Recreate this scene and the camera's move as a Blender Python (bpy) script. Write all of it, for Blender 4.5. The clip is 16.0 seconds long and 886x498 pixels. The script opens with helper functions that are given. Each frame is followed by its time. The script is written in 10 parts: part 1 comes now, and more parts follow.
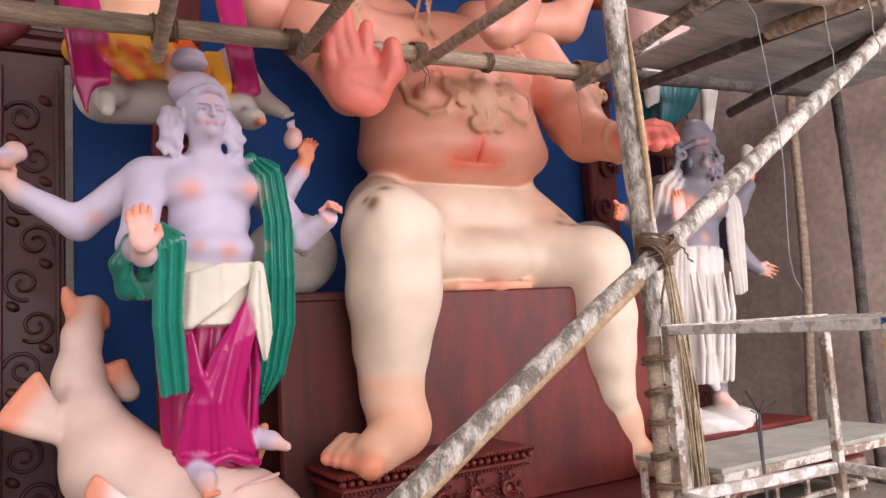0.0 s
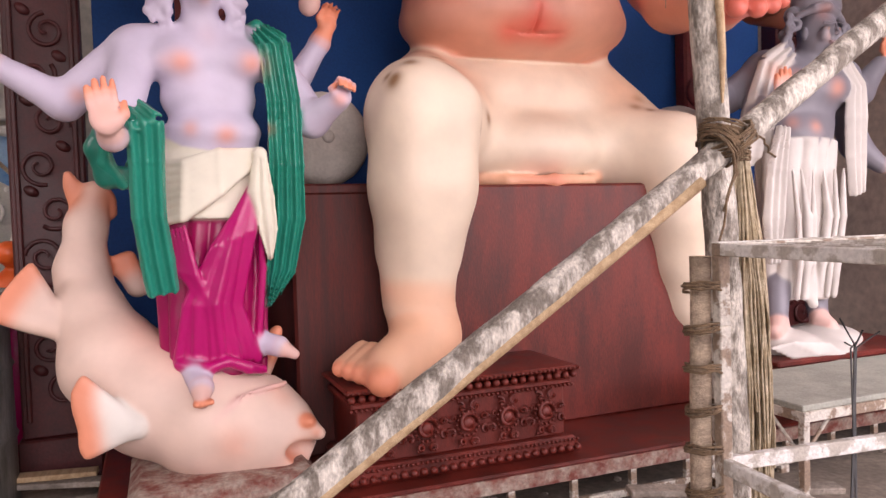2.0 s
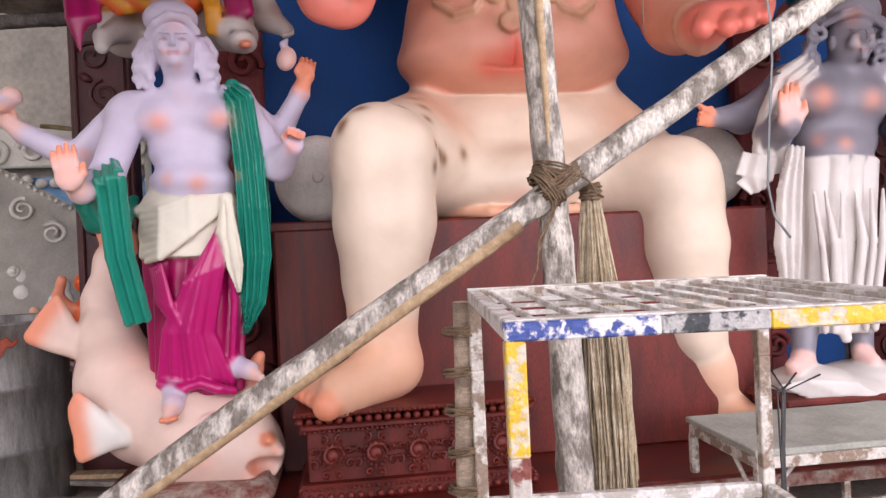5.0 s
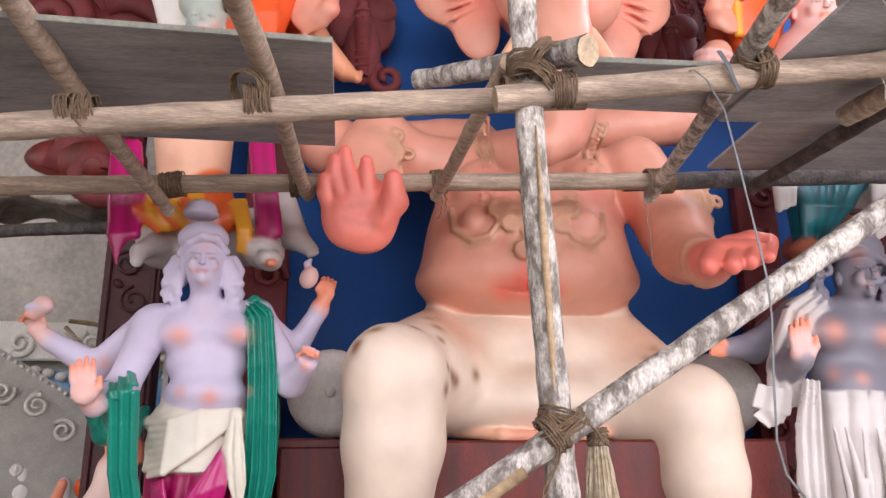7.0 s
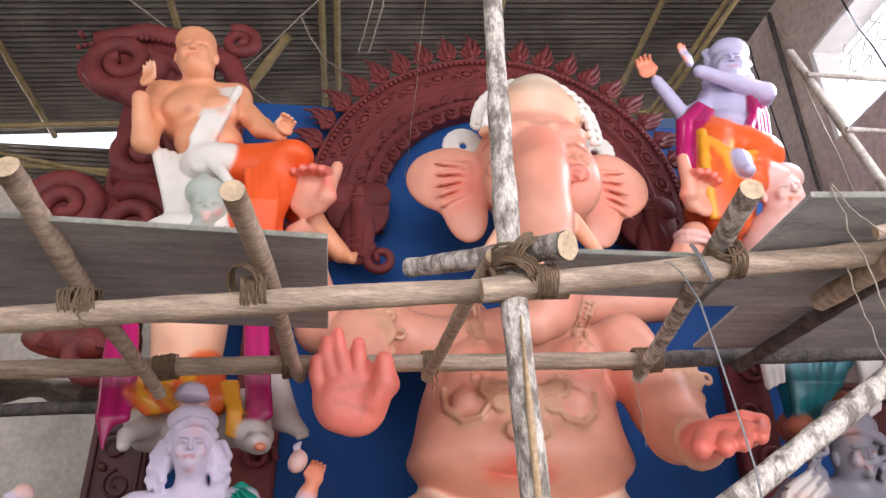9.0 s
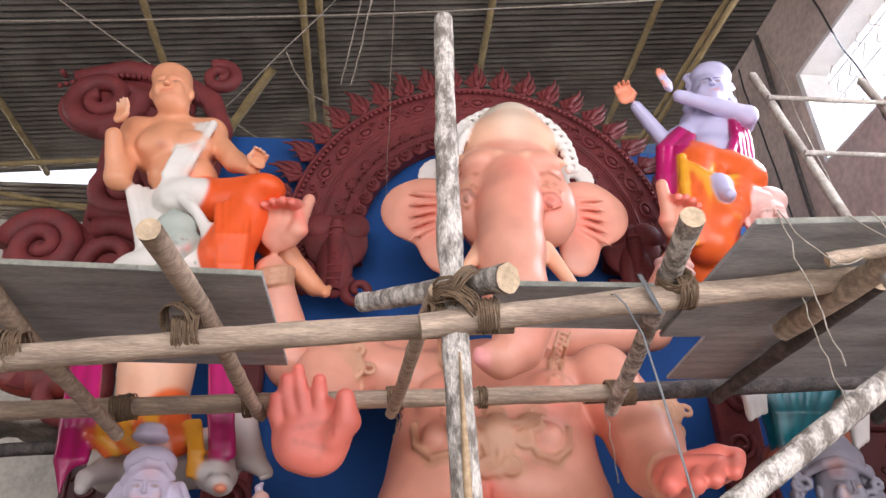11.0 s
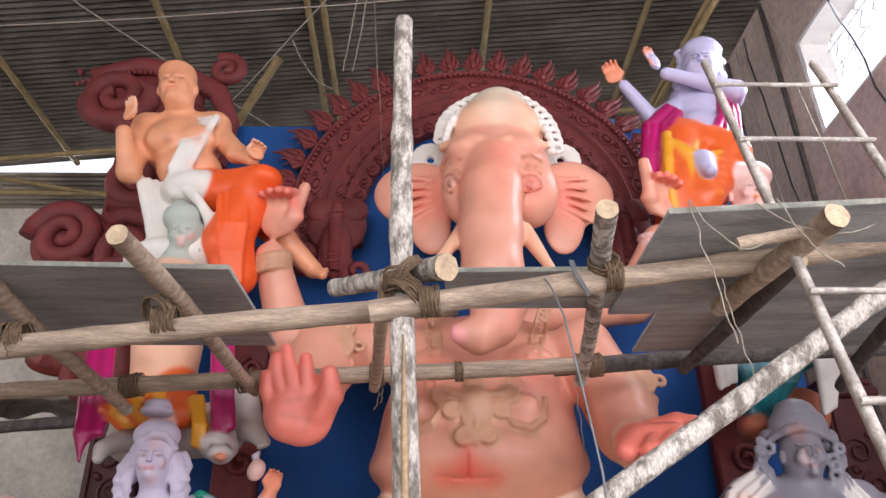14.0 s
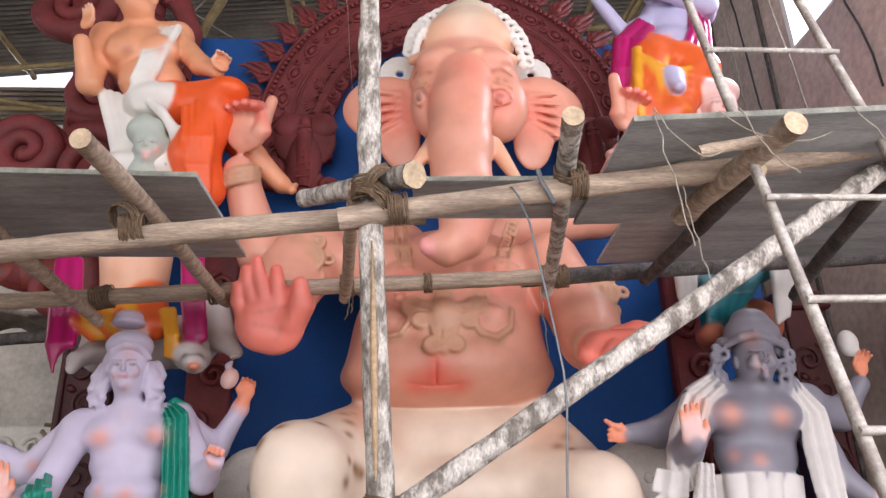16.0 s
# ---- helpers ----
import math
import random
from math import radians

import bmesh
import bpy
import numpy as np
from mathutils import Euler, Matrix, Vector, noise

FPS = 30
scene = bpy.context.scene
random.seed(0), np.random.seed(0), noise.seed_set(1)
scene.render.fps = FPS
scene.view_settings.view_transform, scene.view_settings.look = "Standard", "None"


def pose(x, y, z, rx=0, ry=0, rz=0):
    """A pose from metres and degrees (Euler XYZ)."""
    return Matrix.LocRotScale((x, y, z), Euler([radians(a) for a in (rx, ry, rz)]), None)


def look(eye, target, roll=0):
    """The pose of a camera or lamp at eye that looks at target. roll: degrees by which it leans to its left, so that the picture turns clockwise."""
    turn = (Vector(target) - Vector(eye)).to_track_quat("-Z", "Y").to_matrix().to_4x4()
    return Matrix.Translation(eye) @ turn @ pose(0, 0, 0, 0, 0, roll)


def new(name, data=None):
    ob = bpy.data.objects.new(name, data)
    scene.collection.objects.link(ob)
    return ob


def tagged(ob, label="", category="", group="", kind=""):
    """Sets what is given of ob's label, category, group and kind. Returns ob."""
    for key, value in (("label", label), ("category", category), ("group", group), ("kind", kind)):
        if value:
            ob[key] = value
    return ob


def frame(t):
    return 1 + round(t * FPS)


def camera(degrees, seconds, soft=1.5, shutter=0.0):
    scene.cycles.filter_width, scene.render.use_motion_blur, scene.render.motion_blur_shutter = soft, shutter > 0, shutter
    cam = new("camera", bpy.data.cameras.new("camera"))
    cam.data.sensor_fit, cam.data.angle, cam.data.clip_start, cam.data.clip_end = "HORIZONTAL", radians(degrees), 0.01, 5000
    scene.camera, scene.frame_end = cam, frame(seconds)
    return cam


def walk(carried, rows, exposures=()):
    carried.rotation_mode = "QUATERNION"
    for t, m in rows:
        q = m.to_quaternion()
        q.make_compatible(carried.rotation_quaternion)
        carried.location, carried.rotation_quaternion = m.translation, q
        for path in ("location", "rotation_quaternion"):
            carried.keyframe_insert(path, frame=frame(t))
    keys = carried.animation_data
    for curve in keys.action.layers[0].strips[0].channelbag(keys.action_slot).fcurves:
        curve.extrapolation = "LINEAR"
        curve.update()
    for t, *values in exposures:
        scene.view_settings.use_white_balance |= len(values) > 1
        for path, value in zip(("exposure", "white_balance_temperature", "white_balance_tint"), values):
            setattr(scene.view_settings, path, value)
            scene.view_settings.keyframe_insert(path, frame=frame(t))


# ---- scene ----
cam = camera(62.3, 16.0)
PATH = [
    (0, (-2.119, 0.169, 1.409), (-1.116, 1.887, 1.621), -3.5),
    (0.5, (-1.945, 0.042, 1.408), (-1.106, 1.853, 1.53), -3.7),
    (1, (-1.883, 0.038, 1.434), (-1.1, 1.875, 1.546), -4.1),
    (1.5, (-1.686, 0.3, 1.427), (-0.934, 2.152, 1.505), -3.9),
    (2, (-1.522, 0.513, 1.449), (-0.783, 2.37, 1.371), -1.8),
    (2.5, (-1.478, 0.535, 1.443), (-0.814, 2.415, 1.285), -2.5),
    (3, (-1.269, 0.396, 1.442), (-0.669, 2.302, 1.373), -4.7),
    (5.5, (-0.412, 0.039, 1.525), (-0.199, 2.027, 1.537), -1.5),
    (6, (-0.421, 0.007, 1.563), (-0.223, 1.991, 1.729), -1.0),
    (6.5, (-0.422, -0.006, 1.609), (-0.216, 1.954, 1.947), -0.5),
    (7, (-0.419, -0.005, 1.641), (-0.205, 1.918, 2.146), -0.3),
    (7.5, (-0.41, -0.015, 1.672), (-0.189, 1.862, 2.324), -0.3),
    (8, (-0.409, -0.052, 1.686), (-0.188, 1.78, 2.458), -0.5),
    (8.5, (-0.403, -0.093, 1.688), (-0.188, 1.698, 2.552), -0.7),
    (9, (-0.406, -0.115, 1.695), (-0.193, 1.646, 2.618), -0.8),
    (11.5, (0.039, -0.081, 1.754), (0.175, 1.651, 2.746), -1.5),
    (12, (0.193, -0.33, 1.72), (0.25, 1.429, 2.672), -1.2),
    (12.5, (0.266, -0.408, 1.701), (0.3, 1.364, 2.626), -1.0),
    (13, (0.251, -0.381, 1.679), (0.286, 1.393, 2.602), -0.9),
    (13.5, (0.24, -0.387, 1.679), (0.285, 1.385, 2.603), -0.9),
    (14, (0.258, -0.399, 1.682), (0.322, 1.375, 2.603), -0.9),
    (14.5, (0.267, -0.395, 1.67), (0.354, 1.388, 2.573), -1.0),
    (15, (0.255, -0.408, 1.656), (0.363, 1.395, 2.514), -1.2),
    (15.5, (0.257, -0.415, 1.63), (0.385, 1.415, 2.426), -1.5),
    (16, (0.27, -0.408, 1.602), (0.412, 1.448, 2.333), -1.8),
]
walk(cam, [(t, look(eye, target, roll)) for t, eye, target, roll in PATH], [(0.0, -0.28, 6650, 26), (2.0, -0.26, 6800, 30), (3.0, -0.28, 6550, 26), (6.0, -0.32, 6300, 25), (9.0, -0.32, 6200, 20), (12.0, -0.40, 6200, 20), (16.0, -0.48, 6200, 20)])

# ---- world, sun and large lights ----
world = bpy.data.worlds.new("world")
scene.world = world
world.use_nodes = True
sky = world.node_tree.nodes.new("ShaderNodeTexSky")
sky.sky_type, sky.sun_disc = "NISHITA", False
sky.sun_elevation, sky.sun_rotation = radians(48), radians(150)
background = world.node_tree.nodes["Background"]
world.node_tree.links.new(sky.outputs["Color"], background.inputs["Color"])
background.inputs["Strength"].default_value = 0.10

sun = new("sun", bpy.data.lights.new("sun", "SUN"))
sun.data.energy, sun.data.angle, sun.data.color = 2.5, radians(0.6), (1.0, 0.94, 0.86)
sun.matrix_world = look((9, 6, 16), (2.0, -4.0, 0.0))


def area_lamp(name, eye, target, width, height, watts, colour):
    lamp = new(name, bpy.data.lights.new(name, "AREA"))
    lamp.data.shape, lamp.data.size, lamp.data.size_y = "RECTANGLE", width, height
    lamp.data.energy, lamp.data.color = watts, colour
    lamp.matrix_world = look(eye, target)
    return lamp


area_lamp("entrance_daylight", (-1.2, -6.8, 4.2), (0.6, 4.5, 2.2), 9.0, 6.0, 1050, (1.0, 0.97, 0.93))
area_lamp("window_daylight", (4.6, 4.7, 6.7), (0.8, 3.6, 3.0), 1.4, 1.0, 170, (0.92, 0.96, 1.0))
area_lamp("eaves_daylight", (-6.0, 8.4, 7.4), (-1.0, 3.0, 3.0), 6.0, 0.4, 220, (1.0, 0.98, 0.95))

# added fill lamp before the closed west wall, to brighten the back-left corner
area_lamp("side_fill", (-8.9, 2.8, 4.4), (-3.0, 6.4, 1.4), 4.0, 2.2, 270, (1.0, 0.98, 0.95))
area_lamp("yard_daylight", (4.15, -0.6, 3.2), (1.5, 4.5, 2.6), 4.5, 4.5, 380, (1.0, 0.98, 0.96))

# ---- materials ----


def material(name, colour, rough=0.6, vary=0.25, scale=6.0, bump=0.2, metal=0.0, second=None, stretch=(1, 1, 1), fine=60.0, sharp=0.12):
    """A surface with coarse stains and fine grain in colour, gloss and relief."""
    m = bpy.data.materials.new(name)
    m.use_nodes = True
    n, l = m.node_tree.nodes, m.node_tree.links
    b = n["Principled BSDF"]
    b.inputs["Metallic"].default_value = metal
    co = n.new("ShaderNodeTexCoord")
    mp = n.new("ShaderNodeMapping")
    mp.inputs["Scale"].default_value = stretch
    l.new(co.outputs["Object"], mp.inputs["Vector"])
    big = n.new("ShaderNodeTexNoise")
    big.inputs["Scale"].default_value, big.inputs["Detail"].default_value, big.inputs["Roughness"].default_value = scale, 6, 0.65
    small = n.new("ShaderNodeTexNoise")
    small.inputs["Scale"].default_value, small.inputs["Detail"].default_value = fine, 4
    l.new(mp.outputs["Vector"], big.inputs["Vector"])
    l.new(mp.outputs["Vector"], small.inputs["Vector"])
    other = second or tuple(c * (1 - vary) for c in colour)
    ramp = n.new("ShaderNodeValToRGB")
    ramp.color_ramp.elements[0].position, ramp.color_ramp.elements[1].position = 0.5 - sharp, 0.5 + sharp
    ramp.color_ramp.elements[0].color, ramp.color_ramp.elements[1].color = (*other, 1), (*colour, 1)
    l.new(big.outputs["Fac"], ramp.inputs["Fac"])
    grain = n.new("ShaderNodeMapRange")
    grain.inputs["From Min"].default_value, grain.inputs["From Max"].default_value = 0.3, 0.7
    grain.inputs["To Min"].default_value, grain.inputs["To Max"].default_value = 1 - vary * 0.6, 1 + vary * 0.3
    l.new(small.outputs["Fac"], grain.inputs["Value"])
    mul = n.new("ShaderNodeMix")
    mul.data_type, mul.blend_type = "RGBA", "MULTIPLY"
    mul.inputs["Factor"].default_value = 1.0
    l.new(ramp.outputs["Color"], mul.inputs[6])
    l.new(grain.outputs["Result"], mul.inputs[7])
    l.new(mul.outputs[2], b.inputs["Base Color"])
    rg = n.new("ShaderNodeMapRange")
    rg.inputs["To Min"].default_value, rg.inputs["To Max"].default_value = max(rough - 0.15, 0.05), min(rough + 0.15, 1)
    l.new(big.outputs["Fac"], rg.inputs["Value"])
    l.new(rg.outputs["Result"], b.inputs["Roughness"])
    if bump:
        bp = n.new("ShaderNodeBump")
        bp.inputs["Strength"].default_value, bp.inputs["Distance"].default_value = bump, 0.01
        l.new(small.outputs["Fac"], bp.inputs["Height"])
        l.new(bp.outputs["Normal"], b.inputs["Normal"])
    return m


def painted_clay():
    """Sprayed paint over clay: the paint's colour and gloss are carried by the mesh."""
    m = bpy.data.materials.new("painted_clay")
    m.use_nodes = True
    n, l = m.node_tree.nodes, m.node_tree.links
    b = n["Principled BSDF"]
    at = n.new("ShaderNodeAttribute")
    at.attribute_name = "paint"
    co = n.new("ShaderNodeTexCoord")
    big = n.new("ShaderNodeTexNoise")
    big.inputs["Scale"].default_value, big.inputs["Detail"].default_value = 5.0, 5
    small = n.new("ShaderNodeTexNoise")
    small.inputs["Scale"].default_value, small.inputs["Detail"].default_value = 45.0, 5
    l.new(co.outputs["Object"], big.inputs["Vector"])
    l.new(co.outputs["Object"], small.inputs["Vector"])
    rg = n.new("ShaderNodeMapRange")
    rg.inputs["From Min"].default_value, rg.inputs["From Max"].default_value = 0.3, 0.7
    rg.inputs["To Min"].default_value, rg.inputs["To Max"].default_value = 0.9, 1.05
    l.new(big.outputs["Fac"], rg.inputs["Value"])
    mul = n.new("ShaderNodeMix")
    mul.data_type, mul.blend_type = "RGBA", "MULTIPLY"
    mul.inputs["Factor"].default_value = 1.0
    l.new(at.outputs["Color"], mul.inputs[6])
    l.new(rg.outputs["Result"], mul.inputs[7])
    l.new(mul.outputs[2], b.inputs["Base Color"])
    l.new(at.outputs["Alpha"], b.inputs["Roughness"])
    bp = n.new("ShaderNodeBump")
    bp.inputs["Strength"].default_value, bp.inputs["Distance"].default_value = 0.12, 0.004
    l.new(small.outputs["Fac"], bp.inputs["Height"])
    l.new(bp.outputs["Normal"], b.inputs["Normal"])
    return m


CLAY = painted_clay()
RED = material("oxide_red_paint", (0.185, 0.021, 0.012), 0.5, 0.55, 2.2, 0.15, stretch=(2.5, 2.5, 0.6))
DARK_RED = material("maroon_paint", (0.20, 0.030, 0.030), 0.68, 0.35, 4.0, 0.15)
COLUMN_RED = material("dark_maroon_paint", (0.085, 0.013, 0.013), 0.5, 0.4, 4.0, 0.15)
RED_WOOD = material("stained_red_board", (0.12, 0.014, 0.008), 0.6, 0.55, 2.0, 0.2, stretch=(6, 6, 0.5))
BLUE = material("blue_cloth_board", (0.005, 0.075, 0.29), 0.8, 0.2, 1.2, 0.1)
BARK = material("weathered_pole", (0.60, 0.47, 0.34), 0.85, 0.5, 4.2, 0.7, second=(0.33, 0.25, 0.185), stretch=(0.7, 7, 7), fine=40)
GREY_BARK = material("grey_bark_pole", (0.70, 0.65, 0.57), 0.9, 0.55, 8.5, 1.0, second=(0.23, 0.20, 0.165), stretch=(2.0, 2.0, 0.9), fine=55, sharp=0.07)
LADDER_WOOD = material("limewashed_wood", (0.52, 0.48, 0.42), 0.85, 0.4, 9.0, 0.4, second=(0.33, 0.29, 0.25), sharp=0.06)
DARK_BARK = material("dark_bark_pole", (0.13, 0.11, 0.10), 0.9, 0.5, 10.0, 1.0, second=(0.05, 0.045, 0.04), fine=60)
BARE_WOOD = material("split_pale_wood", (0.58, 0.42, 0.25), 0.7, 0.35, 3.0, 0.4, second=(0.42, 0.28, 0.15), stretch=(12, 1, 12))
END_WOOD = material("sawn_wood_end", (0.62, 0.47, 0.30), 0.8, 0.3, 14.0, 0.4)
PLANK = material("grey_plank", (0.46, 0.47, 0.45), 0.85, 0.35, 3.0, 0.5, second=(0.30, 0.31, 0.305), stretch=(0.6, 3.0, 3.0), fine=40)
PLANK_EDGE = material("pale_plank_edge", (0.55, 0.56, 0.47), 0.8, 0.3, 8.0, 0.4)
ROPE = material("coir_rope", (0.25, 0.165, 0.095), 0.95, 0.4, 40.0, 0.8, fine=200)
FIBRE = material("jute_fibre", (0.56, 0.47, 0.33), 0.9, 0.45, 14.0, 0.5, second=(0.36, 0.28, 0.17))
STRAP = material("grey_strap", (0.16, 0.17, 0.17), 0.4, 0.3, 9.0, 0.1)
WHITE_STRAP = material("white_strap", (0.7, 0.7, 0.68), 0.4, 0.2, 9.0, 0.1)
STEEL = material("paint_spattered_steel", (0.66, 0.62, 0.55), 0.6, 0.4, 11.0, 0.5, second=(0.30, 0.22, 0.16), fine=80, sharp=0.03)
STEEL_WHITE = material("white_spattered_steel", (0.78, 0.76, 0.72), 0.55, 0.3, 14.0, 0.4, second=(0.5, 0.46, 0.40), fine=80, sharp=0.03)
STEEL_BLUE = material("blue_spattered_steel", (0.75, 0.73, 0.70), 0.5, 0.3, 26.0, 0.4, second=(0.04, 0.08, 0.30), fine=70, sharp=0.03)
STEEL_DARK = material("dark_spattered_steel", (0.45, 0.44, 0.42), 0.5, 0.4, 20.0, 0.4, second=(0.04, 0.045, 0.05), fine=70, sharp=0.03)
STEEL_YELLOW = material("yellow_spattered_steel", (0.75, 0.48, 0.03), 0.5, 0.35, 28.0, 0.4, second=(0.62, 0.55, 0.42), fine=70, sharp=0.03)
STEEL_RED = material("red_spattered_steel", (0.55, 0.50, 0.44), 0.5, 0.35, 10.0, 0.4, second=(0.22, 0.06, 0.045), fine=70, sharp=0.03)
CONCRETE = material("dusty_floor", (0.30, 0.25, 0.20), 0.9, 0.45, 1.6, 0.6, second=(0.19, 0.155, 0.125), fine=30)
PLASTER = material("old_plaster_wall", (0.60, 0.56, 0.48), 0.9, 0.3, 1.3, 0.35, second=(0.44, 0.41, 0.35), fine=18)
DULL_WALL = material("stained_cement_wall", (0.62, 0.50, 0.42), 0.9, 0.35, 1.0, 0.4, second=(0.44, 0.35, 0.30), fine=14)
ROOF = material("corrugated_sheet", (0.40, 0.36, 0.30), 0.5, 0.35, 1.5, 0.1, metal=0.2, second=(0.26, 0.225, 0.185))
BAMBOO = material("bamboo", (0.36, 0.27, 0.12), 0.6, 0.35, 6.0, 0.2, second=(0.22, 0.16, 0.07))
WHITEWASH = material("whitewash", (0.78, 0.77, 0.73), 0.8, 0.12, 5.0, 0.3)
MOULDED = material("moulded_plaster", (0.80, 0.77, 0.69), 0.85, 0.15, 6.0, 0.3)
DRUM = material("dented_galvanised_drum", (0.34, 0.33, 0.31), 0.5, 0.35, 3.0, 0.3, metal=0.55, second=(0.17, 0.165, 0.15), stretch=(4, 4, 0.7))
SACK = material("dusty_sacking", (0.36, 0.31, 0.26), 0.95, 0.4, 7.0, 0.9, second=(0.20, 0.17, 0.14))
SMEAR = material("orange_red_paint_smear", (0.42, 0.075, 0.03), 0.5, 0.4, 9.0, 0.2)
TABLE_TOP = material("dusty_green_board", (0.42, 0.43, 0.37), 0.8, 0.25, 5.0, 0.3)
PALE_STONE = material("pale_pillow_clay", (0.60, 0.56, 0.50), 0.85, 0.15, 7.0, 0.3)
BASE_DIRT = material("paint_dripped_edge", (0.42, 0.34, 0.28), 0.85, 0.4, 9.0, 0.6, second=(0.20, 0.05, 0.035))
SKY_GLOW = bpy.data.materials.new("bright_outdoors")
SKY_GLOW.use_nodes = True
SKY_GLOW.node_tree.nodes["Principled BSDF"].inputs["Emission Color"].default_value = (0.9, 0.95, 1.0, 1)
SKY_GLOW.node_tree.nodes["Principled BSDF"].inputs["Emission Strength"].default_value = 1.8
GREEN_DARK = material("dark_shade_cloth", (0.03, 0.035, 0.03), 0.9, 0.4, 5.0, 0.2)
SKY_PAINT = material("painted_sky_board", (0.06, 0.25, 0.55), 0.7, 0.2, 2.5, 0.1, second=(0.35, 0.55, 0.72))
WIRE = material("black_wire", (0.03, 0.03, 0.03), 0.5, 0.2, 5.0, 0)
STRING = material("pale_string", (0.40, 0.35, 0.28), 0.9, 0.3, 30.0, 0.2)

# ---- helpers for meshes ----


def finish(name, bm, mat, parent=None, label="", smooth=False):
    me = bpy.data.meshes.new(name)
    bm.normal_update()
    bm.to_mesh(me)
    bm.free()
    for mm in mat if isinstance(mat, (list, tuple)) else (mat,):
        me.materials.append(mm)
    if smooth:
        me.polygons.foreach_set("use_smooth", [True] * len(me.polygons))
    ob = new(name, me)
    ob.parent = parent
    if label:
        tagged(ob, label)
    return ob


def part(name, bm, mat, parent, label="", smooth=False):
    return finish(name, bm, mat, parent, label, smooth)


def thing(name, label, category, group="", kind="", at=(0, 0, 0)):
    ob = new(name)
    ob.location = at
    ob.empty_display_size = 0.1
    return tagged(ob, label, category, group, kind)


def add_box(bm, lo, hi, bevel=0.006, turn=None, index=0):
    """A bevelled box between two corners; turn: a matrix applied to it."""
    lo, hi = Vector(lo), Vector(hi)
    m = Matrix.Translation((lo + hi) / 2) @ Matrix.Diagonal((*(hi - lo), 1))
    made = bmesh.ops.create_cube(bm, size=1, matrix=m)["verts"]
    if bevel:
        edges = list({e for v in made for e in v.link_edges})
        res = bmesh.ops.bevel(bm, geom=edges, offset=min(bevel, min(hi - lo) * 0.45), segments=1, affect="EDGES")
        made = list({v for f in res["faces"] for v in f.verts} | {v for v in made if v.is_valid})
    faces = {f for v in made for f in v.link_faces}
    for f in faces:
        f.material_index = index
    if turn is not None:
        bmesh.ops.transform(bm, matrix=turn, verts=list({v for f in faces for v in f.verts}))
    return made


def sweep(bm, points, radii, sides=10, wobble=0.0, seed=0, cap_index=0, flat=1.0, index=0):
    """A tube through points, with a radius at each, uneven by wobble; flat squashes it across."""
    rnd = random.Random(seed)
    pts = [Vector(p) for p in points]
    if not isinstance(radii, (list, tuple)):
        radii = [radii] * len(pts)
    rings = []
    up = None
    for i, p in enumerate(pts):
        d = (pts[min(i + 1, len(pts) - 1)] - pts[max(i - 1, 0)]).normalized()
        if up is None:
            up = d.orthogonal().normalized() if abs(d.z) > 0.9 else Vector((0, 0, 1))
        a = d.cross(up).normalized()
        up = a.cross(d).normalized()
        ring = []
        for k in range(sides):
            w = 2 * math.pi * k / sides
            r = radii[i] * (1 + wobble * (rnd.random() - 0.5) * 2)
            ring.append(bm.verts.new(p + a * math.cos(w) * r + up * math.sin(w) * r * flat))
        rings.append(ring)
    for r0, r1 in zip(rings, rings[1:]):
        for k in range(sides):
            f = bm.faces.new((r0[k], r0[(k + 1) % sides], r1[(k + 1) % sides], r1[k]))
            f.smooth = True
            f.material_index = index
    bm.faces.new(rings[0]).material_index = cap_index
    bm.faces.new(rings[-1][::-1]).material_index = cap_index
    return bm


def between(a, b, n):
    a, b = Vector(a), Vector(b)
    return [a.lerp(b, i / (n - 1)) for i in range(n)]


def pole_mesh(a, b, ra, rb, seed=1, bend=0.02, sides=14):
    """A rough round timber: slightly bent, knobbly, with sawn ends."""
    rnd = random.Random(seed)
    n = max(8, int((Vector(b) - Vector(a)).length / 0.09))
    pts = between(a, b, n)
    off = Vector((rnd.uniform(-1, 1), rnd.uniform(-1, 1), rnd.uniform(-1, 1))).normalized() * bend
    ph = rnd.uniform(0, 6)
    for i, p in enumerate(pts):
        s = i / (n - 1)
        p += off * (math.sin(s * math.pi * 2 + ph) - math.sin(ph) * (1 - s) - math.sin(2 * math.pi + ph) * s)
    radii = [ra + (rb - ra) * i / (n - 1) + rnd.uniform(-0.035, 0.035) * ra + (0.10 * ra if rnd.random() < 0.09 else 0) for i in range(n)]
    bm = bmesh.new()
    sweep(bm, pts, radii, sides, 0.05, seed, cap_index=1)
    return bm


def lashing(bm, centre, axis, radius, turns=6, pitch=0.011, thick=0.0055, seed=0):
    """Turns of rope round a pole."""
    rnd = random.Random(seed)
    axis = Vector(axis).normalized()
    a = axis.orthogonal().normalized()
    b = axis.cross(a)
    pts = []
    for i in range(turns * 10 + 1):
        w = 2 * math.pi * i / 10
        r = radius + rnd.uniform(0.0, 0.008)
        pts.append(Vector(centre) + a * math.cos(w) * r + b * math.sin(w) * r + axis * ((i / 10 - turns / 2) * pitch + rnd.uniform(-0.004, 0.004)))
    sweep(bm, pts, thick, 5)
    return bm


def strand(bm, a, b, sag, thick, n=10, seed=0, sides=5, stray=0.0):
    rnd = random.Random(seed)
    pts = between(a, b, n)
    for i, p in enumerate(pts):
        s = i / (n - 1)
        p.z -= 4 * sag * s * (1 - s)
        p.x += rnd.uniform(-stray, stray)
        p.y += rnd.uniform(-stray, stray)
    return sweep(bm, pts, thick, sides)


# ---- modelled clay: solids that melt into one another, skinned by a net ----


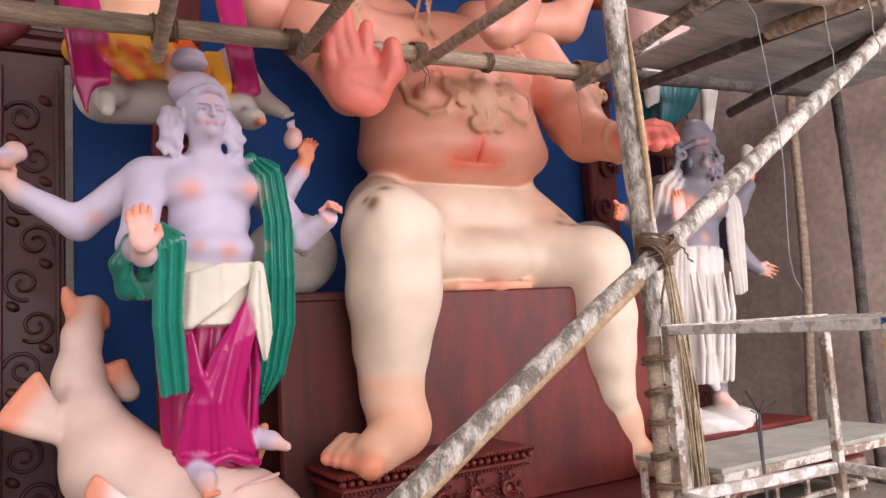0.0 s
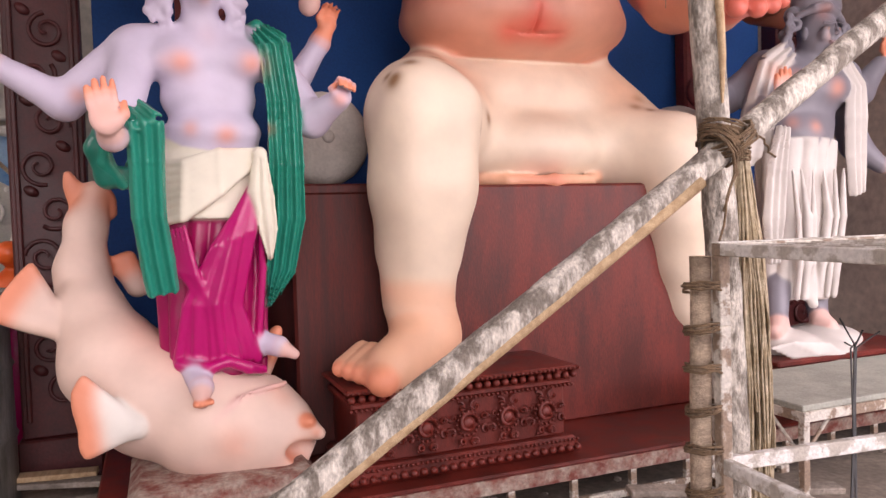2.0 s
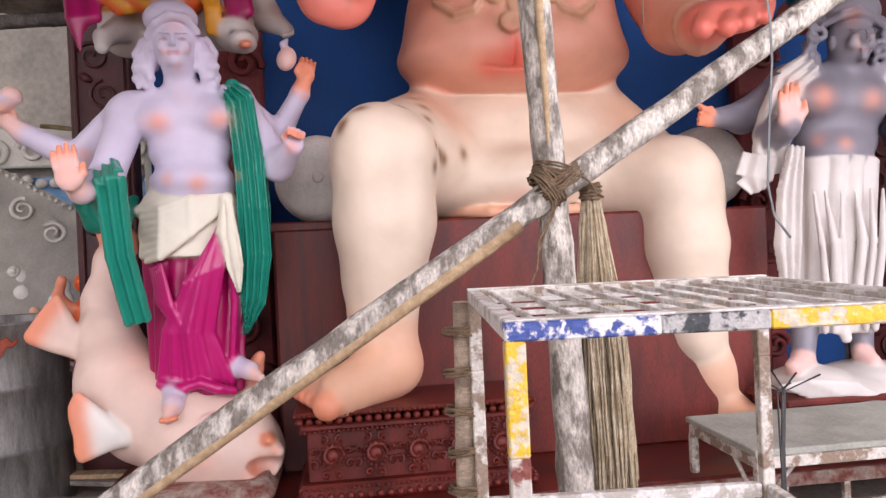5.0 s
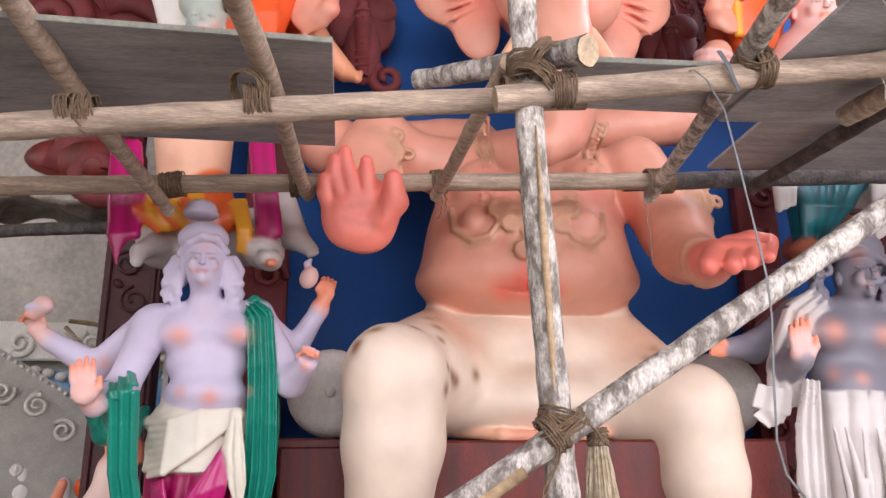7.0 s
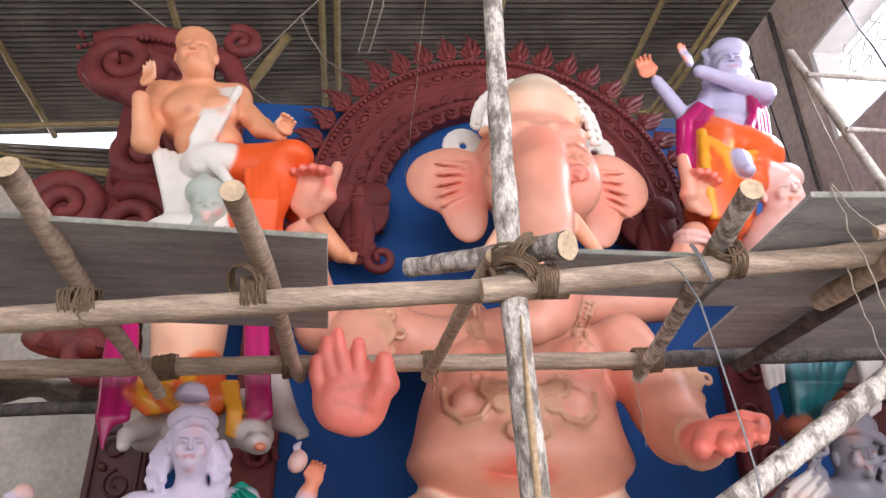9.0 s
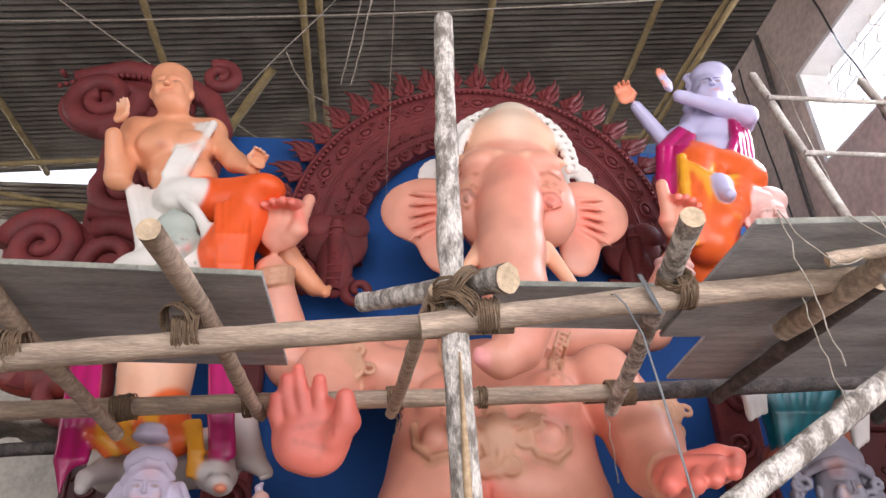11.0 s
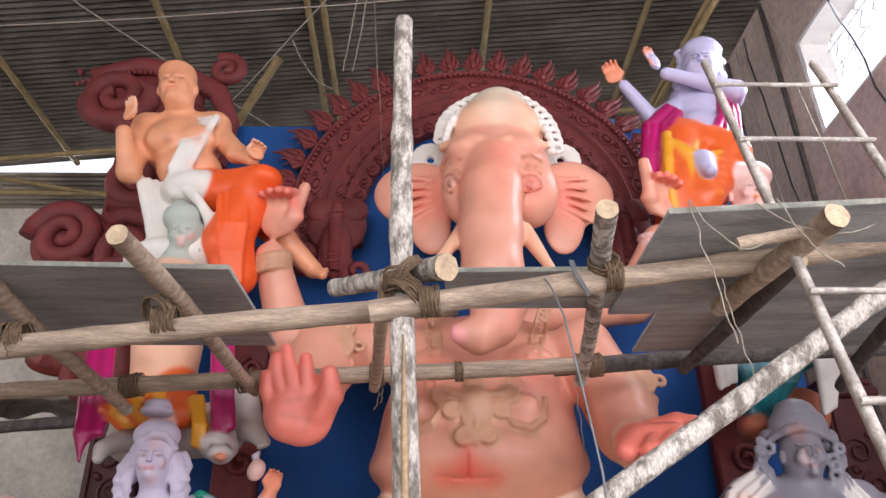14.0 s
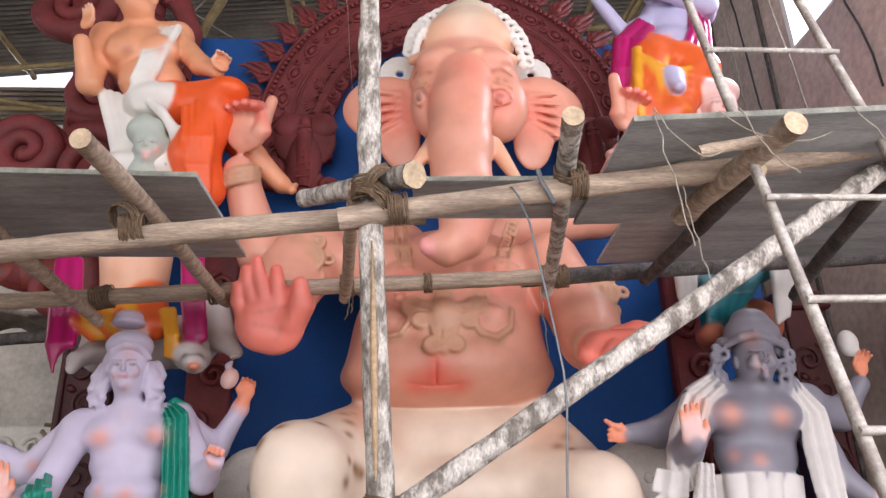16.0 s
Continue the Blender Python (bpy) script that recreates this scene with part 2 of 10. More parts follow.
class Clay:
    """Statues are modelled like clay: limbs and lumps that blend, each with its paint."""

    def __init__(self, fine):
        self.fine, self.items, self.sprays = fine, [], []

    def limb(self, a, b, ra, rb, paint, k=0.04):
        self.items.append(("limb", np.array(a, float), np.array(b, float), ra, rb, paint, k))

    def ball(self, c, r, paint, k=0.04, turn=(0, 0, 0), cut=False):
        r = (r, r, r) if isinstance(r, (int, float)) else r
        rot = np.array(Euler([radians(t) for t in turn]).to_matrix())
        self.items.append(("cut" if cut else "ball", np.array(c, float), rot, np.array(r, float), 0, paint, k))

    def tube(self, points, radii, paint, k=0.03):
        if isinstance(radii, (int, float)):
            radii = [radii] * len(points)
        for i in range(len(points) - 1):
            self.limb(points[i], points[i + 1], radii[i], radii[i + 1], paint, k)

    def ring(self, c, axis, radius, thick, paint, k=0.01, n=16, start=0, stop=360, squash=1.0):
        axis = Vector(axis).normalized()
        a = axis.orthogonal().normalized()
        b = axis.cross(a)
        pts = []
        for i in range(n + 1):
            w = radians(start + (stop - start) * i / n)
            pts.append(tuple(Vector(c) + a * math.cos(w) * radius + b * math.sin(w) * radius * squash))
        self.tube(pts, thick, paint, k)

    def band(self, points, half, thick, paint, folds=3, amp=0.008, k=0.01, face=(0, -1, 0)):
        """A hanging strip of cloth with lengthwise folds."""
        for i in range(len(points) - 1):
            self.items.append(("band", np.array(points[i], float), np.array(points[i + 1], float), half[i], half[i + 1], paint, k, (thick, folds, amp, np.array(face, float))))

    def fold(self, a, b, ra, rb, paint, folds, amp, twist, flat, k=0.02):
        """A wrapped cloth round an upright axis, gathered in folds."""
        self.items.append(("fold", np.array(a, float), np.array(b, float), ra, rb, paint, k, (folds, amp, twist, flat)))

    def spray(self, c, r, paint, amount=0.8):
        self.sprays.append((np.array(c, float), r, paint, amount))

    def hand(self, palm, fingers, thumb, size, paint, tip=None, curl=0.0, spread=0.12, thin=1.0, wrist=False):
        """An open or curled hand: palm centre, the way its fingers point, the way to its thumb."""
        palm, up, side = Vector(palm), Vector(fingers).normalized(), Vector(thumb).normalized()
        front = side.cross(up).normalized()
        if front.y > 0:
            front = -front
        tip = tip or paint
        if wrist:
            self.limb(tuple(palm - up * size * 0.85), tuple(palm - up * size * 0.2), size * 0.26, size * 0.28, paint, size * 0.2)
        self.ball(tuple(palm), (size * 0.48, size * 0.2, size * 0.52), paint, size * 0.2, turn=tuple(math.degrees(e) for e in Matrix((side, -front, up)).transposed().to_euler()))
        for i, length in enumerate((0.62, 0.80, 0.86, 0.76)):
            o = palm + side * size * (-0.36 + 0.235 * i) + up * size * 0.36
            d = (up + side * spread * (i - 1.6)).normalized()
            mid = o + d * size * length * 0.5 * (1 - 0.3 * curl) + front * size * 0.25 * curl
            end = mid + (d * (1 - curl * 1.5) + front * curl * 0.7).normalized() * size * length * 0.5
            self.limb(tuple(o), tuple(mid), size * 0.135 * thin, size * 0.125 * thin, paint, size * 0.07)
            self.limb(tuple(mid), tuple(end), size * 0.125 * thin, size * 0.095 * thin, tip, size * 0.04)
        o = palm + side * size * 0.34 - up * size * 0.18
        mid = o + (side * 0.6 + up * 0.5) * size * 0.42 + front * size * 0.08
        end = mid + (up * 0.9 + side * (0.1 - curl * 0.6) + front * 0.3 * curl) * size * 0.42
        self.limb(tuple(o), tuple(mid), size * 0.2, size * 0.15, paint, size * 0.15)
        self.limb(tuple(mid), tuple(end), size * 0.145, size * 0.10, tip, size * 0.06)

    def face(self, c, r, paint, lip, turn=0.0):
        """Nose, brow, eyes, lips, chin and ears on a head of radius r, facing the front."""
        m = Matrix.Translation(c) @ Matrix.Rotation(radians(turn), 4, "Z")

        def at(x, y, z):
            return tuple(m @ Vector((x * r, y * r, z * r)))

        for s in (-1, 1):
            self.ball(at(0.38 * s, -1.08, 0.10), (r * 0.27, r * 0.24, r * 0.15), paint, r * 0.08, cut=True)
            self.ball(at(0.38 * s, -0.80, 0.08), (r * 0.21, r * 0.14, r * 0.11), paint, r * 0.02)
            self.spray(at(0.38 * s, -0.93, 0.05), r * 0.10, "eye", 0.75)
            self.spray(at(0.24 * s, -0.93, 0.06), r * 0.07, "eye", 0.6)
            self.spray(at(0.52 * s, -0.88, 0.06), r * 0.07, "eye", 0.6)
            self.limb(at(0.15 * s, -1.02, 0.30), at(0.60 * s, -0.84, 0.33), r * 0.07, r * 0.05, paint, r * 0.06)
            self.ball(at(1.0 * s, -0.05, -0.05), (r * 0.12, r * 0.18, r * 0.32), paint, r * 0.06)
            self.ball(at(0.44 * s, -0.74, -0.28), (r * 0.26, r * 0.2, r * 0.24), paint, r * 0.25)
        self.limb(at(0, -0.98, 0.24), at(0, -1.14, -0.20), r * 0.075, r * 0.11, paint, r * 0.06)
        self.ball(at(0, -1.09, -0.24), (r * 0.19, r * 0.12, r * 0.09), paint, r * 0.04)
        self.ball(at(0, -0.98, -0.40), (r * 0.3, r * 0.10, r * 0.06), paint, r * 0.05, cut=True)
        self.limb(at(-0.17, -0.90, -0.54), at(0.17, -0.90, -0.54), r * 0.07, r * 0.07, lip, r * 0.05)
        self.ball(at(0, -0.98, -0.68), (r * 0.3, r * 0.10, r * 0.05), paint, r * 0.05, cut=True)
        self.ball(at(0, -0.74, -0.86), r * 0.22, paint, r * 0.25)

    def distance(self, item, p):
        kind = item[0]
        if kind == "limb":
            a, b, ra, rb = item[1:5]
            ab = b - a
            s = np.clip(((p - a) @ ab) / max(ab @ ab, 1e-9), 0, 1)
            return np.sqrt((((p - a) - s[:, None] * ab) ** 2).sum(1)) - (ra + (rb - ra) * s)
        if kind in ("band", "fold"):
            a, b, ra, rb = item[1:5]
            ab = b - a
            length = math.sqrt(ab @ ab)
            along = ab / length
            l = (p - a) @ along
            s = np.clip(l / length, 0, 1)
            past = np.maximum(-l, l - length)
            over = np.maximum(past, 0)
            q = p - a - l[:, None] * along
            if kind == "band":
                thick, folds, amp, face = item[7]
                n = face - (face @ along) * along
                n /= math.sqrt(n @ n)
                w = np.cross(along, n)
                half = ra + (rb - ra) * s
                u = q @ w
                t = q @ n - amp * np.cos(folds * math.pi * np.clip(u / half, -1, 1))
                return (np.sqrt(np.maximum(np.abs(u) - half + thick, 0) ** 2 + t ** 2 + over ** 2) - thick) * 0.85
            folds, amp, twist, flat = item[7]
            qy = q[:, 1] / flat
            w = np.arctan2(q[:, 0], -qy)
            r = (ra + (rb - ra) * s) * (1 + amp * (2 * np.abs(np.sin(0.5 * folds * w + twist * s + 0.6 * np.sin(3 * w + 2 * s))) - 1))
            return np.maximum((np.sqrt(q[:, 0] ** 2 + qy ** 2) - r) * 0.75, past)
        c, rot, r = item[1:4]
        q = (p - c) @ rot
        k0 = np.sqrt(((q / r) ** 2).sum(1))
        k1 = np.sqrt(((q / (r * r)) ** 2).sum(1))
        return k0 * (k0 - 1.0) / np.maximum(k1, 1e-6)

    def box(self, item, margin):
        if item[0] in ("limb", "band", "fold"):
            a, b, ra, rb = item[1:5]
            m = max(ra, rb) * (1.0 if item[0] == "limb" else 1.2) + margin
            return np.minimum(a, b) - m, np.maximum(a, b) + m
        c, rot, r = item[1:4]
        e = np.sqrt(((rot * r) ** 2).sum(1)) + margin
        return c - e, c + e

    def build(self, name, label, category, group=""):
        h = self.fine
        solid = [i for i in self.items if i[0] != "cut"]
        lo = np.min([self.box(i, 3 * h)[0] for i in solid], 0)
        hi = np.max([self.box(i, 3 * h)[1] for i in solid], 0)
        n = np.ceil((hi - lo) / h).astype(int) + 1
        v = np.full(n, 9.0, np.float32)
        ax = [lo[d] + h * np.arange(n[d]) for d in range(3)]
        reach = max(i[6] for i in self.items)
        for it in self.items:
            k = it[6]
            b0, b1 = self.box(it, reach + 2.5 * h)
            i0 = np.maximum(np.floor((b0 - lo) / h).astype(int), 0)
            i1 = np.minimum(np.ceil((b1 - lo) / h).astype(int) + 1, n)
            if (i1 <= i0).any():
                continue
            g = np.stack(np.meshgrid(*[ax[d][i0[d]:i1[d]] for d in range(3)], indexing="ij"), -1)
            d = self.distance(it, g.reshape(-1, 3)).reshape(g.shape[:3]).astype(np.float32)
            sl = tuple(slice(i0[q], i1[q]) for q in range(3))
            o = v[sl]
            if it[0] == "cut":
                t = np.maximum(k - np.abs(o + d), 0) / k
                v[sl] = np.maximum(o, -d) + t * t * k * 0.25
            else:
                t = np.maximum(k - np.abs(o - d), 0) / k
                v[sl] = np.minimum(o, d) - t * t * k * 0.25
        ins = v < 0
        c = [ins[x:n[0] - 1 + x, y:n[1] - 1 + y, z:n[2] - 1 + z] for x in (0, 1) for y in (0, 1) for z in (0, 1)]
        some, every = c[0].copy(), c[0].copy()
        for q in c[1:]:
            some |= q
            every &= q
        cells = np.argwhere(some & ~every)
        index = np.full(n - 1, -1, np.int64)
        index[tuple(cells.T)] = np.arange(len(cells))
        corner = np.array([(x, y, z) for x in (0, 1) for y in (0, 1) for z in (0, 1)])
        val = np.stack([v[tuple((cells + o).T)] for o in corner], 1)
        pos, cnt = np.zeros((len(cells), 3)), np.zeros(len(cells))
        for i in range(8):
            for j in range(i + 1, 8):
                if abs(corner[i] - corner[j]).sum() != 1:
                    continue
                a, b = val[:, i], val[:, j]
                m = (a < 0) != (b < 0)
                t = np.where(m, a / np.where(m, a - b, 1), 0)
                pos += np.where(m[:, None], corner[i] + t[:, None] * (corner[j] - corner[i]), 0)
                cnt += m
        verts = lo + h * (cells + pos / cnt[:, None])
        quads = []
        for d in range(3):
            u, w = [(1, 2), (2, 0), (0, 1)][d]
            a = np.moveaxis(ins, d, 0)
            e = np.argwhere(a[:-1] != a[1:])
            full = np.zeros((len(e), 3), int)
            rest = [x for x in range(3) if x != d]
            full[:, d], full[:, rest[0]], full[:, rest[1]] = e[:, 0], e[:, 1], e[:, 2]
            ok = (full[:, u] > 0) & (full[:, w] > 0) & (full[:, u] < n[u] - 1) & (full[:, w] < n[w] - 1)
            full = full[ok]
            du, dw = np.eye(3, dtype=int)[u], np.eye(3, dtype=int)[w]
            q = np.stack([index[tuple((full - s * du - t * dw).T)] for s, t in ((0, 0), (1, 0), (1, 1), (0, 1))], 1)
            inside = ins[tuple(full.T)]
            q[~inside] = q[~inside][:, ::-1]
            quads.append(q)
        quads = np.concatenate(quads)
        for _ in range(2):
            acc, num = np.zeros_like(verts), np.zeros(len(verts))
            for i in range(4):
                a, b = quads[:, i], quads[:, (i + 1) % 4]
                for d in range(3):
                    acc[:, d] += np.bincount(a, verts[b, d], len(verts)) + np.bincount(b, verts[a, d], len(verts))
                num += np.bincount(a, None, len(verts)) + np.bincount(b, None, len(verts))
            verts = verts * 0.5 + 0.5 * acc / np.maximum(num, 1)[:, None]
        normal = np.zeros_like(verts)
        cross = np.cross(verts[quads[:, 2]] - verts[quads[:, 0]], verts[quads[:, 3]] - verts[quads[:, 1]])
        for i in range(4):
            for d in range(3):
                normal[:, d] += np.bincount(quads[:, i], cross[:, d], len(verts))
        normal /= np.maximum(np.sqrt((normal ** 2).sum(1)), 1e-12)[:, None]
        rng = np.random.RandomState(7)
        rough = np.zeros(len(verts))
        for wave, high in ((0.9, 0.12), (0.40, 0.035)):
            for _ in range(5):
                d = rng.normal(size=3)
                d *= 6.283 / (wave * 40 * h * np.sqrt(d @ d))
                rough += high * h * np.sin(verts @ d + rng.uniform(0, 6.28))
        verts = verts + normal * rough[:, None]
        col, tot = np.zeros((len(verts), 4)), np.full(len(verts), 1e-9)
        for it in self.items:
            if it[0] == "cut":
                continue
            b0, b1 = self.box(it, 0.06)
            m = np.nonzero(((verts > b0) & (verts < b1)).all(1))[0]
            if len(m):
                w = np.exp(-np.clip(self.distance(it, verts[m]), -0.06, 0.08) / (h * 0.55))
                col[m] += w[:, None] * np.array(PAINTS[it[5]])
                tot[m] += w
        col /= tot[:, None]
        for c0, r, paint, amount in self.sprays:
            d2 = ((verts - c0) ** 2).sum(1)
            if r < 0.06:
                d2 = ((verts - verts[d2.argmin()]) ** 2).sum(1)
            d2 = d2 / (r * r)
            m = d2 < 4
            w = (amount * np.exp(-1.2 * d2[m] * d2[m] if r < 0.025 else -1.6 * d2[m]))[:, None]
            col[m] = col[m] * (1 - w) + np.array(PAINTS[paint]) * w
        origin = np.array(((lo[0] + hi[0]) / 2, (lo[1] + hi[1]) / 2, lo[2] + 3 * h))
        me = bpy.data.meshes.new(name)
        me.vertices.add(len(verts))
        me.vertices.foreach_set("co", (verts - origin).astype(np.float32).ravel())
        me.loops.add(quads.size)
        me.loops.foreach_set("vertex_index", quads.astype(np.int32).ravel())
        me.polygons.add(len(quads))
        me.polygons.foreach_set("loop_start", np.arange(0, quads.size, 4, dtype=np.int32))
        me.polygons.foreach_set("use_smooth", np.ones(len(quads), bool))
        me.update(calc_edges=True)
        me.validate()
        at = me.attributes.new("paint", "FLOAT_COLOR", "POINT")
        at.data.foreach_set("color", col.astype(np.float32).ravel())
        me.materials.append(CLAY)
        ob = new(name, me)
        ob.location = tuple(origin)
        return tagged(ob, label, category, group)


# paints: colour, and gloss as roughness
PAINTS = {
    "skin": (0.75, 0.355, 0.245, 0.42), "blush": (0.84, 0.19, 0.13, 0.45), "red": (0.80, 0.07, 0.045, 0.45), "deep": (0.42, 0.13, 0.07, 0.5), "palm": (0.84, 0.22, 0.16, 0.42),
    "cream": (0.80, 0.66, 0.51, 0.5), "ochre": (0.60, 0.33, 0.20, 0.45), "rose": (0.60, 0.33, 0.38, 0.45), "ash": (0.26, 0.17, 0.19, 0.45), "burn": (0.25, 0.12, 0.045, 0.7), "peach": (0.82, 0.47, 0.30, 0.5),
    "white": (0.80, 0.77, 0.70, 0.65), "lilac": (0.62, 0.56, 0.69, 0.5), "orange": (0.83, 0.30, 0.17, 0.5), "pinkish": (0.80, 0.52, 0.46, 0.5),
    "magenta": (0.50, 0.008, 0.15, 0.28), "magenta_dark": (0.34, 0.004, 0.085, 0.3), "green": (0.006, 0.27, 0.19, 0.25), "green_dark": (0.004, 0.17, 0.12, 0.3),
    "ivory": (0.80, 0.76, 0.62, 0.6), "grey": (0.215, 0.205, 0.24, 0.45), "bonewhite": (0.66, 0.62, 0.58, 0.7), "monk": (0.80, 0.36, 0.19, 0.42),
    "saffron": (0.86, 0.11, 0.015, 0.45), "boy": (0.52, 0.50, 0.70, 0.5), "yellow": (0.80, 0.36, 0.02, 0.35), "flame": (0.75, 0.12, 0.02, 0.35),
    "teal": (0.005, 0.17, 0.20, 0.3), "teal_dark": (0.003, 0.09, 0.11, 0.35), "sage": (0.46, 0.52, 0.45, 0.6), "fish": (0.80, 0.60, 0.50, 0.5),
    "eye": (0.30, 0.16, 0.11, 0.4), "dark": (0.03, 0.02, 0.02, 0.6), "pink": (0.85, 0.35, 0.33, 0.4), "brownhair": (0.10, 0.05, 0.03, 0.5),
}

# ---- statues ----

idol = Clay(0.0118)
# belly, chest, hips
idol.ball((0.672, 4.72, 2.86), (0.69, 0.545, 0.45), 'skin', 0.16)
idol.ball((0.665, 4.67, 2.64), (0.745, 0.53, 0.25), 'skin', 0.16)
idol.ball((0.69, 4.76, 3.12), (0.63, 0.44, 0.42), 'skin', 0.16)
idol.ball((0.72, 4.8, 3.42), (0.68, 0.36, 0.36), 'skin', 0.12)
idol.ball((0.67, 4.9, 2.08), (0.8, 0.47, 0.4), 'cream', 0.02)
idol.ball((0.67, 4.86, 2.22), (0.79, 0.48, 0.3), 'cream', 0.012)
idol.limb((0.3, 4.85, 2.02), (-0.22, 4.05, 1.96), 0.38, 0.265, 'cream', 0.12)
idol.ball((-0.25, 3.97, 1.98), (0.255, 0.26, 0.27), 'cream', 0.08)
idol.limb((1.0, 4.85, 1.97), (1.5, 4.27, 1.8), 0.35, 0.255, 'cream', 0.12)
idol.limb((1.221, 4.75, 2.316), (1.668, 4.4, 1.691), 0.212, 0.229, 'cream', 0.1)
idol.limb((0.088, 4.78, 2.271), (-0.175, 4.2, 2.077), 0.225, 0.225, 'cream', 0.1)
idol.ball((0.66, 4.6, 1.86), (0.56, 0.42, 0.25), 'cream', 0.12)
idol.limb((-0.36, 3.8, 2.06), (-0.34, 3.84, 1.45), 0.1, 0.08, 'cream', 0.08)
idol.limb((-0.12, 3.8, 2.02), (-0.16, 3.84, 1.45), 0.09, 0.07, 'cream', 0.08)
idol.tube([(0.1, 4.55, 1.7), (0.4, 4.3, 1.665), (0.66, 4.22, 1.66), (0.95, 4.3, 1.665), (1.15, 4.5, 1.7)], 0.035, 'peach', 0.03)
# legs and feet
idol.tube([(-0.231, 3.95, 1.95), (-0.244, 3.98, 1.619), (-0.261, 4.0, 1.315), (-0.28, 4.0, 1.042), (-0.263, 3.98, 0.907)], [0.259, 0.255, 0.201, 0.152, 0.139], "cream", 0.1)
idol.limb((-0.278, 3.995, 1.118), (-0.268, 3.98, 0.922), 0.167, 0.145, "peach", 0.06)
idol.limb((-0.258, 3.95, 0.89), (-0.516, 3.74, 0.794), 0.15, 0.102, "peach", 0.08)
idol.limb((-0.261, 3.93, 0.81), (-0.503, 3.76, 0.761), 0.114, 0.097, "peach", 0.08)
idol.ball((-0.179, 3.98, 0.852), (0.097, 0.12, 0.115), "peach", 0.06)
idol.limb((-0.440, 3.770, 0.805), (-0.570, 3.680, 0.745), 0.079, 0.075, "peach", 0.02)
idol.ball((-0.582, 3.660, 0.735), 0.073, "orange", 0.012)
idol.limb((-0.475, 3.825, 0.812), (-0.605, 3.735, 0.752), 0.055, 0.052, "peach", 0.02)
idol.ball((-0.617, 3.715, 0.742), 0.051, "orange", 0.012)
idol.limb((-0.510, 3.880, 0.820), (-0.640, 3.790, 0.760), 0.050, 0.048, "peach", 0.02)
idol.ball((-0.652, 3.770, 0.750), 0.047, "orange", 0.012)
idol.limb((-0.545, 3.935, 0.827), (-0.675, 3.845, 0.767), 0.046, 0.044, "peach", 0.02)
idol.ball((-0.687, 3.825, 0.757), 0.043, "orange", 0.012)
idol.limb((-0.580, 3.990, 0.835), (-0.710, 3.900, 0.775), 0.040, 0.038, "peach", 0.02)
idol.ball((-0.722, 3.880, 0.765), 0.037, "orange", 0.012)
idol.tube([(1.53, 4.24, 1.81), (1.555, 4.25, 1.42), (1.585, 4.28, 1.15), (1.63, 4.31, 0.90), (1.73, 4.34, 0.65), (1.79, 4.35, 0.47)], [0.25, 0.245, 0.215, 0.175, 0.145, 0.14], "cream", 0.1)
idol.limb((1.71, 4.335, 0.70), (1.79, 4.35, 0.45), 0.16, 0.145, "peach", 0.05)
idol.limb((1.80, 4.33, 0.38), (1.92, 4.00, 0.32), 0.13, 0.10, "peach", 0.08)
idol.ball((1.860, 3.930, 0.300), (0.048, 0.08, 0.05), "orange", 0.02)
idol.ball((1.915, 3.900, 0.300), (0.044, 0.08, 0.05), "orange", 0.02)
idol.ball((1.970, 3.930, 0.300), (0.040, 0.08, 0.05), "orange", 0.02)
idol.ball((2.025, 3.960, 0.300), (0.036, 0.08, 0.05), "orange", 0.02)
idol.ball((2.080, 3.990, 0.300), (0.032, 0.08, 0.05), "orange", 0.02)
# arms
idol.limb((0.3, 4.7, 3.42), (-0.321, 4.62, 3.521), 0.21, 0.185, 'skin', 0.08)
idol.limb((-0.321, 4.62, 3.521), (-0.41, 4.5, 3.344), 0.271, 0.234, 'skin', 0.08)
idol.limb((-0.41, 4.5, 3.344), (-0.431, 4.02, 2.826), 0.234, 0.154, 'skin', 0.08)
idol.ball((-0.439, 3.87, 2.854), (0.216, 0.085, 0.216), 'palm', 0.06)
idol.ball((-0.406, 3.9, 2.742), (0.127, 0.09, 0.105), 'palm', 0.06)
idol.ball((-0.539, 3.86, 2.812), (0.096, 0.08, 0.148), 'palm', 0.05)
idol.tube([(-0.599, 3.85, 2.843), (-0.642, 3.83, 2.945), (-0.647, 3.8, 3.025)], [0.048, 0.043, 0.035], 'palm', 0.006)
idol.spray((-0.639, 3.76, 3.012), 0.05, 'red', 0.22)
idol.tube([(-0.553, 3.84, 2.927), (-0.601, 3.82, 3.059), (-0.599, 3.79, 3.133)], [0.051, 0.046, 0.037], 'palm', 0.006)
idol.spray((-0.593, 3.76, 3.122), 0.05, 'red', 0.22)
idol.tube([(-0.489, 3.84, 2.954), (-0.528, 3.82, 3.108), (-0.536, 3.79, 3.182)], [0.054, 0.05, 0.04], 'palm', 0.006)
idol.spray((-0.531, 3.76, 3.171), 0.05, 'red', 0.22)
idol.tube([(-0.405, 3.84, 2.947), (-0.418, 3.82, 3.072), (-0.418, 3.79, 3.125)], [0.051, 0.046, 0.037], 'palm', 0.006)
idol.spray((-0.413, 3.76, 3.115), 0.05, 'red', 0.22)
idol.tube([(-0.334, 3.84, 2.812), (-0.256, 3.8, 2.901), (-0.269, 3.77, 3.02)], [0.088, 0.074, 0.051], 'palm', 0.02)
idol.ball((-0.428, 3.755, 2.836), (0.094, 0.028, 0.108), 'palm', 0.04, cut=True)
idol.spray((-0.529, 3.775, 2.855), 0.02, 'deep', 0.18)
idol.spray((-0.506, 3.775, 2.861), 0.02, 'deep', 0.18)
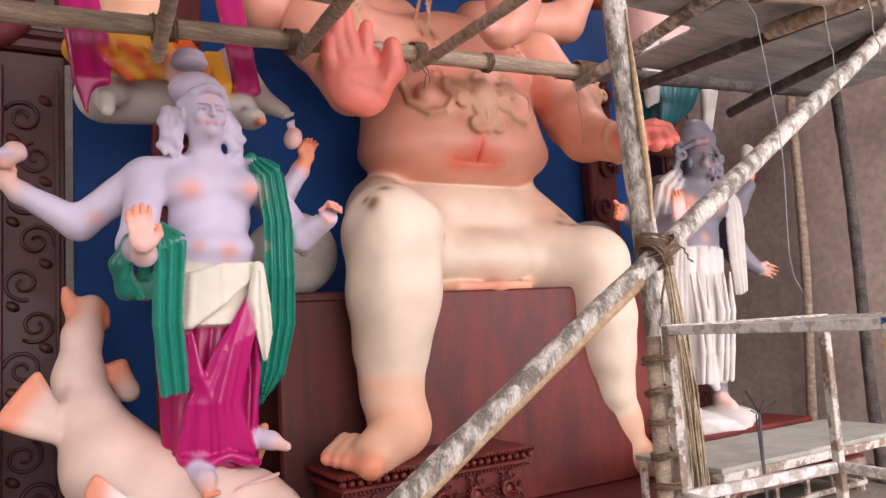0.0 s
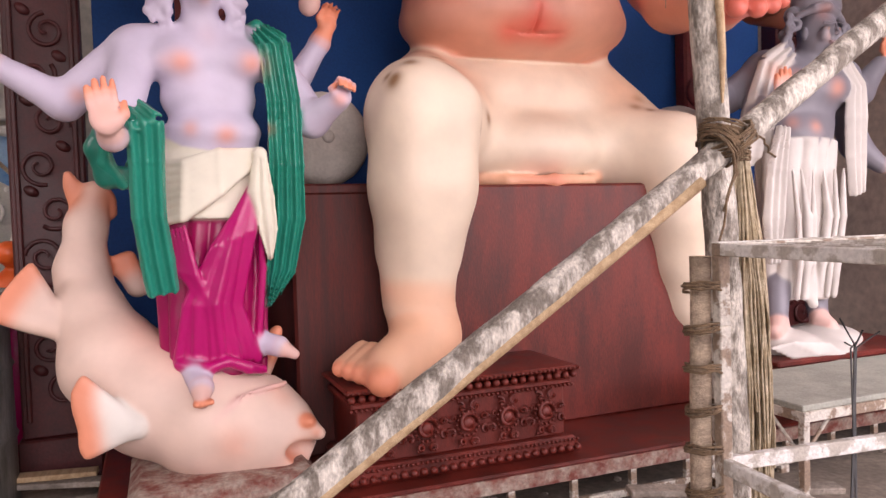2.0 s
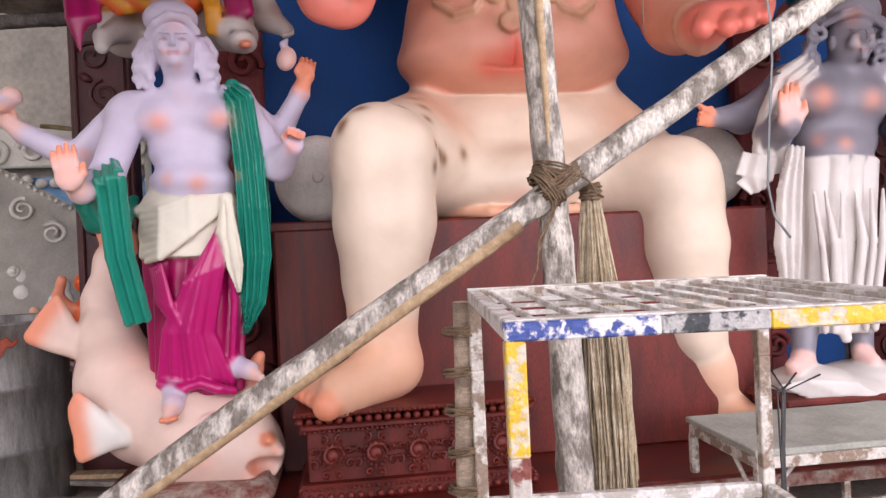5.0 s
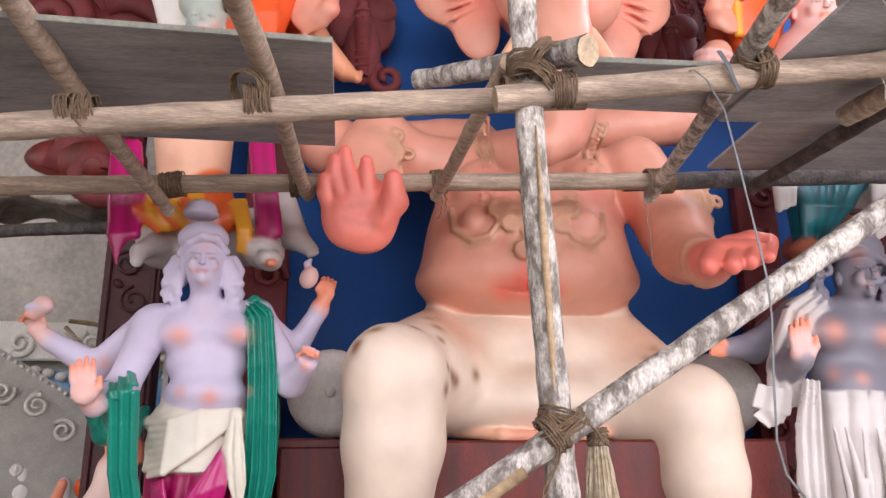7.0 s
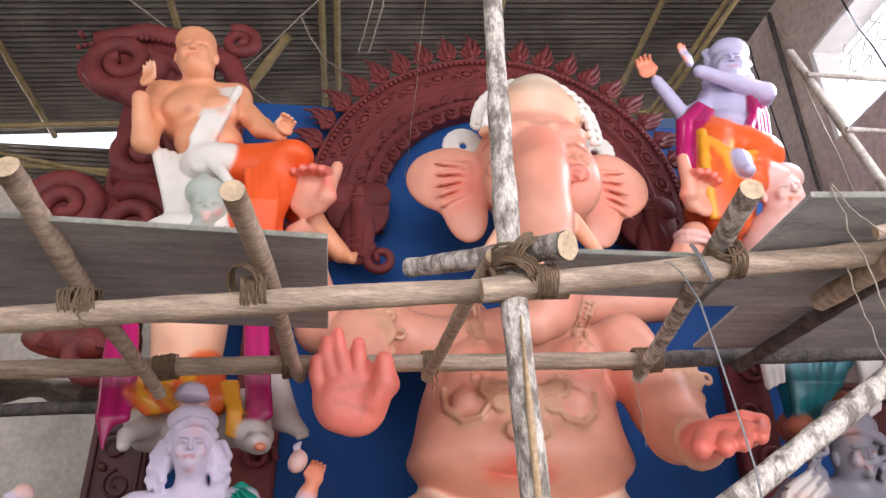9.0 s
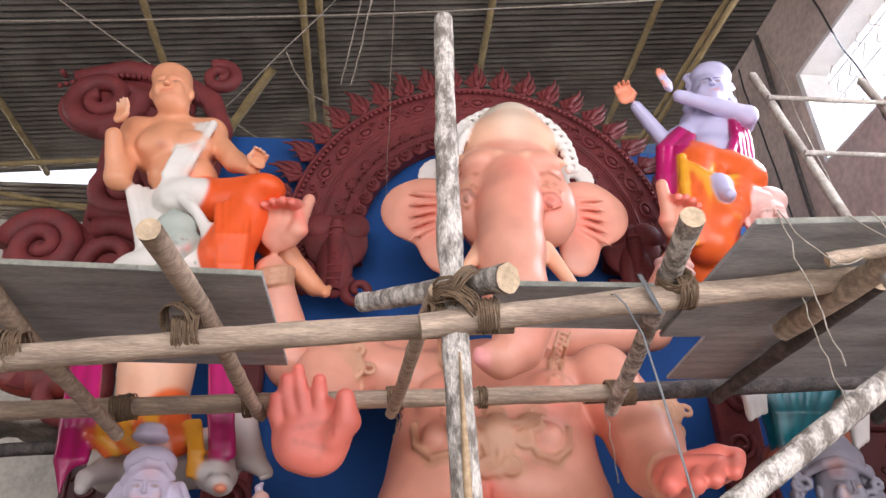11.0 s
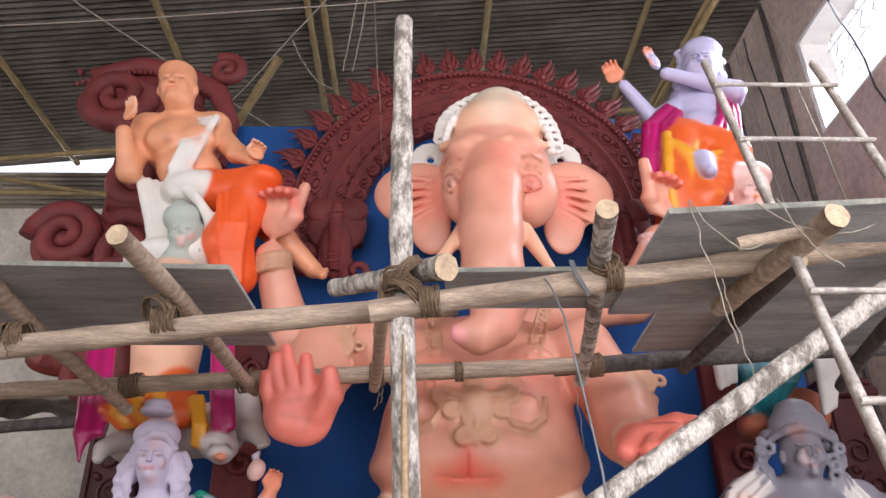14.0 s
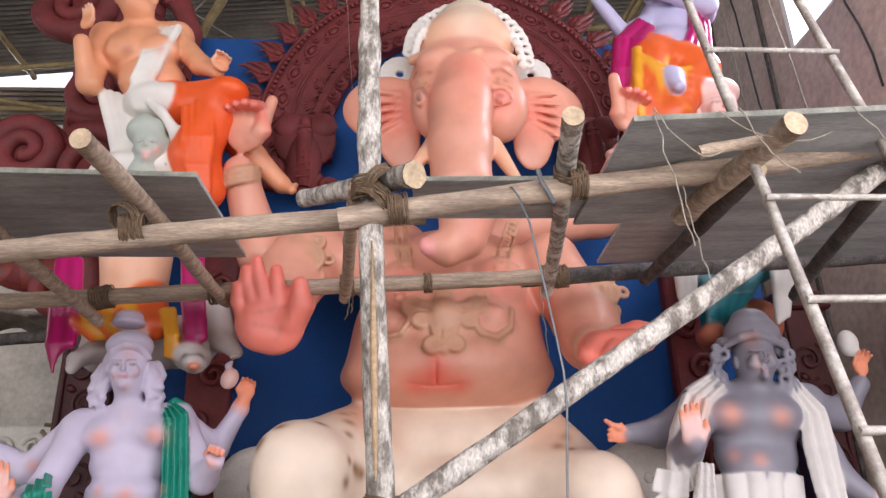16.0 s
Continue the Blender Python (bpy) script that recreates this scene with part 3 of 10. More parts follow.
idol.spray((-0.482, 3.775, 2.866), 0.02, 'deep', 0.18)
idol.spray((-0.458, 3.775, 2.872), 0.02, 'deep', 0.18)
idol.spray((-0.435, 3.775, 2.877), 0.02, 'deep', 0.18)
idol.spray((-0.411, 3.775, 2.883), 0.02, 'deep', 0.18)
idol.spray((-0.387, 3.775, 2.888), 0.02, 'deep', 0.18)
idol.spray((-0.364, 3.775, 2.894), 0.02, 'deep', 0.18)
idol.spray((-0.53, 3.775, 2.789), 0.02, 'deep', 0.18)
idol.spray((-0.508, 3.775, 2.785), 0.02, 'deep', 0.18)
idol.spray((-0.486, 3.775, 2.78), 0.02, 'deep', 0.18)
idol.spray((-0.464, 3.775, 2.775), 0.02, 'deep', 0.18)
idol.spray((-0.442, 3.775, 2.77), 0.02, 'deep', 0.18)
idol.spray((-0.42, 3.775, 2.765), 0.02, 'deep', 0.18)
idol.spray((-0.399, 3.775, 2.761), 0.02, 'deep', 0.18)
idol.spray((-0.377, 3.775, 2.756), 0.02, 'deep', 0.18)
idol.spray((-0.35, 3.775, 2.887), 0.02, 'deep', 0.18)
idol.spray((-0.356, 3.775, 2.857), 0.02, 'deep', 0.18)
idol.spray((-0.361, 3.775, 2.828), 0.02, 'deep', 0.18)
idol.spray((-0.366, 3.775, 2.798), 0.02, 'deep', 0.18)
idol.spray((-0.372, 3.775, 2.769), 0.02, 'deep', 0.18)
idol.spray((-0.377, 3.775, 2.74), 0.02, 'deep', 0.18)
idol.spray((-0.382, 3.775, 2.711), 0.02, 'deep', 0.18)
idol.spray((-0.387, 3.775, 2.682), 0.02, 'deep', 0.18)
idol.ring((-0.44, 4.12, 2.994), (0.25, -1.0, -0.8), 0.16, 0.022, 'ochre', 0.02)
idol.limb((0.36, 4.95, 3.74), (-0.66, 4.80, 3.60), 0.19, 0.18, "skin", 0.08)
idol.limb((-0.70, 4.78, 3.62), (-0.87, 4.62, 4.22), 0.18, 0.12, "skin", 0.08)
idol.hand((-0.83, 4.50, 4.48), (0.22, -0.2, 1.0), (0.95, -0.2, -0.1), 0.29, "skin", tip="palm", curl=0.75, spread=0.02, thin=1.15)
idol.limb((-0.70, 4.44, 4.46), (-0.63, 4.46, 4.74), 0.055, 0.045, "skin", 0.03)
idol.ring((-0.86, 4.63, 4.11), (-0.25, -0.3, 1.0), 0.132, 0.024, "ochre", 0.015)
idol.ring((-0.86, 4.63, 4.16), (-0.25, -0.3, 1.0), 0.132, 0.024, "ochre", 0.015)
idol.ring((-0.86, 4.63, 4.21), (-0.25, -0.3, 1.0), 0.132, 0.024, "ochre", 0.015)
idol.limb((1.445, 4.66, 3.476), (1.623, 4.45, 2.966), 0.235, 0.216, 'skin', 0.08)
idol.limb((1.623, 4.45, 2.966), (1.602, 4.3, 2.782), 0.216, 0.188, 'skin', 0.08)
idol.limb((1.602, 4.3, 2.782), (1.503, 3.8, 2.587), 0.181, 0.13, 'skin', 0.08)
idol.ring((1.521, 3.9, 2.621), (0.25, -1.0, 0.05), 0.135, 0.02, 'ochre', 0.02)
idol.ball((1.596, 3.68, 2.612), (0.19, 0.13, 0.086), 'palm', 0.05)
idol.ball((1.472, 3.7, 2.592), (0.11, 0.12, 0.104), 'palm', 0.05)
idol.limb((1.459, 3.64, 2.606), (1.347, 3.5, 2.501), 0.065, 0.056, 'palm', 0.012)
idol.spray((1.317, 3.44, 2.485), 0.06, 'red', 0.2)
idol.limb((1.585, 3.64, 2.619), (1.466, 3.48, 2.5), 0.059, 0.051, 'palm', 0.012)
idol.spray((1.433, 3.42, 2.483), 0.06, 'red', 0.2)
idol.limb((1.681, 3.64, 2.639), (1.566, 3.48, 2.524), 0.054, 0.046, 'palm', 0.012)
idol.spray((1.532, 3.42, 2.507), 0.06, 'red', 0.2)
idol.limb((1.801, 3.68, 2.664), (1.71, 3.55, 2.577), 0.046, 0.04, 'palm', 0.012)
idol.spray((1.674, 3.49, 2.56), 0.06, 'red', 0.2)
idol.tube([(1.615, 3.78, 2.694), (1.725, 3.74, 2.716), (1.824, 3.7, 2.702)], [0.059, 0.049, 0.04], 'palm', 0.03)
idol.limb((1.10, 4.95, 3.85), (1.90, 4.82, 3.93), 0.18, 0.17, "skin", 0.08)
idol.limb((1.93, 4.80, 3.93), (2.13, 4.62, 4.38), 0.16, 0.115, "skin", 0.08)
idol.hand((2.17, 4.50, 4.62), (-0.08, -0.2, 1.0), (-0.95, -0.25, 0.1), 0.27, "skin", tip="palm", curl=0.7, spread=0.02, thin=1.15)
idol.limb((2.06, 4.42, 4.64), (2.03, 4.38, 4.93), 0.055, 0.045, "skin", 0.03)
idol.ring((2.12, 4.63, 4.305), (0.2, -0.2, 1.0), 0.125, 0.022, "pinkish", 0.015)
idol.ring((2.12, 4.63, 4.370), (0.2, -0.2, 1.0), 0.125, 0.022, "pinkish", 0.015)
# armlets: a round boss with curls
idol.ring((-0.299, 4.33, 3.406), (0, -1, 0.2), 0.105, 0.02, 'ochre', 0.012)
idol.ring((-0.299, 4.33, 3.406), (0, -1, 0.2), 0.062, 0.016, 'ochre', 0.012)
idol.ball((-0.299, 4.33, 3.406), (0.04, 0.035, 0.05), 'ochre', 0.01)
idol.ring((-0.154, 4.36, 3.406), (0, -1, 0.2), 0.036, 0.017, 'ochre', 0.012, n=8)
idol.ring((-0.226, 4.36, 3.532), (0, -1, 0.2), 0.036, 0.017, 'ochre', 0.012, n=8)
idol.ring((-0.371, 4.36, 3.532), (0, -1, 0.2), 0.036, 0.017, 'ochre', 0.012, n=8)
idol.ring((-0.444, 4.36, 3.406), (0, -1, 0.2), 0.036, 0.017, 'ochre', 0.012, n=8)
idol.ring((-0.372, 4.36, 3.28), (0, -1, 0.2), 0.036, 0.017, 'ochre', 0.012, n=8)
idol.ring((-0.226, 4.36, 3.28), (0, -1, 0.2), 0.036, 0.017, 'ochre', 0.012, n=8)
idol.ring((1.738, 4.34, 3.154), (0.25, -1, 0.25), 0.105, 0.02, 'ochre', 0.012)
idol.ring((1.738, 4.34, 3.154), (0.25, -1, 0.25), 0.062, 0.016, 'ochre', 0.012)
idol.ball((1.738, 4.34, 3.154), (0.04, 0.035, 0.05), 'ochre', 0.01)
idol.ring((1.883, 4.37, 3.154), (0.25, -1, 0.25), 0.036, 0.017, 'ochre', 0.012, n=8)
idol.ring((1.81, 4.37, 3.28), (0.25, -1, 0.25), 0.036, 0.017, 'ochre', 0.012, n=8)
idol.ring((1.666, 4.37, 3.28), (0.25, -1, 0.25), 0.036, 0.017, 'ochre', 0.012, n=8)
idol.ring((1.593, 4.37, 3.154), (0.25, -1, 0.25), 0.036, 0.017, 'ochre', 0.012, n=8)
idol.ring((1.666, 4.37, 3.028), (0.25, -1, 0.25), 0.036, 0.017, 'ochre', 0.012, n=8)
idol.ring((1.81, 4.37, 3.028), (0.25, -1, 0.25), 0.036, 0.017, 'ochre', 0.012, n=8)
# breast folds and chest ornaments
idol.ball((1.02, 4.46, 3.24), (0.21, 0.18, 0.2), 'skin', 0.05)
idol.ball((0.36, 4.46, 3.22), (0.21, 0.18, 0.2), 'skin', 0.05)
idol.tube([(1.112, 4.4, 3.703), (1.072, 4.4, 3.595), (1.059, 4.507, 3.53), (0.991, 4.292, 3.308)], 0.016, 'ochre', 0.01)
idol.tube([(1.193, 4.4, 3.702), (1.152, 4.4, 3.595), (1.147, 4.548, 3.545), (1.067, 4.296, 3.309)], 0.016, 'ochre', 0.01)
idol.ball((1.148, 4.4, 3.69), 0.02, 'ochre', 0.006)
idol.ball((1.136, 4.4, 3.651), 0.02, 'ochre', 0.006)
idol.ball((1.124, 4.4, 3.613), 0.02, 'ochre', 0.006)
idol.ball((1.112, 4.4, 3.574), 0.02, 'ochre', 0.006)
idol.ball((1.133, 4.582, 3.606), 0.02, 'ochre', 0.006)
idol.ball((1.113, 4.535, 3.549), 0.02, 'ochre', 0.006)
idol.ball((1.097, 4.511, 3.502), 0.02, 'ochre', 0.006)
idol.ball((1.063, 4.382, 3.417), 0.02, 'ochre', 0.006)
idol.ball((1.041, 4.313, 3.355), 0.02, 'ochre', 0.006)
idol.tube([(0.296, 4.4, 3.704), (0.321, 4.549, 3.57), (0.333, 4.302, 3.314)], 0.016, 'ochre', 0.01)
idol.tube([(0.376, 4.4, 3.704), (0.402, 4.511, 3.555), (0.409, 4.307, 3.315)], 0.016, 'ochre', 0.01)
idol.ball((0.34, 4.4, 3.691), 0.02, 'ochre', 0.006)
idol.ball((0.344, 4.4, 3.653), 0.02, 'ochre', 0.006)
idol.ball((0.349, 4.4, 3.614), 0.02, 'ochre', 0.006)
idol.ball((0.353, 4.4, 3.576), 0.02, 'ochre', 0.006)
idol.ball((0.36, 4.549, 3.596), 0.02, 'ochre', 0.006)
idol.ball((0.364, 4.519, 3.545), 0.02, 'ochre', 0.006)
idol.ball((0.367, 4.499, 3.499), 0.02, 'ochre', 0.006)
idol.ball((0.371, 4.48, 3.454), 0.02, 'ochre', 0.006)
idol.ball((0.371, 4.336, 3.366), 0.02, 'ochre', 0.006)
# pendant on the belly
idol.tube([(0.383, 4.271, 3.065), (0.467, 4.229, 3.032), (0.614, 4.193, 3.0), (0.764, 4.204, 3.021), (0.855, 4.233, 3.057)], 0.03, 'ochre', 0.007)
idol.ring((0.404, 4.246, 3.026), (0.0, -1.0, 0.25), 0.055, 0.022, 'ochre', 0.007, start=0, stop=360)
idol.ring((0.404, 4.246, 3.026), (0.0, -1.0, 0.25), 0.024, 0.016, 'ochre', 0.007, start=0, stop=360)
idol.ring((0.829, 4.215, 3.024), (0.0, -1.0, 0.25), 0.055, 0.022, 'ochre', 0.007, start=0, stop=360)
idol.ring((0.829, 4.215, 3.024), (0.0, -1.0, 0.25), 0.024, 0.016, 'ochre', 0.007, start=0, stop=360)
idol.ring((0.618, 4.225, 3.08), (0.0, -1.0, 0.25), 0.045, 0.02, 'ochre', 0.007, start=0, stop=360)
idol.ring((0.464, 4.194, 2.918), (0.0, -1.0, 0.25), 0.048, 0.018, 'ochre', 0.007, start=0, stop=360)
idol.ring((0.464, 4.194, 2.918), (0.0, -1.0, 0.25), 0.021, 0.014, 'ochre', 0.007, start=0, stop=360)
idol.ring((0.776, 4.174, 2.912), (0.0, -1.0, 0.25), 0.048, 0.018, 'ochre', 0.007, start=0, stop=360)
idol.ring((0.776, 4.174, 2.912), (0.0, -1.0, 0.25), 0.021, 0.014, 'ochre', 0.007, start=0, stop=360)
idol.ring((0.531, 4.143, 2.738), (0.0, -1.0, 0.25), 0.045, 0.02, 'ochre', 0.007, start=0, stop=360)
idol.ring((0.531, 4.143, 2.738), (0.0, -1.0, 0.25), 0.017, 0.014, 'ochre', 0.007, start=0, stop=360)
idol.ring((0.678, 4.134, 2.745), (0.0, -1.0, 0.25), 0.045, 0.02, 'ochre', 0.007, start=0, stop=360)
idol.ring((0.678, 4.134, 2.745), (0.0, -1.0, 0.25), 0.017, 0.014, 'ochre', 0.007, start=0, stop=360)
idol.ball((0.619, 4.235, 3.083), (0.035, 0.03, 0.035), 'ochre', 0.01)
idol.ball((0.622, 4.189, 2.922), (0.1, 0.05, 0.15), 'ochre', 0.02)
idol.tube([(0.575, 4.215, 3.046), (0.523, 4.187, 2.941), (0.535, 4.164, 2.84), (0.573, 4.14, 2.748)], 0.014, 'ochre', 0.007)
idol.tube([(0.595, 4.212, 3.045), (0.563, 4.181, 2.939), (0.566, 4.159, 2.839), (0.587, 4.138, 2.748)], 0.014, 'ochre', 0.007)
idol.tube([(0.652, 4.208, 3.043), (0.673, 4.173, 2.935), (0.654, 4.153, 2.836), (0.625, 4.135, 2.746)], 0.014, 'ochre', 0.007)
idol.tube([(0.672, 4.208, 3.043), (0.714, 4.174, 2.936), (0.685, 4.153, 2.836), (0.639, 4.135, 2.746)], 0.014, 'ochre', 0.007)
idol.tube([(0.619, 4.201, 3.022), (0.625, 4.17, 2.916), (0.608, 4.143, 2.778)], 0.02, 'ochre', 0.007)
idol.ring((0.617, 4.17, 2.912), (0.0, -1.0, 0.25), 0.035, 0.012, 'ochre', 0.007, start=0, stop=360)
idol.ball((0.605, 4.139, 2.718), (0.04, 0.03, 0.05), 'ochre', 0.01)
idol.tube([(0.374, 4.264, 3.043), (0.402, 4.216, 2.931), (0.335, 4.22, 2.839), (0.233, 4.269, 2.823), (0.141, 4.368, 2.92), (0.131, 4.442, 3.06)], 0.022, 'ochre', 0.007)
idol.ball((0.262, 4.334, 2.967), (0.09, 0.07, 0.09), 'skin', 0.03)
idol.ball((0.371, 4.291, 3.092), 0.018, 'ochre', 0.005)
idol.ball((0.339, 4.299, 3.074), 0.018, 'ochre', 0.005)
idol.ball((0.306, 4.312, 3.098), 0.018, 'ochre', 0.005)
idol.ball((0.306, 4.302, 3.135), 0.018, 'ochre', 0.005)
idol.ball((0.338, 4.291, 3.151), 0.018, 'ochre', 0.005)
idol.ball((0.371, 4.291, 3.131), 0.018, 'ochre', 0.005)
idol.tube([(0.829, 4.215, 3.024), (0.791, 4.177, 2.917), (0.851, 4.168, 2.819), (0.957, 4.191, 2.794), (1.06, 4.255, 2.878), (1.084, 4.306, 3.01)], 0.022, 'ochre', 0.007)
idol.ball((0.944, 4.261, 2.939), (0.09, 0.07, 0.09), 'skin', 0.03)
idol.ball((0.909, 4.264, 3.079), 0.018, 'ochre', 0.005)
idol.ball((0.872, 4.243, 3.052), 0.018, 'ochre', 0.005)
idol.ball((0.84, 4.244, 3.071), 0.018, 'ochre', 0.005)
idol.ball((0.844, 4.267, 3.119), 0.018, 'ochre', 0.005)
idol.ball((0.88, 4.287, 3.146), 0.018, 'ochre', 0.005)
idol.ball((0.913, 4.287, 3.126), 0.018, 'ochre', 0.005)
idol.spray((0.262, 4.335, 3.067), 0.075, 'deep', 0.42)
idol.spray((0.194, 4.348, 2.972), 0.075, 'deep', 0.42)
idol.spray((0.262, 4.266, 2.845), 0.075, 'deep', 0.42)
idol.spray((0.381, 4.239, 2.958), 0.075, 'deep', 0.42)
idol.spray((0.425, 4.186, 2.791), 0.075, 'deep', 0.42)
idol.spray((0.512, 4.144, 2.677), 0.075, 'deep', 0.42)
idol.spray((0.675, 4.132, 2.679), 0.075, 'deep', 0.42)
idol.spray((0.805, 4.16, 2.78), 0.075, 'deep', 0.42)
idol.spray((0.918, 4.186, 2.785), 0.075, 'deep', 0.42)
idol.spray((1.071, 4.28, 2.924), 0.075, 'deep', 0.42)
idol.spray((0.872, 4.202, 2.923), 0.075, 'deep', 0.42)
# navel
idol.ball((0.39, 4.246, 2.516), (0.025, 0.012, 0.007), 'blush', 0.014, cut=True)
idol.ball((0.433, 4.24, 2.51), (0.025, 0.02, 0.007), 'blush', 0.014, cut=True)
idol.ball((0.476, 4.236, 2.505), (0.025, 0.026, 0.007), 'blush', 0.014, cut=True)
idol.ball((0.519, 4.232, 2.501), (0.025, 0.03, 0.007), 'blush', 0.014, cut=True)
idol.ball((0.561, 4.229, 2.499), (0.025, 0.032, 0.007), 'blush', 0.014, cut=True)
idol.ball((0.604, 4.225, 2.499), (0.025, 0.03, 0.007), 'blush', 0.014, cut=True)
idol.ball((0.648, 4.222, 2.499), (0.025, 0.026, 0.007), 'blush', 0.014, cut=True)
idol.ball((0.69, 4.219, 2.502), (0.025, 0.02, 0.007), 'blush', 0.014, cut=True)
idol.ball((0.734, 4.217, 2.505), (0.025, 0.012, 0.007), 'blush', 0.014, cut=True)
idol.ball((0.553, 4.139, 2.632), (0.007, 0.012, 0.02), 'blush', 0.014, cut=True)
idol.ball((0.552, 4.147, 2.601), (0.007, 0.018, 0.02), 'blush', 0.014, cut=True)
idol.ball((0.552, 4.161, 2.572), (0.007, 0.024, 0.02), 'blush', 0.014, cut=True)
idol.ball((0.553, 4.181, 2.544), (0.007, 0.03, 0.02), 'blush', 0.014, cut=True)
idol.ball((0.553, 4.208, 2.517), (0.007, 0.036, 0.02), 'blush', 0.014, cut=True)
idol.spray((0.554, 4.201, 2.523), 0.14, 'red', 0.9)
idol.spray((0.422, 4.257, 2.5), 0.11, 'red', 0.7)
idol.spray((0.699, 4.234, 2.49), 0.11, 'red', 0.7)
idol.spray((0.553, 4.139, 2.632), 0.07, 'red', 0.45)
# head
idol.ball((0.86, 4.52, 4.86), (0.45, 0.42, 0.50), "skin", 0.08)
idol.ball((0.64, 4.28, 4.60), (0.22, 0.20, 0.30), "skin", 0.08)
idol.ball((1.08, 4.28, 4.60), (0.22, 0.20, 0.30), "skin", 0.08)
idol.tube([(0.803, 4.2, 4.779), (0.776, 4.1, 4.492), (0.749, 4.02, 4.101), (0.744, 3.98, 3.781), (0.769, 3.98, 3.557), (0.739, 3.98, 3.413), (0.633, 3.96, 3.33), (0.546, 3.95, 3.335)], [0.213, 0.22, 0.218, 0.202, 0.176, 0.145, 0.114, 0.078], "skin", 0.05)
idol.ball((0.523, 3.92, 3.316), (0.071, 0.05, 0.057), "pink", 0.01)
idol.ball((0.488, 3.92, 3.343), (0.035, 0.04, 0.043), "pink", 0.01)
idol.ball((0.559, 3.92, 3.342), (0.035, 0.04, 0.043), "pink", 0.01)
idol.limb((0.993, 4.1, 4.164), (1.14, 3.9, 3.73), 0.062, 0.03, "peach", 0.03)
idol.limb((0.568, 4.1, 4.168), (0.323, 3.9, 3.747), 0.06, 0.026, "peach", 0.03)
idol.ball((1.062, 4.094, 4.554), (0.094, 0.045, 0.062), "skin", 0.02)
idol.ball((1.057, 4.067, 4.527), (0.053, 0.022, 0.037), "pinkish", 0.006)
idol.ball((1.046, 4.051, 4.517), (0.028, 0.014, 0.024), "eye", 0.003)
idol.tube([(0.939, 4.113, 4.533), (1.003, 4.063, 4.583), (1.084, 4.052, 4.589), (1.14, 4.069, 4.542)], [0.011, 0.013, 0.014, 0.012], "eye", 0.006)
idol.tube([(0.946, 4.111, 4.517), (1.044, 4.069, 4.461), (1.138, 4.076, 4.508)], [0.009, 0.011, 0.009], "ochre", 0.006)
idol.tube([(0.93, 4.121, 4.636), (1.052, 4.071, 4.671), (1.148, 4.078, 4.625)], [0.012, 0.014, 0.012], "ochre", 0.014)
idol.tube([(0.926, 4.107, 4.726), (1.071, 4.135, 4.824), (1.167, 4.128, 4.768)], [0.01, 0.012, 0.01], "deep", 0.014)
idol.ball((0.491, 4.161, 4.601), (0.053, 0.045, 0.062), "skin", 0.02)
idol.ball((0.489, 4.135, 4.575), (0.03, 0.022, 0.037), "pinkish", 0.006)
idol.ball((0.48, 4.119, 4.565), (0.018, 0.014, 0.025), "eye", 0.003)
idol.tube([(0.441, 4.197, 4.59), (0.46, 4.161, 4.651), (0.504, 4.115, 4.635), (0.542, 4.098, 4.565)], [0.011, 0.013, 0.014, 0.012], "eye", 0.006)
idol.tube([(0.441, 4.199, 4.576), (0.483, 4.139, 4.509), (0.541, 4.105, 4.531)], [0.009, 0.011, 0.009], "ochre", 0.006)
idol.tube([(0.445, 4.224, 4.706), (0.486, 4.175, 4.744), (0.554, 4.102, 4.646)], [0.013, 0.014, 0.012], "ochre", 0.014)
idol.tube([(0.452, 4.351, 4.893), (0.494, 4.285, 4.932), (0.564, 4.14, 4.781)], [0.011, 0.012, 0.01], "deep", 0.014)
# ears
idol.ball((1.50, 4.60, 4.79), (0.36, 0.07, 0.29), "skin", 0.05, (0, -14, 14))
idol.ball((1.39, 4.58, 4.50), (0.17, 0.06, 0.29), "skin", 0.06, (0, 12, 14))
idol.ball((1.47, 4.50, 4.72), (0.25, 0.065, 0.25), "blush", 0.04, (0, -24, 14), cut=True)
idol.tube([(1.25, 4.545, 4.62), (1.37, 4.53, 4.62), (1.55, 4.535, 4.52), (1.66, 4.55, 4.44)], [0.012, 0.021, 0.015, 0.003], "skin", 0.03)
idol.tube([(1.25, 4.545, 4.64), (1.37, 4.53, 4.68), (1.55, 4.535, 4.61), (1.66, 4.55, 4.55)], [0.012, 0.021, 0.015, 0.003], "skin", 0.03)
idol.tube([(1.25, 4.545, 4.66), (1.37, 4.53, 4.74), (1.55, 4.535, 4.70), (1.66, 4.55, 4.66)], [0.012, 0.021, 0.015, 0.003], "skin", 0.03)
idol.tube([(1.25, 4.545, 4.68), (1.37, 4.53, 4.80), (1.55, 4.535, 4.79), (1.66, 4.55, 4.77)], [0.012, 0.021, 0.015, 0.003], "skin", 0.03)
idol.tube([(1.25, 4.545, 4.70), (1.37, 4.53, 4.86), (1.55, 4.535, 4.88), (1.66, 4.55, 4.88)], [0.012, 0.021, 0.015, 0.003], "skin", 0.03)
idol.spray((1.39, 4.54, 4.68), 0.28, "blush", 0.6)
idol.ball((0.23, 4.60, 4.77), (0.36, 0.07, 0.29), "skin", 0.05, (0, 18, -14))
idol.ball((0.33, 4.58, 4.50), (0.17, 0.06, 0.29), "skin", 0.06, (0, -12, -14))
idol.ball((0.25, 4.50, 4.72), (0.25, 0.065, 0.25), "blush", 0.04, (0, 24, -14), cut=True)
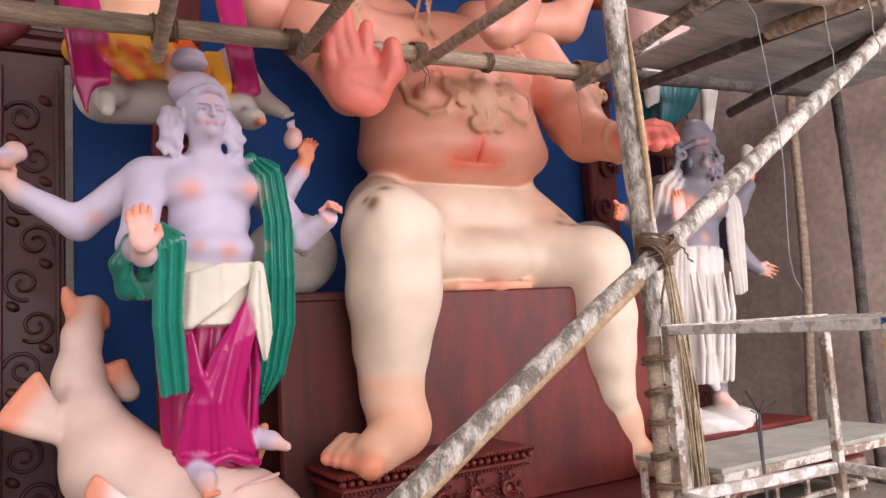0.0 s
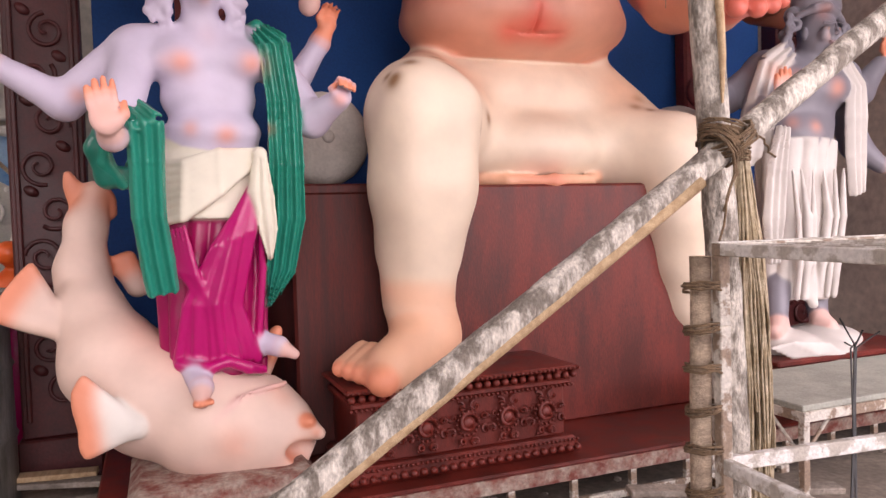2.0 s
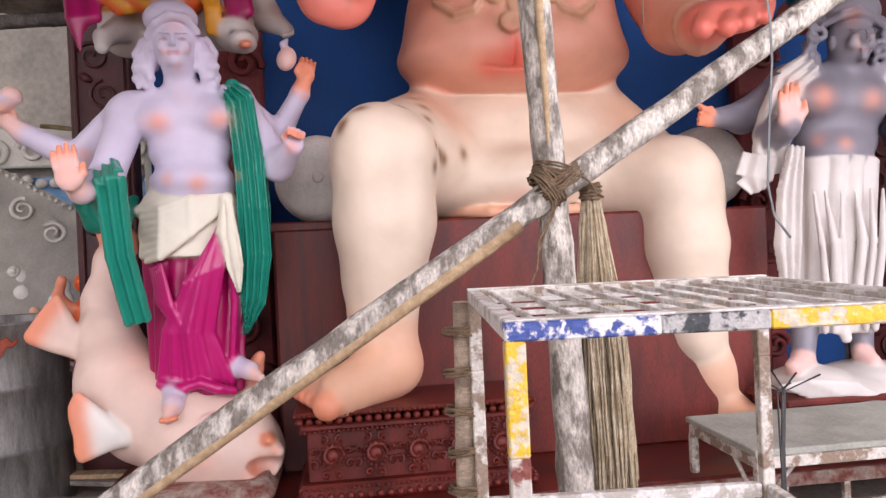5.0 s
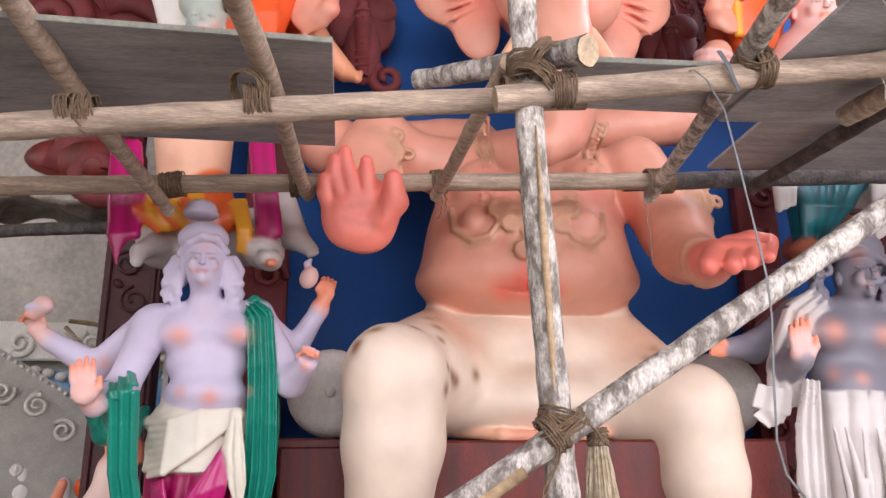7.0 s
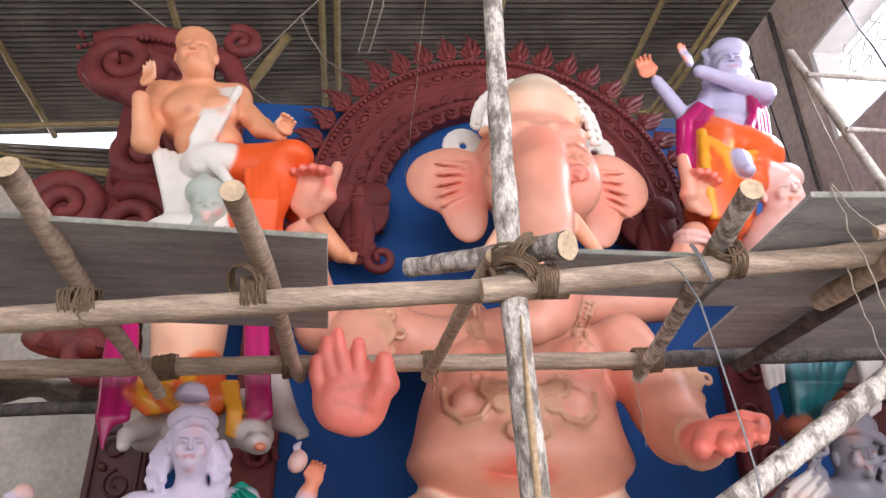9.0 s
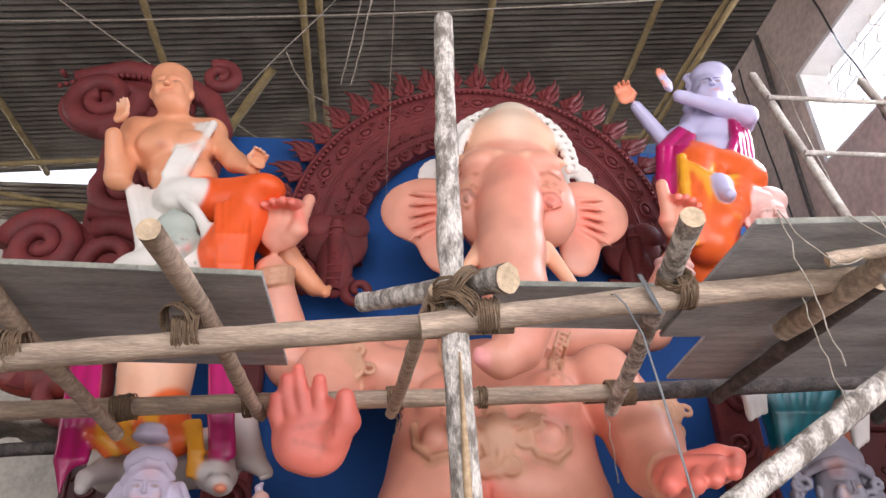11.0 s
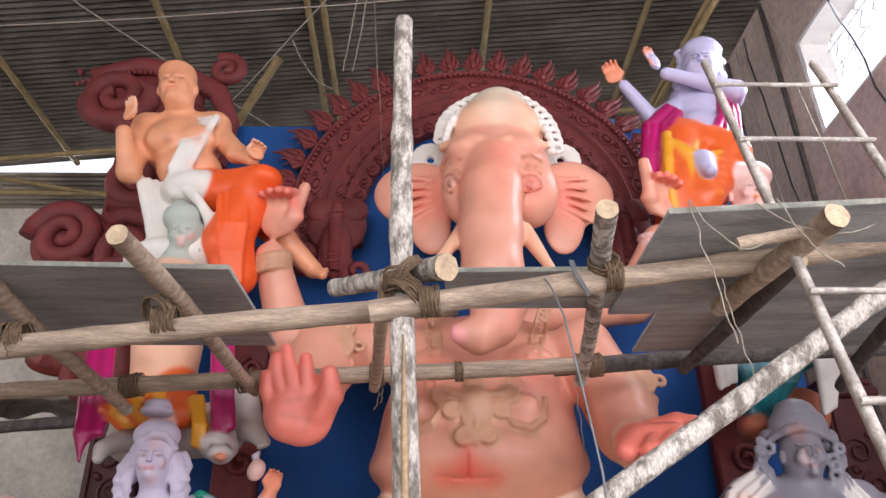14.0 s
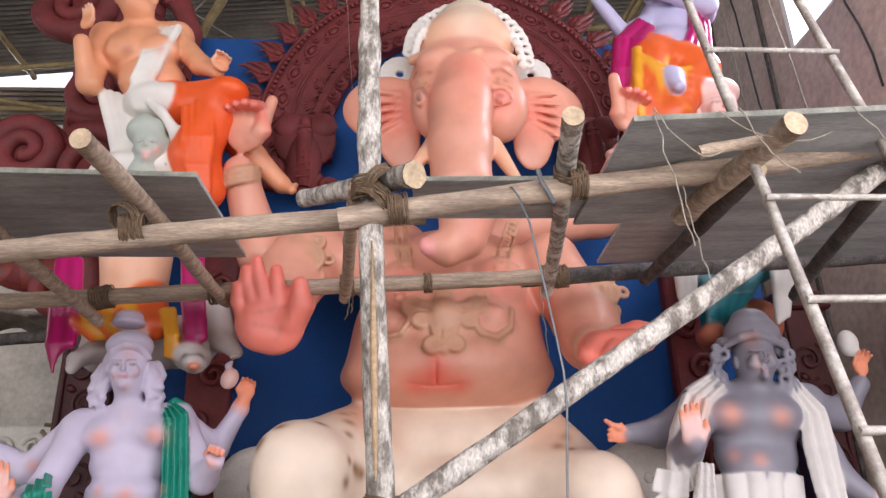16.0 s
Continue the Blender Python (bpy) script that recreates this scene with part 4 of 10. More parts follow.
idol.tube([(0.47, 4.545, 4.62), (0.35, 4.53, 4.62), (0.17, 4.535, 4.52), (0.06, 4.55, 4.44)], [0.012, 0.021, 0.015, 0.003], "skin", 0.03)
idol.tube([(0.47, 4.545, 4.64), (0.35, 4.53, 4.68), (0.17, 4.535, 4.61), (0.06, 4.55, 4.55)], [0.012, 0.021, 0.015, 0.003], "skin", 0.03)
idol.tube([(0.47, 4.545, 4.66), (0.35, 4.53, 4.74), (0.17, 4.535, 4.70), (0.06, 4.55, 4.66)], [0.012, 0.021, 0.015, 0.003], "skin", 0.03)
idol.tube([(0.47, 4.545, 4.68), (0.35, 4.53, 4.80), (0.17, 4.535, 4.79), (0.06, 4.55, 4.77)], [0.012, 0.021, 0.015, 0.003], "skin", 0.03)
idol.tube([(0.47, 4.545, 4.70), (0.35, 4.53, 4.86), (0.17, 4.535, 4.88), (0.06, 4.55, 4.88)], [0.012, 0.021, 0.015, 0.003], "skin", 0.03)
idol.spray((0.33, 4.54, 4.68), 0.28, "blush", 0.6)
# crown cap, brow ridge and curls
idol.ball((0.882, 4.46, 5.27), (0.39, 0.33, 0.263), 'peach', 0.05)
idol.ball((0.905, 4.5, 5.479), (0.264, 0.27, 0.204), 'cream', 0.1)
idol.ball((0.668, 4.2, 4.908), (0.208, 0.15, 0.12), 'skin', 0.035)
idol.ball((0.988, 4.2, 4.92), (0.2, 0.15, 0.12), 'skin', 0.035)
idol.tube([(0.44, 4.3, 5.009), (0.569, 4.16, 4.994), (0.711, 4.08, 4.916), (0.799, 4.06, 4.841), (0.907, 4.08, 4.928), (1.067, 4.16, 5.008), (1.229, 4.3, 5.035)], [0.036, 0.036, 0.035, 0.035, 0.035, 0.036, 0.036], 'peach', 0.02)
idol.ring((0.428, 4.42, 5.182), (-0.2, -1, 0), 0.044, 0.021, 'white', 0.004, n=9)
idol.ball((0.458, 4.3, 5.062), 0.038, 'white', 0.004)
idol.ring((1.064, 4.42, 5.612), (0.2, -1, 0), 0.044, 0.021, 'white', 0.004, n=9)
idol.ball((1.005, 4.3, 5.479), 0.038, 'white', 0.004)
idol.ring((0.436, 4.42, 5.243), (-0.2, -1, 0), 0.044, 0.021, 'white', 0.004, n=9)
idol.ball((0.466, 4.3, 5.122), 0.038, 'white', 0.004)
idol.ring((1.133, 4.42, 5.56), (0.2, -1, 0), 0.044, 0.021, 'white', 0.004, n=9)
idol.ball((1.072, 4.3, 5.428), 0.038, 'white', 0.004)
idol.ring((0.448, 4.42, 5.304), (-0.2, -1, 0), 0.044, 0.021, 'white', 0.004, n=9)
idol.ball((0.479, 4.3, 5.181), 0.038, 'white', 0.004)
idol.ring((1.196, 4.42, 5.506), (0.2, -1, 0), 0.044, 0.021, 'white', 0.004, n=9)
idol.ball((1.133, 4.3, 5.376), 0.038, 'white', 0.004)
idol.ring((0.469, 4.42, 5.361), (-0.2, -1, 0), 0.044, 0.021, 'white', 0.004, n=9)
idol.ball((0.499, 4.3, 5.236), 0.038, 'white', 0.004)
idol.ring((1.25, 4.42, 5.448), (0.2, -1, 0), 0.044, 0.021, 'white', 0.004, n=9)
idol.ball((1.186, 4.3, 5.32), 0.038, 'white', 0.004)
idol.ring((0.5, 4.42, 5.414), (-0.2, -1, 0), 0.044, 0.021, 'white', 0.004, n=9)
idol.ball((0.529, 4.3, 5.288), 0.038, 'white', 0.004)
idol.ring((1.293, 4.42, 5.386), (0.2, -1, 0), 0.044, 0.021, 'white', 0.004, n=9)
idol.ball((1.228, 4.3, 5.26), 0.038, 'white', 0.004)
idol.ring((0.542, 4.42, 5.462), (-0.2, -1, 0), 0.044, 0.021, 'white', 0.004, n=9)
idol.ball((0.571, 4.3, 5.335), 0.038, 'white', 0.004)
idol.ring((1.324, 4.42, 5.319), (0.2, -1, 0), 0.044, 0.021, 'white', 0.004, n=9)
idol.ball((1.258, 4.3, 5.195), 0.038, 'white', 0.004)
idol.ring((0.596, 4.42, 5.506), (-0.2, -1, 0), 0.044, 0.021, 'white', 0.004, n=9)
idol.ball((0.623, 4.3, 5.377), 0.038, 'white', 0.004)
idol.ring((1.343, 4.42, 5.248), (0.2, -1, 0), 0.044, 0.021, 'white', 0.004, n=9)
idol.ball((1.278, 4.3, 5.126), 0.038, 'white', 0.004)
idol.ring((0.657, 4.42, 5.546), (-0.2, -1, 0), 0.044, 0.021, 'white', 0.004, n=9)
idol.ball((0.683, 4.3, 5.416), 0.038, 'white', 0.004)
idol.ring((1.355, 4.42, 5.174), (0.2, -1, 0), 0.044, 0.021, 'white', 0.004, n=9)
idol.ball((1.289, 4.3, 5.055), 0.038, 'white', 0.004)
idol.ring((0.724, 4.42, 5.585), (-0.2, -1, 0), 0.044, 0.021, 'white', 0.004, n=9)
idol.ball((0.747, 4.3, 5.454), 0.038, 'white', 0.004)
idol.ring((1.361, 4.42, 5.1), (0.2, -1, 0), 0.044, 0.021, 'white', 0.004, n=9)
idol.ball((1.296, 4.3, 4.982), 0.038, 'white', 0.004)
idol.ring((0.35, 4.7, 5.159), (0, -1, 0), 0.15, 0.024, 'white', 0.012)
idol.ring((0.35, 4.7, 5.159), (0, -1, 0), 0.105, 0.024, 'white', 0.012)
idol.ring((0.35, 4.7, 5.159), (0, -1, 0), 0.06, 0.024, 'white', 0.012)
idol.ring((1.443, 4.7, 5.165), (0, -1, 0), 0.15, 0.024, 'white', 0.012)
idol.ring((1.443, 4.7, 5.165), (0, -1, 0), 0.105, 0.024, 'white', 0.012)
idol.ring((1.443, 4.7, 5.165), (0, -1, 0), 0.06, 0.024, 'white', 0.012)
idol.spray((0.872, 4.2, 5.386), 0.2, 'cream', 0.8)
idol.spray((0.865, 4.2, 5.247), 0.18, 'cream', 0.5)
idol.spray((0.965, 4.06, 4.526), 0.022, 'eye', 0.75)
idol.spray((0.988, 4.06, 4.574), 0.022, 'eye', 0.75)
idol.spray((1.023, 4.06, 4.608), 0.022, 'eye', 0.75)
idol.spray((1.061, 4.06, 4.618), 0.022, 'eye', 0.75)
idol.spray((1.101, 4.06, 4.604), 0.022, 'eye', 0.75)
idol.spray((1.131, 4.06, 4.565), 0.022, 'eye', 0.75)
idol.spray((1.145, 4.06, 4.526), 0.022, 'eye', 0.75)
idol.spray((0.988, 4.06, 4.506), 0.022, 'deep', 0.5)
idol.spray((1.027, 4.06, 4.478), 0.022, 'deep', 0.5)
idol.spray((1.076, 4.06, 4.478), 0.022, 'deep', 0.5)
idol.spray((1.118, 4.06, 4.502), 0.022, 'deep', 0.5)
idol.spray((0.956, 4.06, 4.662), 0.022, 'deep', 0.45)
idol.spray((1.0, 4.06, 4.702), 0.022, 'deep', 0.45)
idol.spray((1.06, 4.06, 4.722), 0.022, 'deep', 0.45)
idol.spray((1.117, 4.06, 4.702), 0.022, 'deep', 0.45)
idol.spray((1.155, 4.06, 4.653), 0.022, 'deep', 0.45)
idol.spray((0.406, 4.06, 4.523), 0.022, 'eye', 0.75)
idol.spray((0.423, 4.06, 4.576), 0.022, 'eye', 0.75)
idol.spray((0.456, 4.06, 4.605), 0.022, 'eye', 0.75)
idol.spray((0.493, 4.06, 4.596), 0.022, 'eye', 0.75)
idol.spray((0.516, 4.06, 4.552), 0.022, 'eye', 0.75)
idol.spray((0.426, 4.06, 4.504), 0.022, 'deep', 0.5)
idol.spray((0.458, 4.06, 4.485), 0.022, 'deep', 0.5)
idol.spray((0.495, 4.06, 4.499), 0.022, 'deep', 0.5)
idol.spray((0.411, 4.06, 4.649), 0.022, 'deep', 0.45)
idol.spray((0.445, 4.06, 4.689), 0.022, 'deep', 0.45)
idol.spray((0.494, 4.06, 4.689), 0.022, 'deep', 0.45)
idol.spray((0.526, 4.06, 4.64), 0.022, 'deep', 0.45)
idol.spray((1.048, 4.06, 4.55), 0.024, 'eye', 0.8)
idol.spray((1.068, 4.06, 4.536), 0.024, 'eye', 0.8)
idol.spray((0.459, 4.06, 4.547), 0.024, 'eye', 0.8)
# sprayed shading colours, knee marks, and shade painted in under the belly
idol.spray((1.02, 4.27, 3.2), 0.16, "blush", 0.6)
idol.spray((0.36, 4.27, 3.2), 0.16, "blush", 0.6)
idol.spray((0.86, 3.9, 4.75), 0.26, "blush", 0.5)
idol.spray((0.86, 3.72, 4.4), 0.24, "blush", 0.4)
idol.spray((0.64, 4.1, 4.52), 0.15, "blush", 0.7)
idol.spray((1.08, 4.1, 4.52), 0.15, "blush", 0.7)
idol.spray((0.7, 4.08, 5.1), 0.12, "blush", 0.45)
idol.spray((1.02, 4.08, 5.1), 0.12, "blush", 0.45)
idol.spray((-0.2, 4.45, 3.2), 0.14, "blush", 0.5)
idol.spray((-0.66, 4.4, 3.0), 0.12, "deep", 0.3)
idol.spray((1.75, 4.35, 2.6), 0.14, "blush", 0.5)
idol.spray((1.3, 4.45, 3.1), 0.16, "blush", 0.45)
idol.spray((0.68, 4.25, 2.14), 0.18, "ochre", 0.35)
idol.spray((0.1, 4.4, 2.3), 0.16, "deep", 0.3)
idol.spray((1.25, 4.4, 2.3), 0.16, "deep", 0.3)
idol.spray((0.85, 3.72, 3.4), 0.2, "blush", 0.5)
idol.spray((-0.86, 4.45, 3.6), 0.15, "blush", 0.4)
idol.spray((0.66, 4.17, 1.66), 0.14, "blush", 0.45)
idol.spray((0.5, 4.17, 1.66), 0.14, "blush", 0.45)
idol.spray((-0.347, 3.81, 2.174), 0.053, "burn", 0.92)
idol.spray((-0.413, 3.78, 2.077), 0.053, "burn", 0.92)
idol.spray((-0.433, 3.83, 2.114), 0.036, "burn", 0.92)
idol.spray((-0.404, 3.78, 2.089), 0.036, "burn", 0.92)
idol.spray((-0.125, 3.92, 2.266), 0.058, "burn", 0.92)
idol.spray((-0.032, 4.29, 2.32), 0.058, "burn", 0.92)
idol.spray((0.005, 4.18, 2.254), 0.053, "burn", 0.92)
idol.spray((0.014, 4.04, 2.174), 0.042, "burn", 0.92)
idol.spray((-0.021, 3.85, 1.906), 0.048, "burn", 0.92)
idol.spray((0.06, 3.97, 1.969), 0.058, "burn", 0.92)
idol.spray((0.099, 4.01, 1.958), 0.053, "burn", 0.92)
idol.spray((0.035, 3.94, 1.975), 0.042, "burn", 0.92)
idol.spray((0.239, 4.18, 2.0), 0.053, "burn", 0.92)
idol.spray((-0.001, 3.87, 2.006), 0.036, "burn", 0.92)
idol.spray((0.008, 4.37, 2.311), 0.042, "burn", 0.92)
idol.spray((1.318, 4.31, 2.178), 0.053, "burn", 0.92)
idol.spray((1.394, 4.39, 2.212), 0.058, "burn", 0.92)
idol.spray((1.396, 4.26, 2.16), 0.042, "burn", 0.92)
# brown row along the belly crease: the fold's shade put into the paint
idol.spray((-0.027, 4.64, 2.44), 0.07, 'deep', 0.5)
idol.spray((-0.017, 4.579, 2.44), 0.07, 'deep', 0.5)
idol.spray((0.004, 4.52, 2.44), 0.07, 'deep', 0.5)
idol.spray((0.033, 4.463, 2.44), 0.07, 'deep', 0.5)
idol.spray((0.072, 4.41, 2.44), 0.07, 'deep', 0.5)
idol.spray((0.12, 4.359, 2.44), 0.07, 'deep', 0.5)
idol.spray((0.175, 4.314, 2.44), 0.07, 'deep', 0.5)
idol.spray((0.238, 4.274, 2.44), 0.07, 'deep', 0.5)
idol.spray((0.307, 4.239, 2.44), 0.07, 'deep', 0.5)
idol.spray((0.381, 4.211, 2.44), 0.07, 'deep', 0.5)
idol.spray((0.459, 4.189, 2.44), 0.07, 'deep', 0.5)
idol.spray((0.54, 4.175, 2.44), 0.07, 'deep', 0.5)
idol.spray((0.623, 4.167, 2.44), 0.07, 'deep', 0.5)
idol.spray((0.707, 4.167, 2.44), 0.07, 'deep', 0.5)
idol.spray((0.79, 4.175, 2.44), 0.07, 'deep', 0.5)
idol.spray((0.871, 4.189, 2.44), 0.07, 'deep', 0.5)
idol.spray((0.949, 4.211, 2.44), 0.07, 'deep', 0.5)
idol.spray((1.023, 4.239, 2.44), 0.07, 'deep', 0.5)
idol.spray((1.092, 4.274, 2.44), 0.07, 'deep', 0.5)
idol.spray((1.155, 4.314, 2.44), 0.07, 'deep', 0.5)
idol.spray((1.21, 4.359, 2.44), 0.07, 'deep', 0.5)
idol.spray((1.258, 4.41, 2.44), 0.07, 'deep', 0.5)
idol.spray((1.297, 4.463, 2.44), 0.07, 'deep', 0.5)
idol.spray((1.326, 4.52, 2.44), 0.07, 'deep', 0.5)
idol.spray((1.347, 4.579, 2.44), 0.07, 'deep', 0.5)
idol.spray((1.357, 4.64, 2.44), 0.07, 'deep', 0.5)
idol.spray((-0.09, 4.611, 2.278), 0.22, 'peach', 0.45)
idol.spray((-0.052, 4.495, 2.278), 0.22, 'peach', 0.45)
idol.spray((0.022, 4.388, 2.278), 0.22, 'peach', 0.45)
idol.spray((0.128, 4.295, 2.278), 0.22, 'peach', 0.45)
idol.spray((0.261, 4.221, 2.278), 0.22, 'peach', 0.45)
idol.spray((0.414, 4.17, 2.278), 0.22, 'peach', 0.45)
idol.spray((0.58, 4.143, 2.278), 0.22, 'peach', 0.45)
idol.spray((0.75, 4.143, 2.278), 0.22, 'peach', 0.45)
idol.spray((0.916, 4.17, 2.278), 0.22, 'peach', 0.45)
idol.spray((1.069, 4.221, 2.278), 0.22, 'peach', 0.45)
idol.spray((1.202, 4.295, 2.278), 0.22, 'peach', 0.45)
idol.spray((1.308, 4.388, 2.278), 0.22, 'peach', 0.45)
idol.spray((1.382, 4.495, 2.278), 0.22, 'peach', 0.45)
idol.spray((1.42, 4.611, 2.278), 0.22, 'peach', 0.45)
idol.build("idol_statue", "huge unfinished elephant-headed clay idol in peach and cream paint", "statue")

lady = Clay(0.0068)
# head, torso, cloths, arms and shawl
lady.ball((-1.28, 4.0, 2.598), (0.112, 0.115, 0.131), 'lilac', 0.02)
lady.ball((-1.273, 3.985, 2.502), (0.084, 0.1, 0.078), 'lilac', 0.03)
lady.ball((-1.307, 4.05, 2.731), (0.139, 0.125, 0.095), 'lilac', 0.012)
lady.ball((-1.335, 4.06, 2.88), (0.098, 0.1, 0.031), 'lilac', 0.02)
lady.ball((-1.335, 4.06, 2.918), (0.082, 0.09, 0.041), 'lilac', 0.03)
lady.tube([(-1.404, 3.97, 2.623), (-1.349, 3.91, 2.671), (-1.281, 3.89, 2.703), (-1.21, 3.91, 2.697), (-1.162, 3.97, 2.641)], [0.021, 0.024, 0.024, 0.024, 0.021], 'lilac', 0.012)
lady.face((-1.277, 3.985, 2.576), 0.115, 'lilac', 'rose', 6)
lady.tube([(-1.381, 4.0, 2.61), (-1.398, 3.99, 2.533), (-1.403, 4.0, 2.467), (-1.409, 3.99, 2.41), (-1.407, 4.01, 2.371)], [0.018, 0.021, 0.022, 0.018, 0.012], 'lilac', 0.006)
lady.tube([(-1.394, 4.012, 2.604), (-1.388, 4.0, 2.535), (-1.437, 4.0, 2.467), (-1.401, 4.0, 2.412), (-1.426, 4.01, 2.377)], [0.019, 0.022, 0.022, 0.018, 0.012], 'lilac', 0.006)
lady.tube([(-1.408, 4.024, 2.613), (-1.403, 4.01, 2.538), (-1.445, 4.0, 2.467), (-1.416, 4.01, 2.414), (-1.436, 4.01, 2.383)], [0.019, 0.022, 0.022, 0.018, 0.012], 'lilac', 0.006)
lady.tube([(-1.422, 4.036, 2.606), (-1.442, 4.02, 2.54), (-1.43, 4.0, 2.467), (-1.452, 4.02, 2.416), (-1.438, 4.01, 2.371)], [0.019, 0.022, 0.022, 0.018, 0.012], 'lilac', 0.006)
lady.tube([(-1.435, 4.048, 2.616), (-1.476, 4.03, 2.542), (-1.42, 4.0, 2.467), (-1.484, 4.03, 2.418), (-1.441, 4.01, 2.377)], [0.019, 0.022, 0.022, 0.019, 0.012], 'lilac', 0.006)
lady.tube([(-1.449, 4.06, 2.625), (-1.483, 4.04, 2.545), (-1.437, 4.0, 2.467), (-1.491, 4.04, 2.42), (-1.454, 4.01, 2.383)], [0.019, 0.022, 0.022, 0.019, 0.012], 'lilac', 0.006)
lady.tube([(-1.463, 4.072, 2.619), (-1.469, 4.05, 2.547), (-1.475, 4.0, 2.467), (-1.48, 4.05, 2.422), (-1.473, 4.01, 2.371)], [0.019, 0.022, 0.022, 0.019, 0.012], 'lilac', 0.006)
lady.tube([(-1.18, 4.0, 2.612), (-1.156, 3.99, 2.534), (-1.155, 4.0, 2.469), (-1.144, 3.99, 2.411), (-1.153, 4.01, 2.372)], [0.018, 0.021, 0.022, 0.018, 0.012], 'lilac', 0.006)
lady.tube([(-1.171, 4.012, 2.605), (-1.124, 4.0, 2.537), (-1.168, 4.0, 2.469), (-1.114, 4.0, 2.413), (-1.15, 4.01, 2.378)], [0.019, 0.022, 0.022, 0.018, 0.012], 'lilac', 0.006)
lady.tube([(-1.163, 4.024, 2.615), (-1.117, 4.01, 2.54), (-1.155, 4.0, 2.469), (-1.107, 4.01, 2.415), (-1.139, 4.01, 2.384)], [0.019, 0.022, 0.022, 0.018, 0.012], 'lilac', 0.006)
lady.tube([(-1.154, 4.036, 2.609), (-1.134, 4.02, 2.542), (-1.118, 4.0, 2.469), (-1.121, 4.02, 2.417), (-1.119, 4.01, 2.372)], [0.019, 0.022, 0.022, 0.018, 0.012], 'lilac', 0.006)
lady.tube([(-1.145, 4.048, 2.618), (-1.146, 4.03, 2.544), (-1.086, 4.0, 2.469), (-1.131, 4.03, 2.419), (-1.102, 4.01, 2.378)], [0.019, 0.022, 0.022, 0.019, 0.012], 'lilac', 0.006)
lady.tube([(-1.136, 4.06, 2.628), (-1.131, 4.04, 2.547), (-1.082, 4.0, 2.469), (-1.116, 4.04, 2.422), (-1.093, 4.01, 2.384)], [0.019, 0.022, 0.022, 0.019, 0.012], 'lilac', 0.006)
lady.tube([(-1.128, 4.072, 2.621), (-1.094, 4.05, 2.55), (-1.099, 4.0, 2.469), (-1.082, 4.05, 2.424), (-1.091, 4.01, 2.372)], [0.019, 0.022, 0.022, 0.019, 0.012], 'lilac', 0.006)
lady.ball((-1.404, 4.05, 2.535), (0.038, 0.06, 0.082), 'lilac', 0.03)
lady.ball((-1.17, 4.05, 2.543), (0.038, 0.06, 0.082), 'lilac', 0.03)
lady.limb((-1.275, 4.02, 2.46), (-1.269, 4.07, 2.352), 0.075, 0.095, 'lilac', 0.04)
lady.ball((-1.259, 4.1, 2.232), (0.263, 0.155, 0.154), 'lilac', 0.06)
lady.limb((-1.545, 4.12, 2.28), (-0.997, 4.12, 2.299), 0.096, 0.096, 'lilac', 0.05)
lady.ball((-1.382, 4.02, 2.195), (0.113, 0.1, 0.088), 'lilac', 0.05)
lady.ball((-1.091, 4.02, 2.203), (0.113, 0.1, 0.088), 'lilac', 0.05)
lady.ball((-1.245, 4.08, 2.042), (0.211, 0.135, 0.147), 'lilac', 0.06)
lady.ball((-1.231, 4.05, 1.891), (0.209, 0.14, 0.114), 'lilac', 0.05)
lady.ball((-1.188, 3.89, 1.852), (0.012, 0.02, 0.012), 'orange', 0.01, cut=True)
lady.spray((-1.364, 3.9, 2.17), 0.075, 'orange', 0.85)
lady.spray((-1.059, 3.9, 2.178), 0.075, 'orange', 0.85)
lady.spray((-1.184, 3.9, 1.852), 0.06, 'orange', 0.85)
lady.spray((-1.353, 3.9, 1.889), 0.045, 'orange', 0.5)
lady.spray((-1.023, 3.9, 1.883), 0.035, 'orange', 0.4)
lady.spray((-1.242, 3.9, 2.319), 0.07, 'orange', 0.3)
lady.spray((-1.456, 3.9, 2.17), 0.06, 'orange', 0.35)
lady.spray((-1.311, 3.9, 2.53), 0.035, 'orange', 0.3)
lady.spray((-1.195, 3.9, 2.53), 0.035, 'orange', 0.3)
lady.spray((-1.255, 3.9, 2.445), 0.04, 'orange', 0.3)
lady.spray((-1.257, 3.9, 2.651), 0.06, 'orange', 0.25)
lady.fold((-1.25, 4.1, 1.874), (-1.264, 4.1, 1.72), 0.199, 0.263, 'ivory', 7, 0.02, 5.0, 0.6, 0.06)
lady.fold((-1.264, 4.1, 1.735), (-1.268, 4.1, 1.49), 0.263, 0.257, 'ivory', 7, 0.02, 7.0, 0.6, 0.06)
lady.tube([(-1.493, 4.02, 1.735), (-1.372, 3.93, 1.736), (-1.225, 3.91, 1.786), (-1.059, 3.95, 1.798)], [0.015, 0.021, 0.018, 0.009], 'ivory', 0.012)
lady.tube([(-1.491, 4.02, 1.697), (-1.374, 3.93, 1.701), (-1.225, 3.91, 1.76), (-1.059, 3.95, 1.788)], [0.015, 0.021, 0.018, 0.009], 'ivory', 0.012)
lady.tube([(-1.489, 4.02, 1.66), (-1.376, 3.93, 1.667), (-1.225, 3.91, 1.734), (-1.059, 3.95, 1.779)], [0.015, 0.021, 0.018, 0.009], 'ivory', 0.012)
lady.tube([(-1.487, 4.02, 1.622), (-1.378, 3.93, 1.633), (-1.225, 3.91, 1.708), (-1.059, 3.95, 1.77)], [0.015, 0.021, 0.018, 0.009], 'ivory', 0.012)
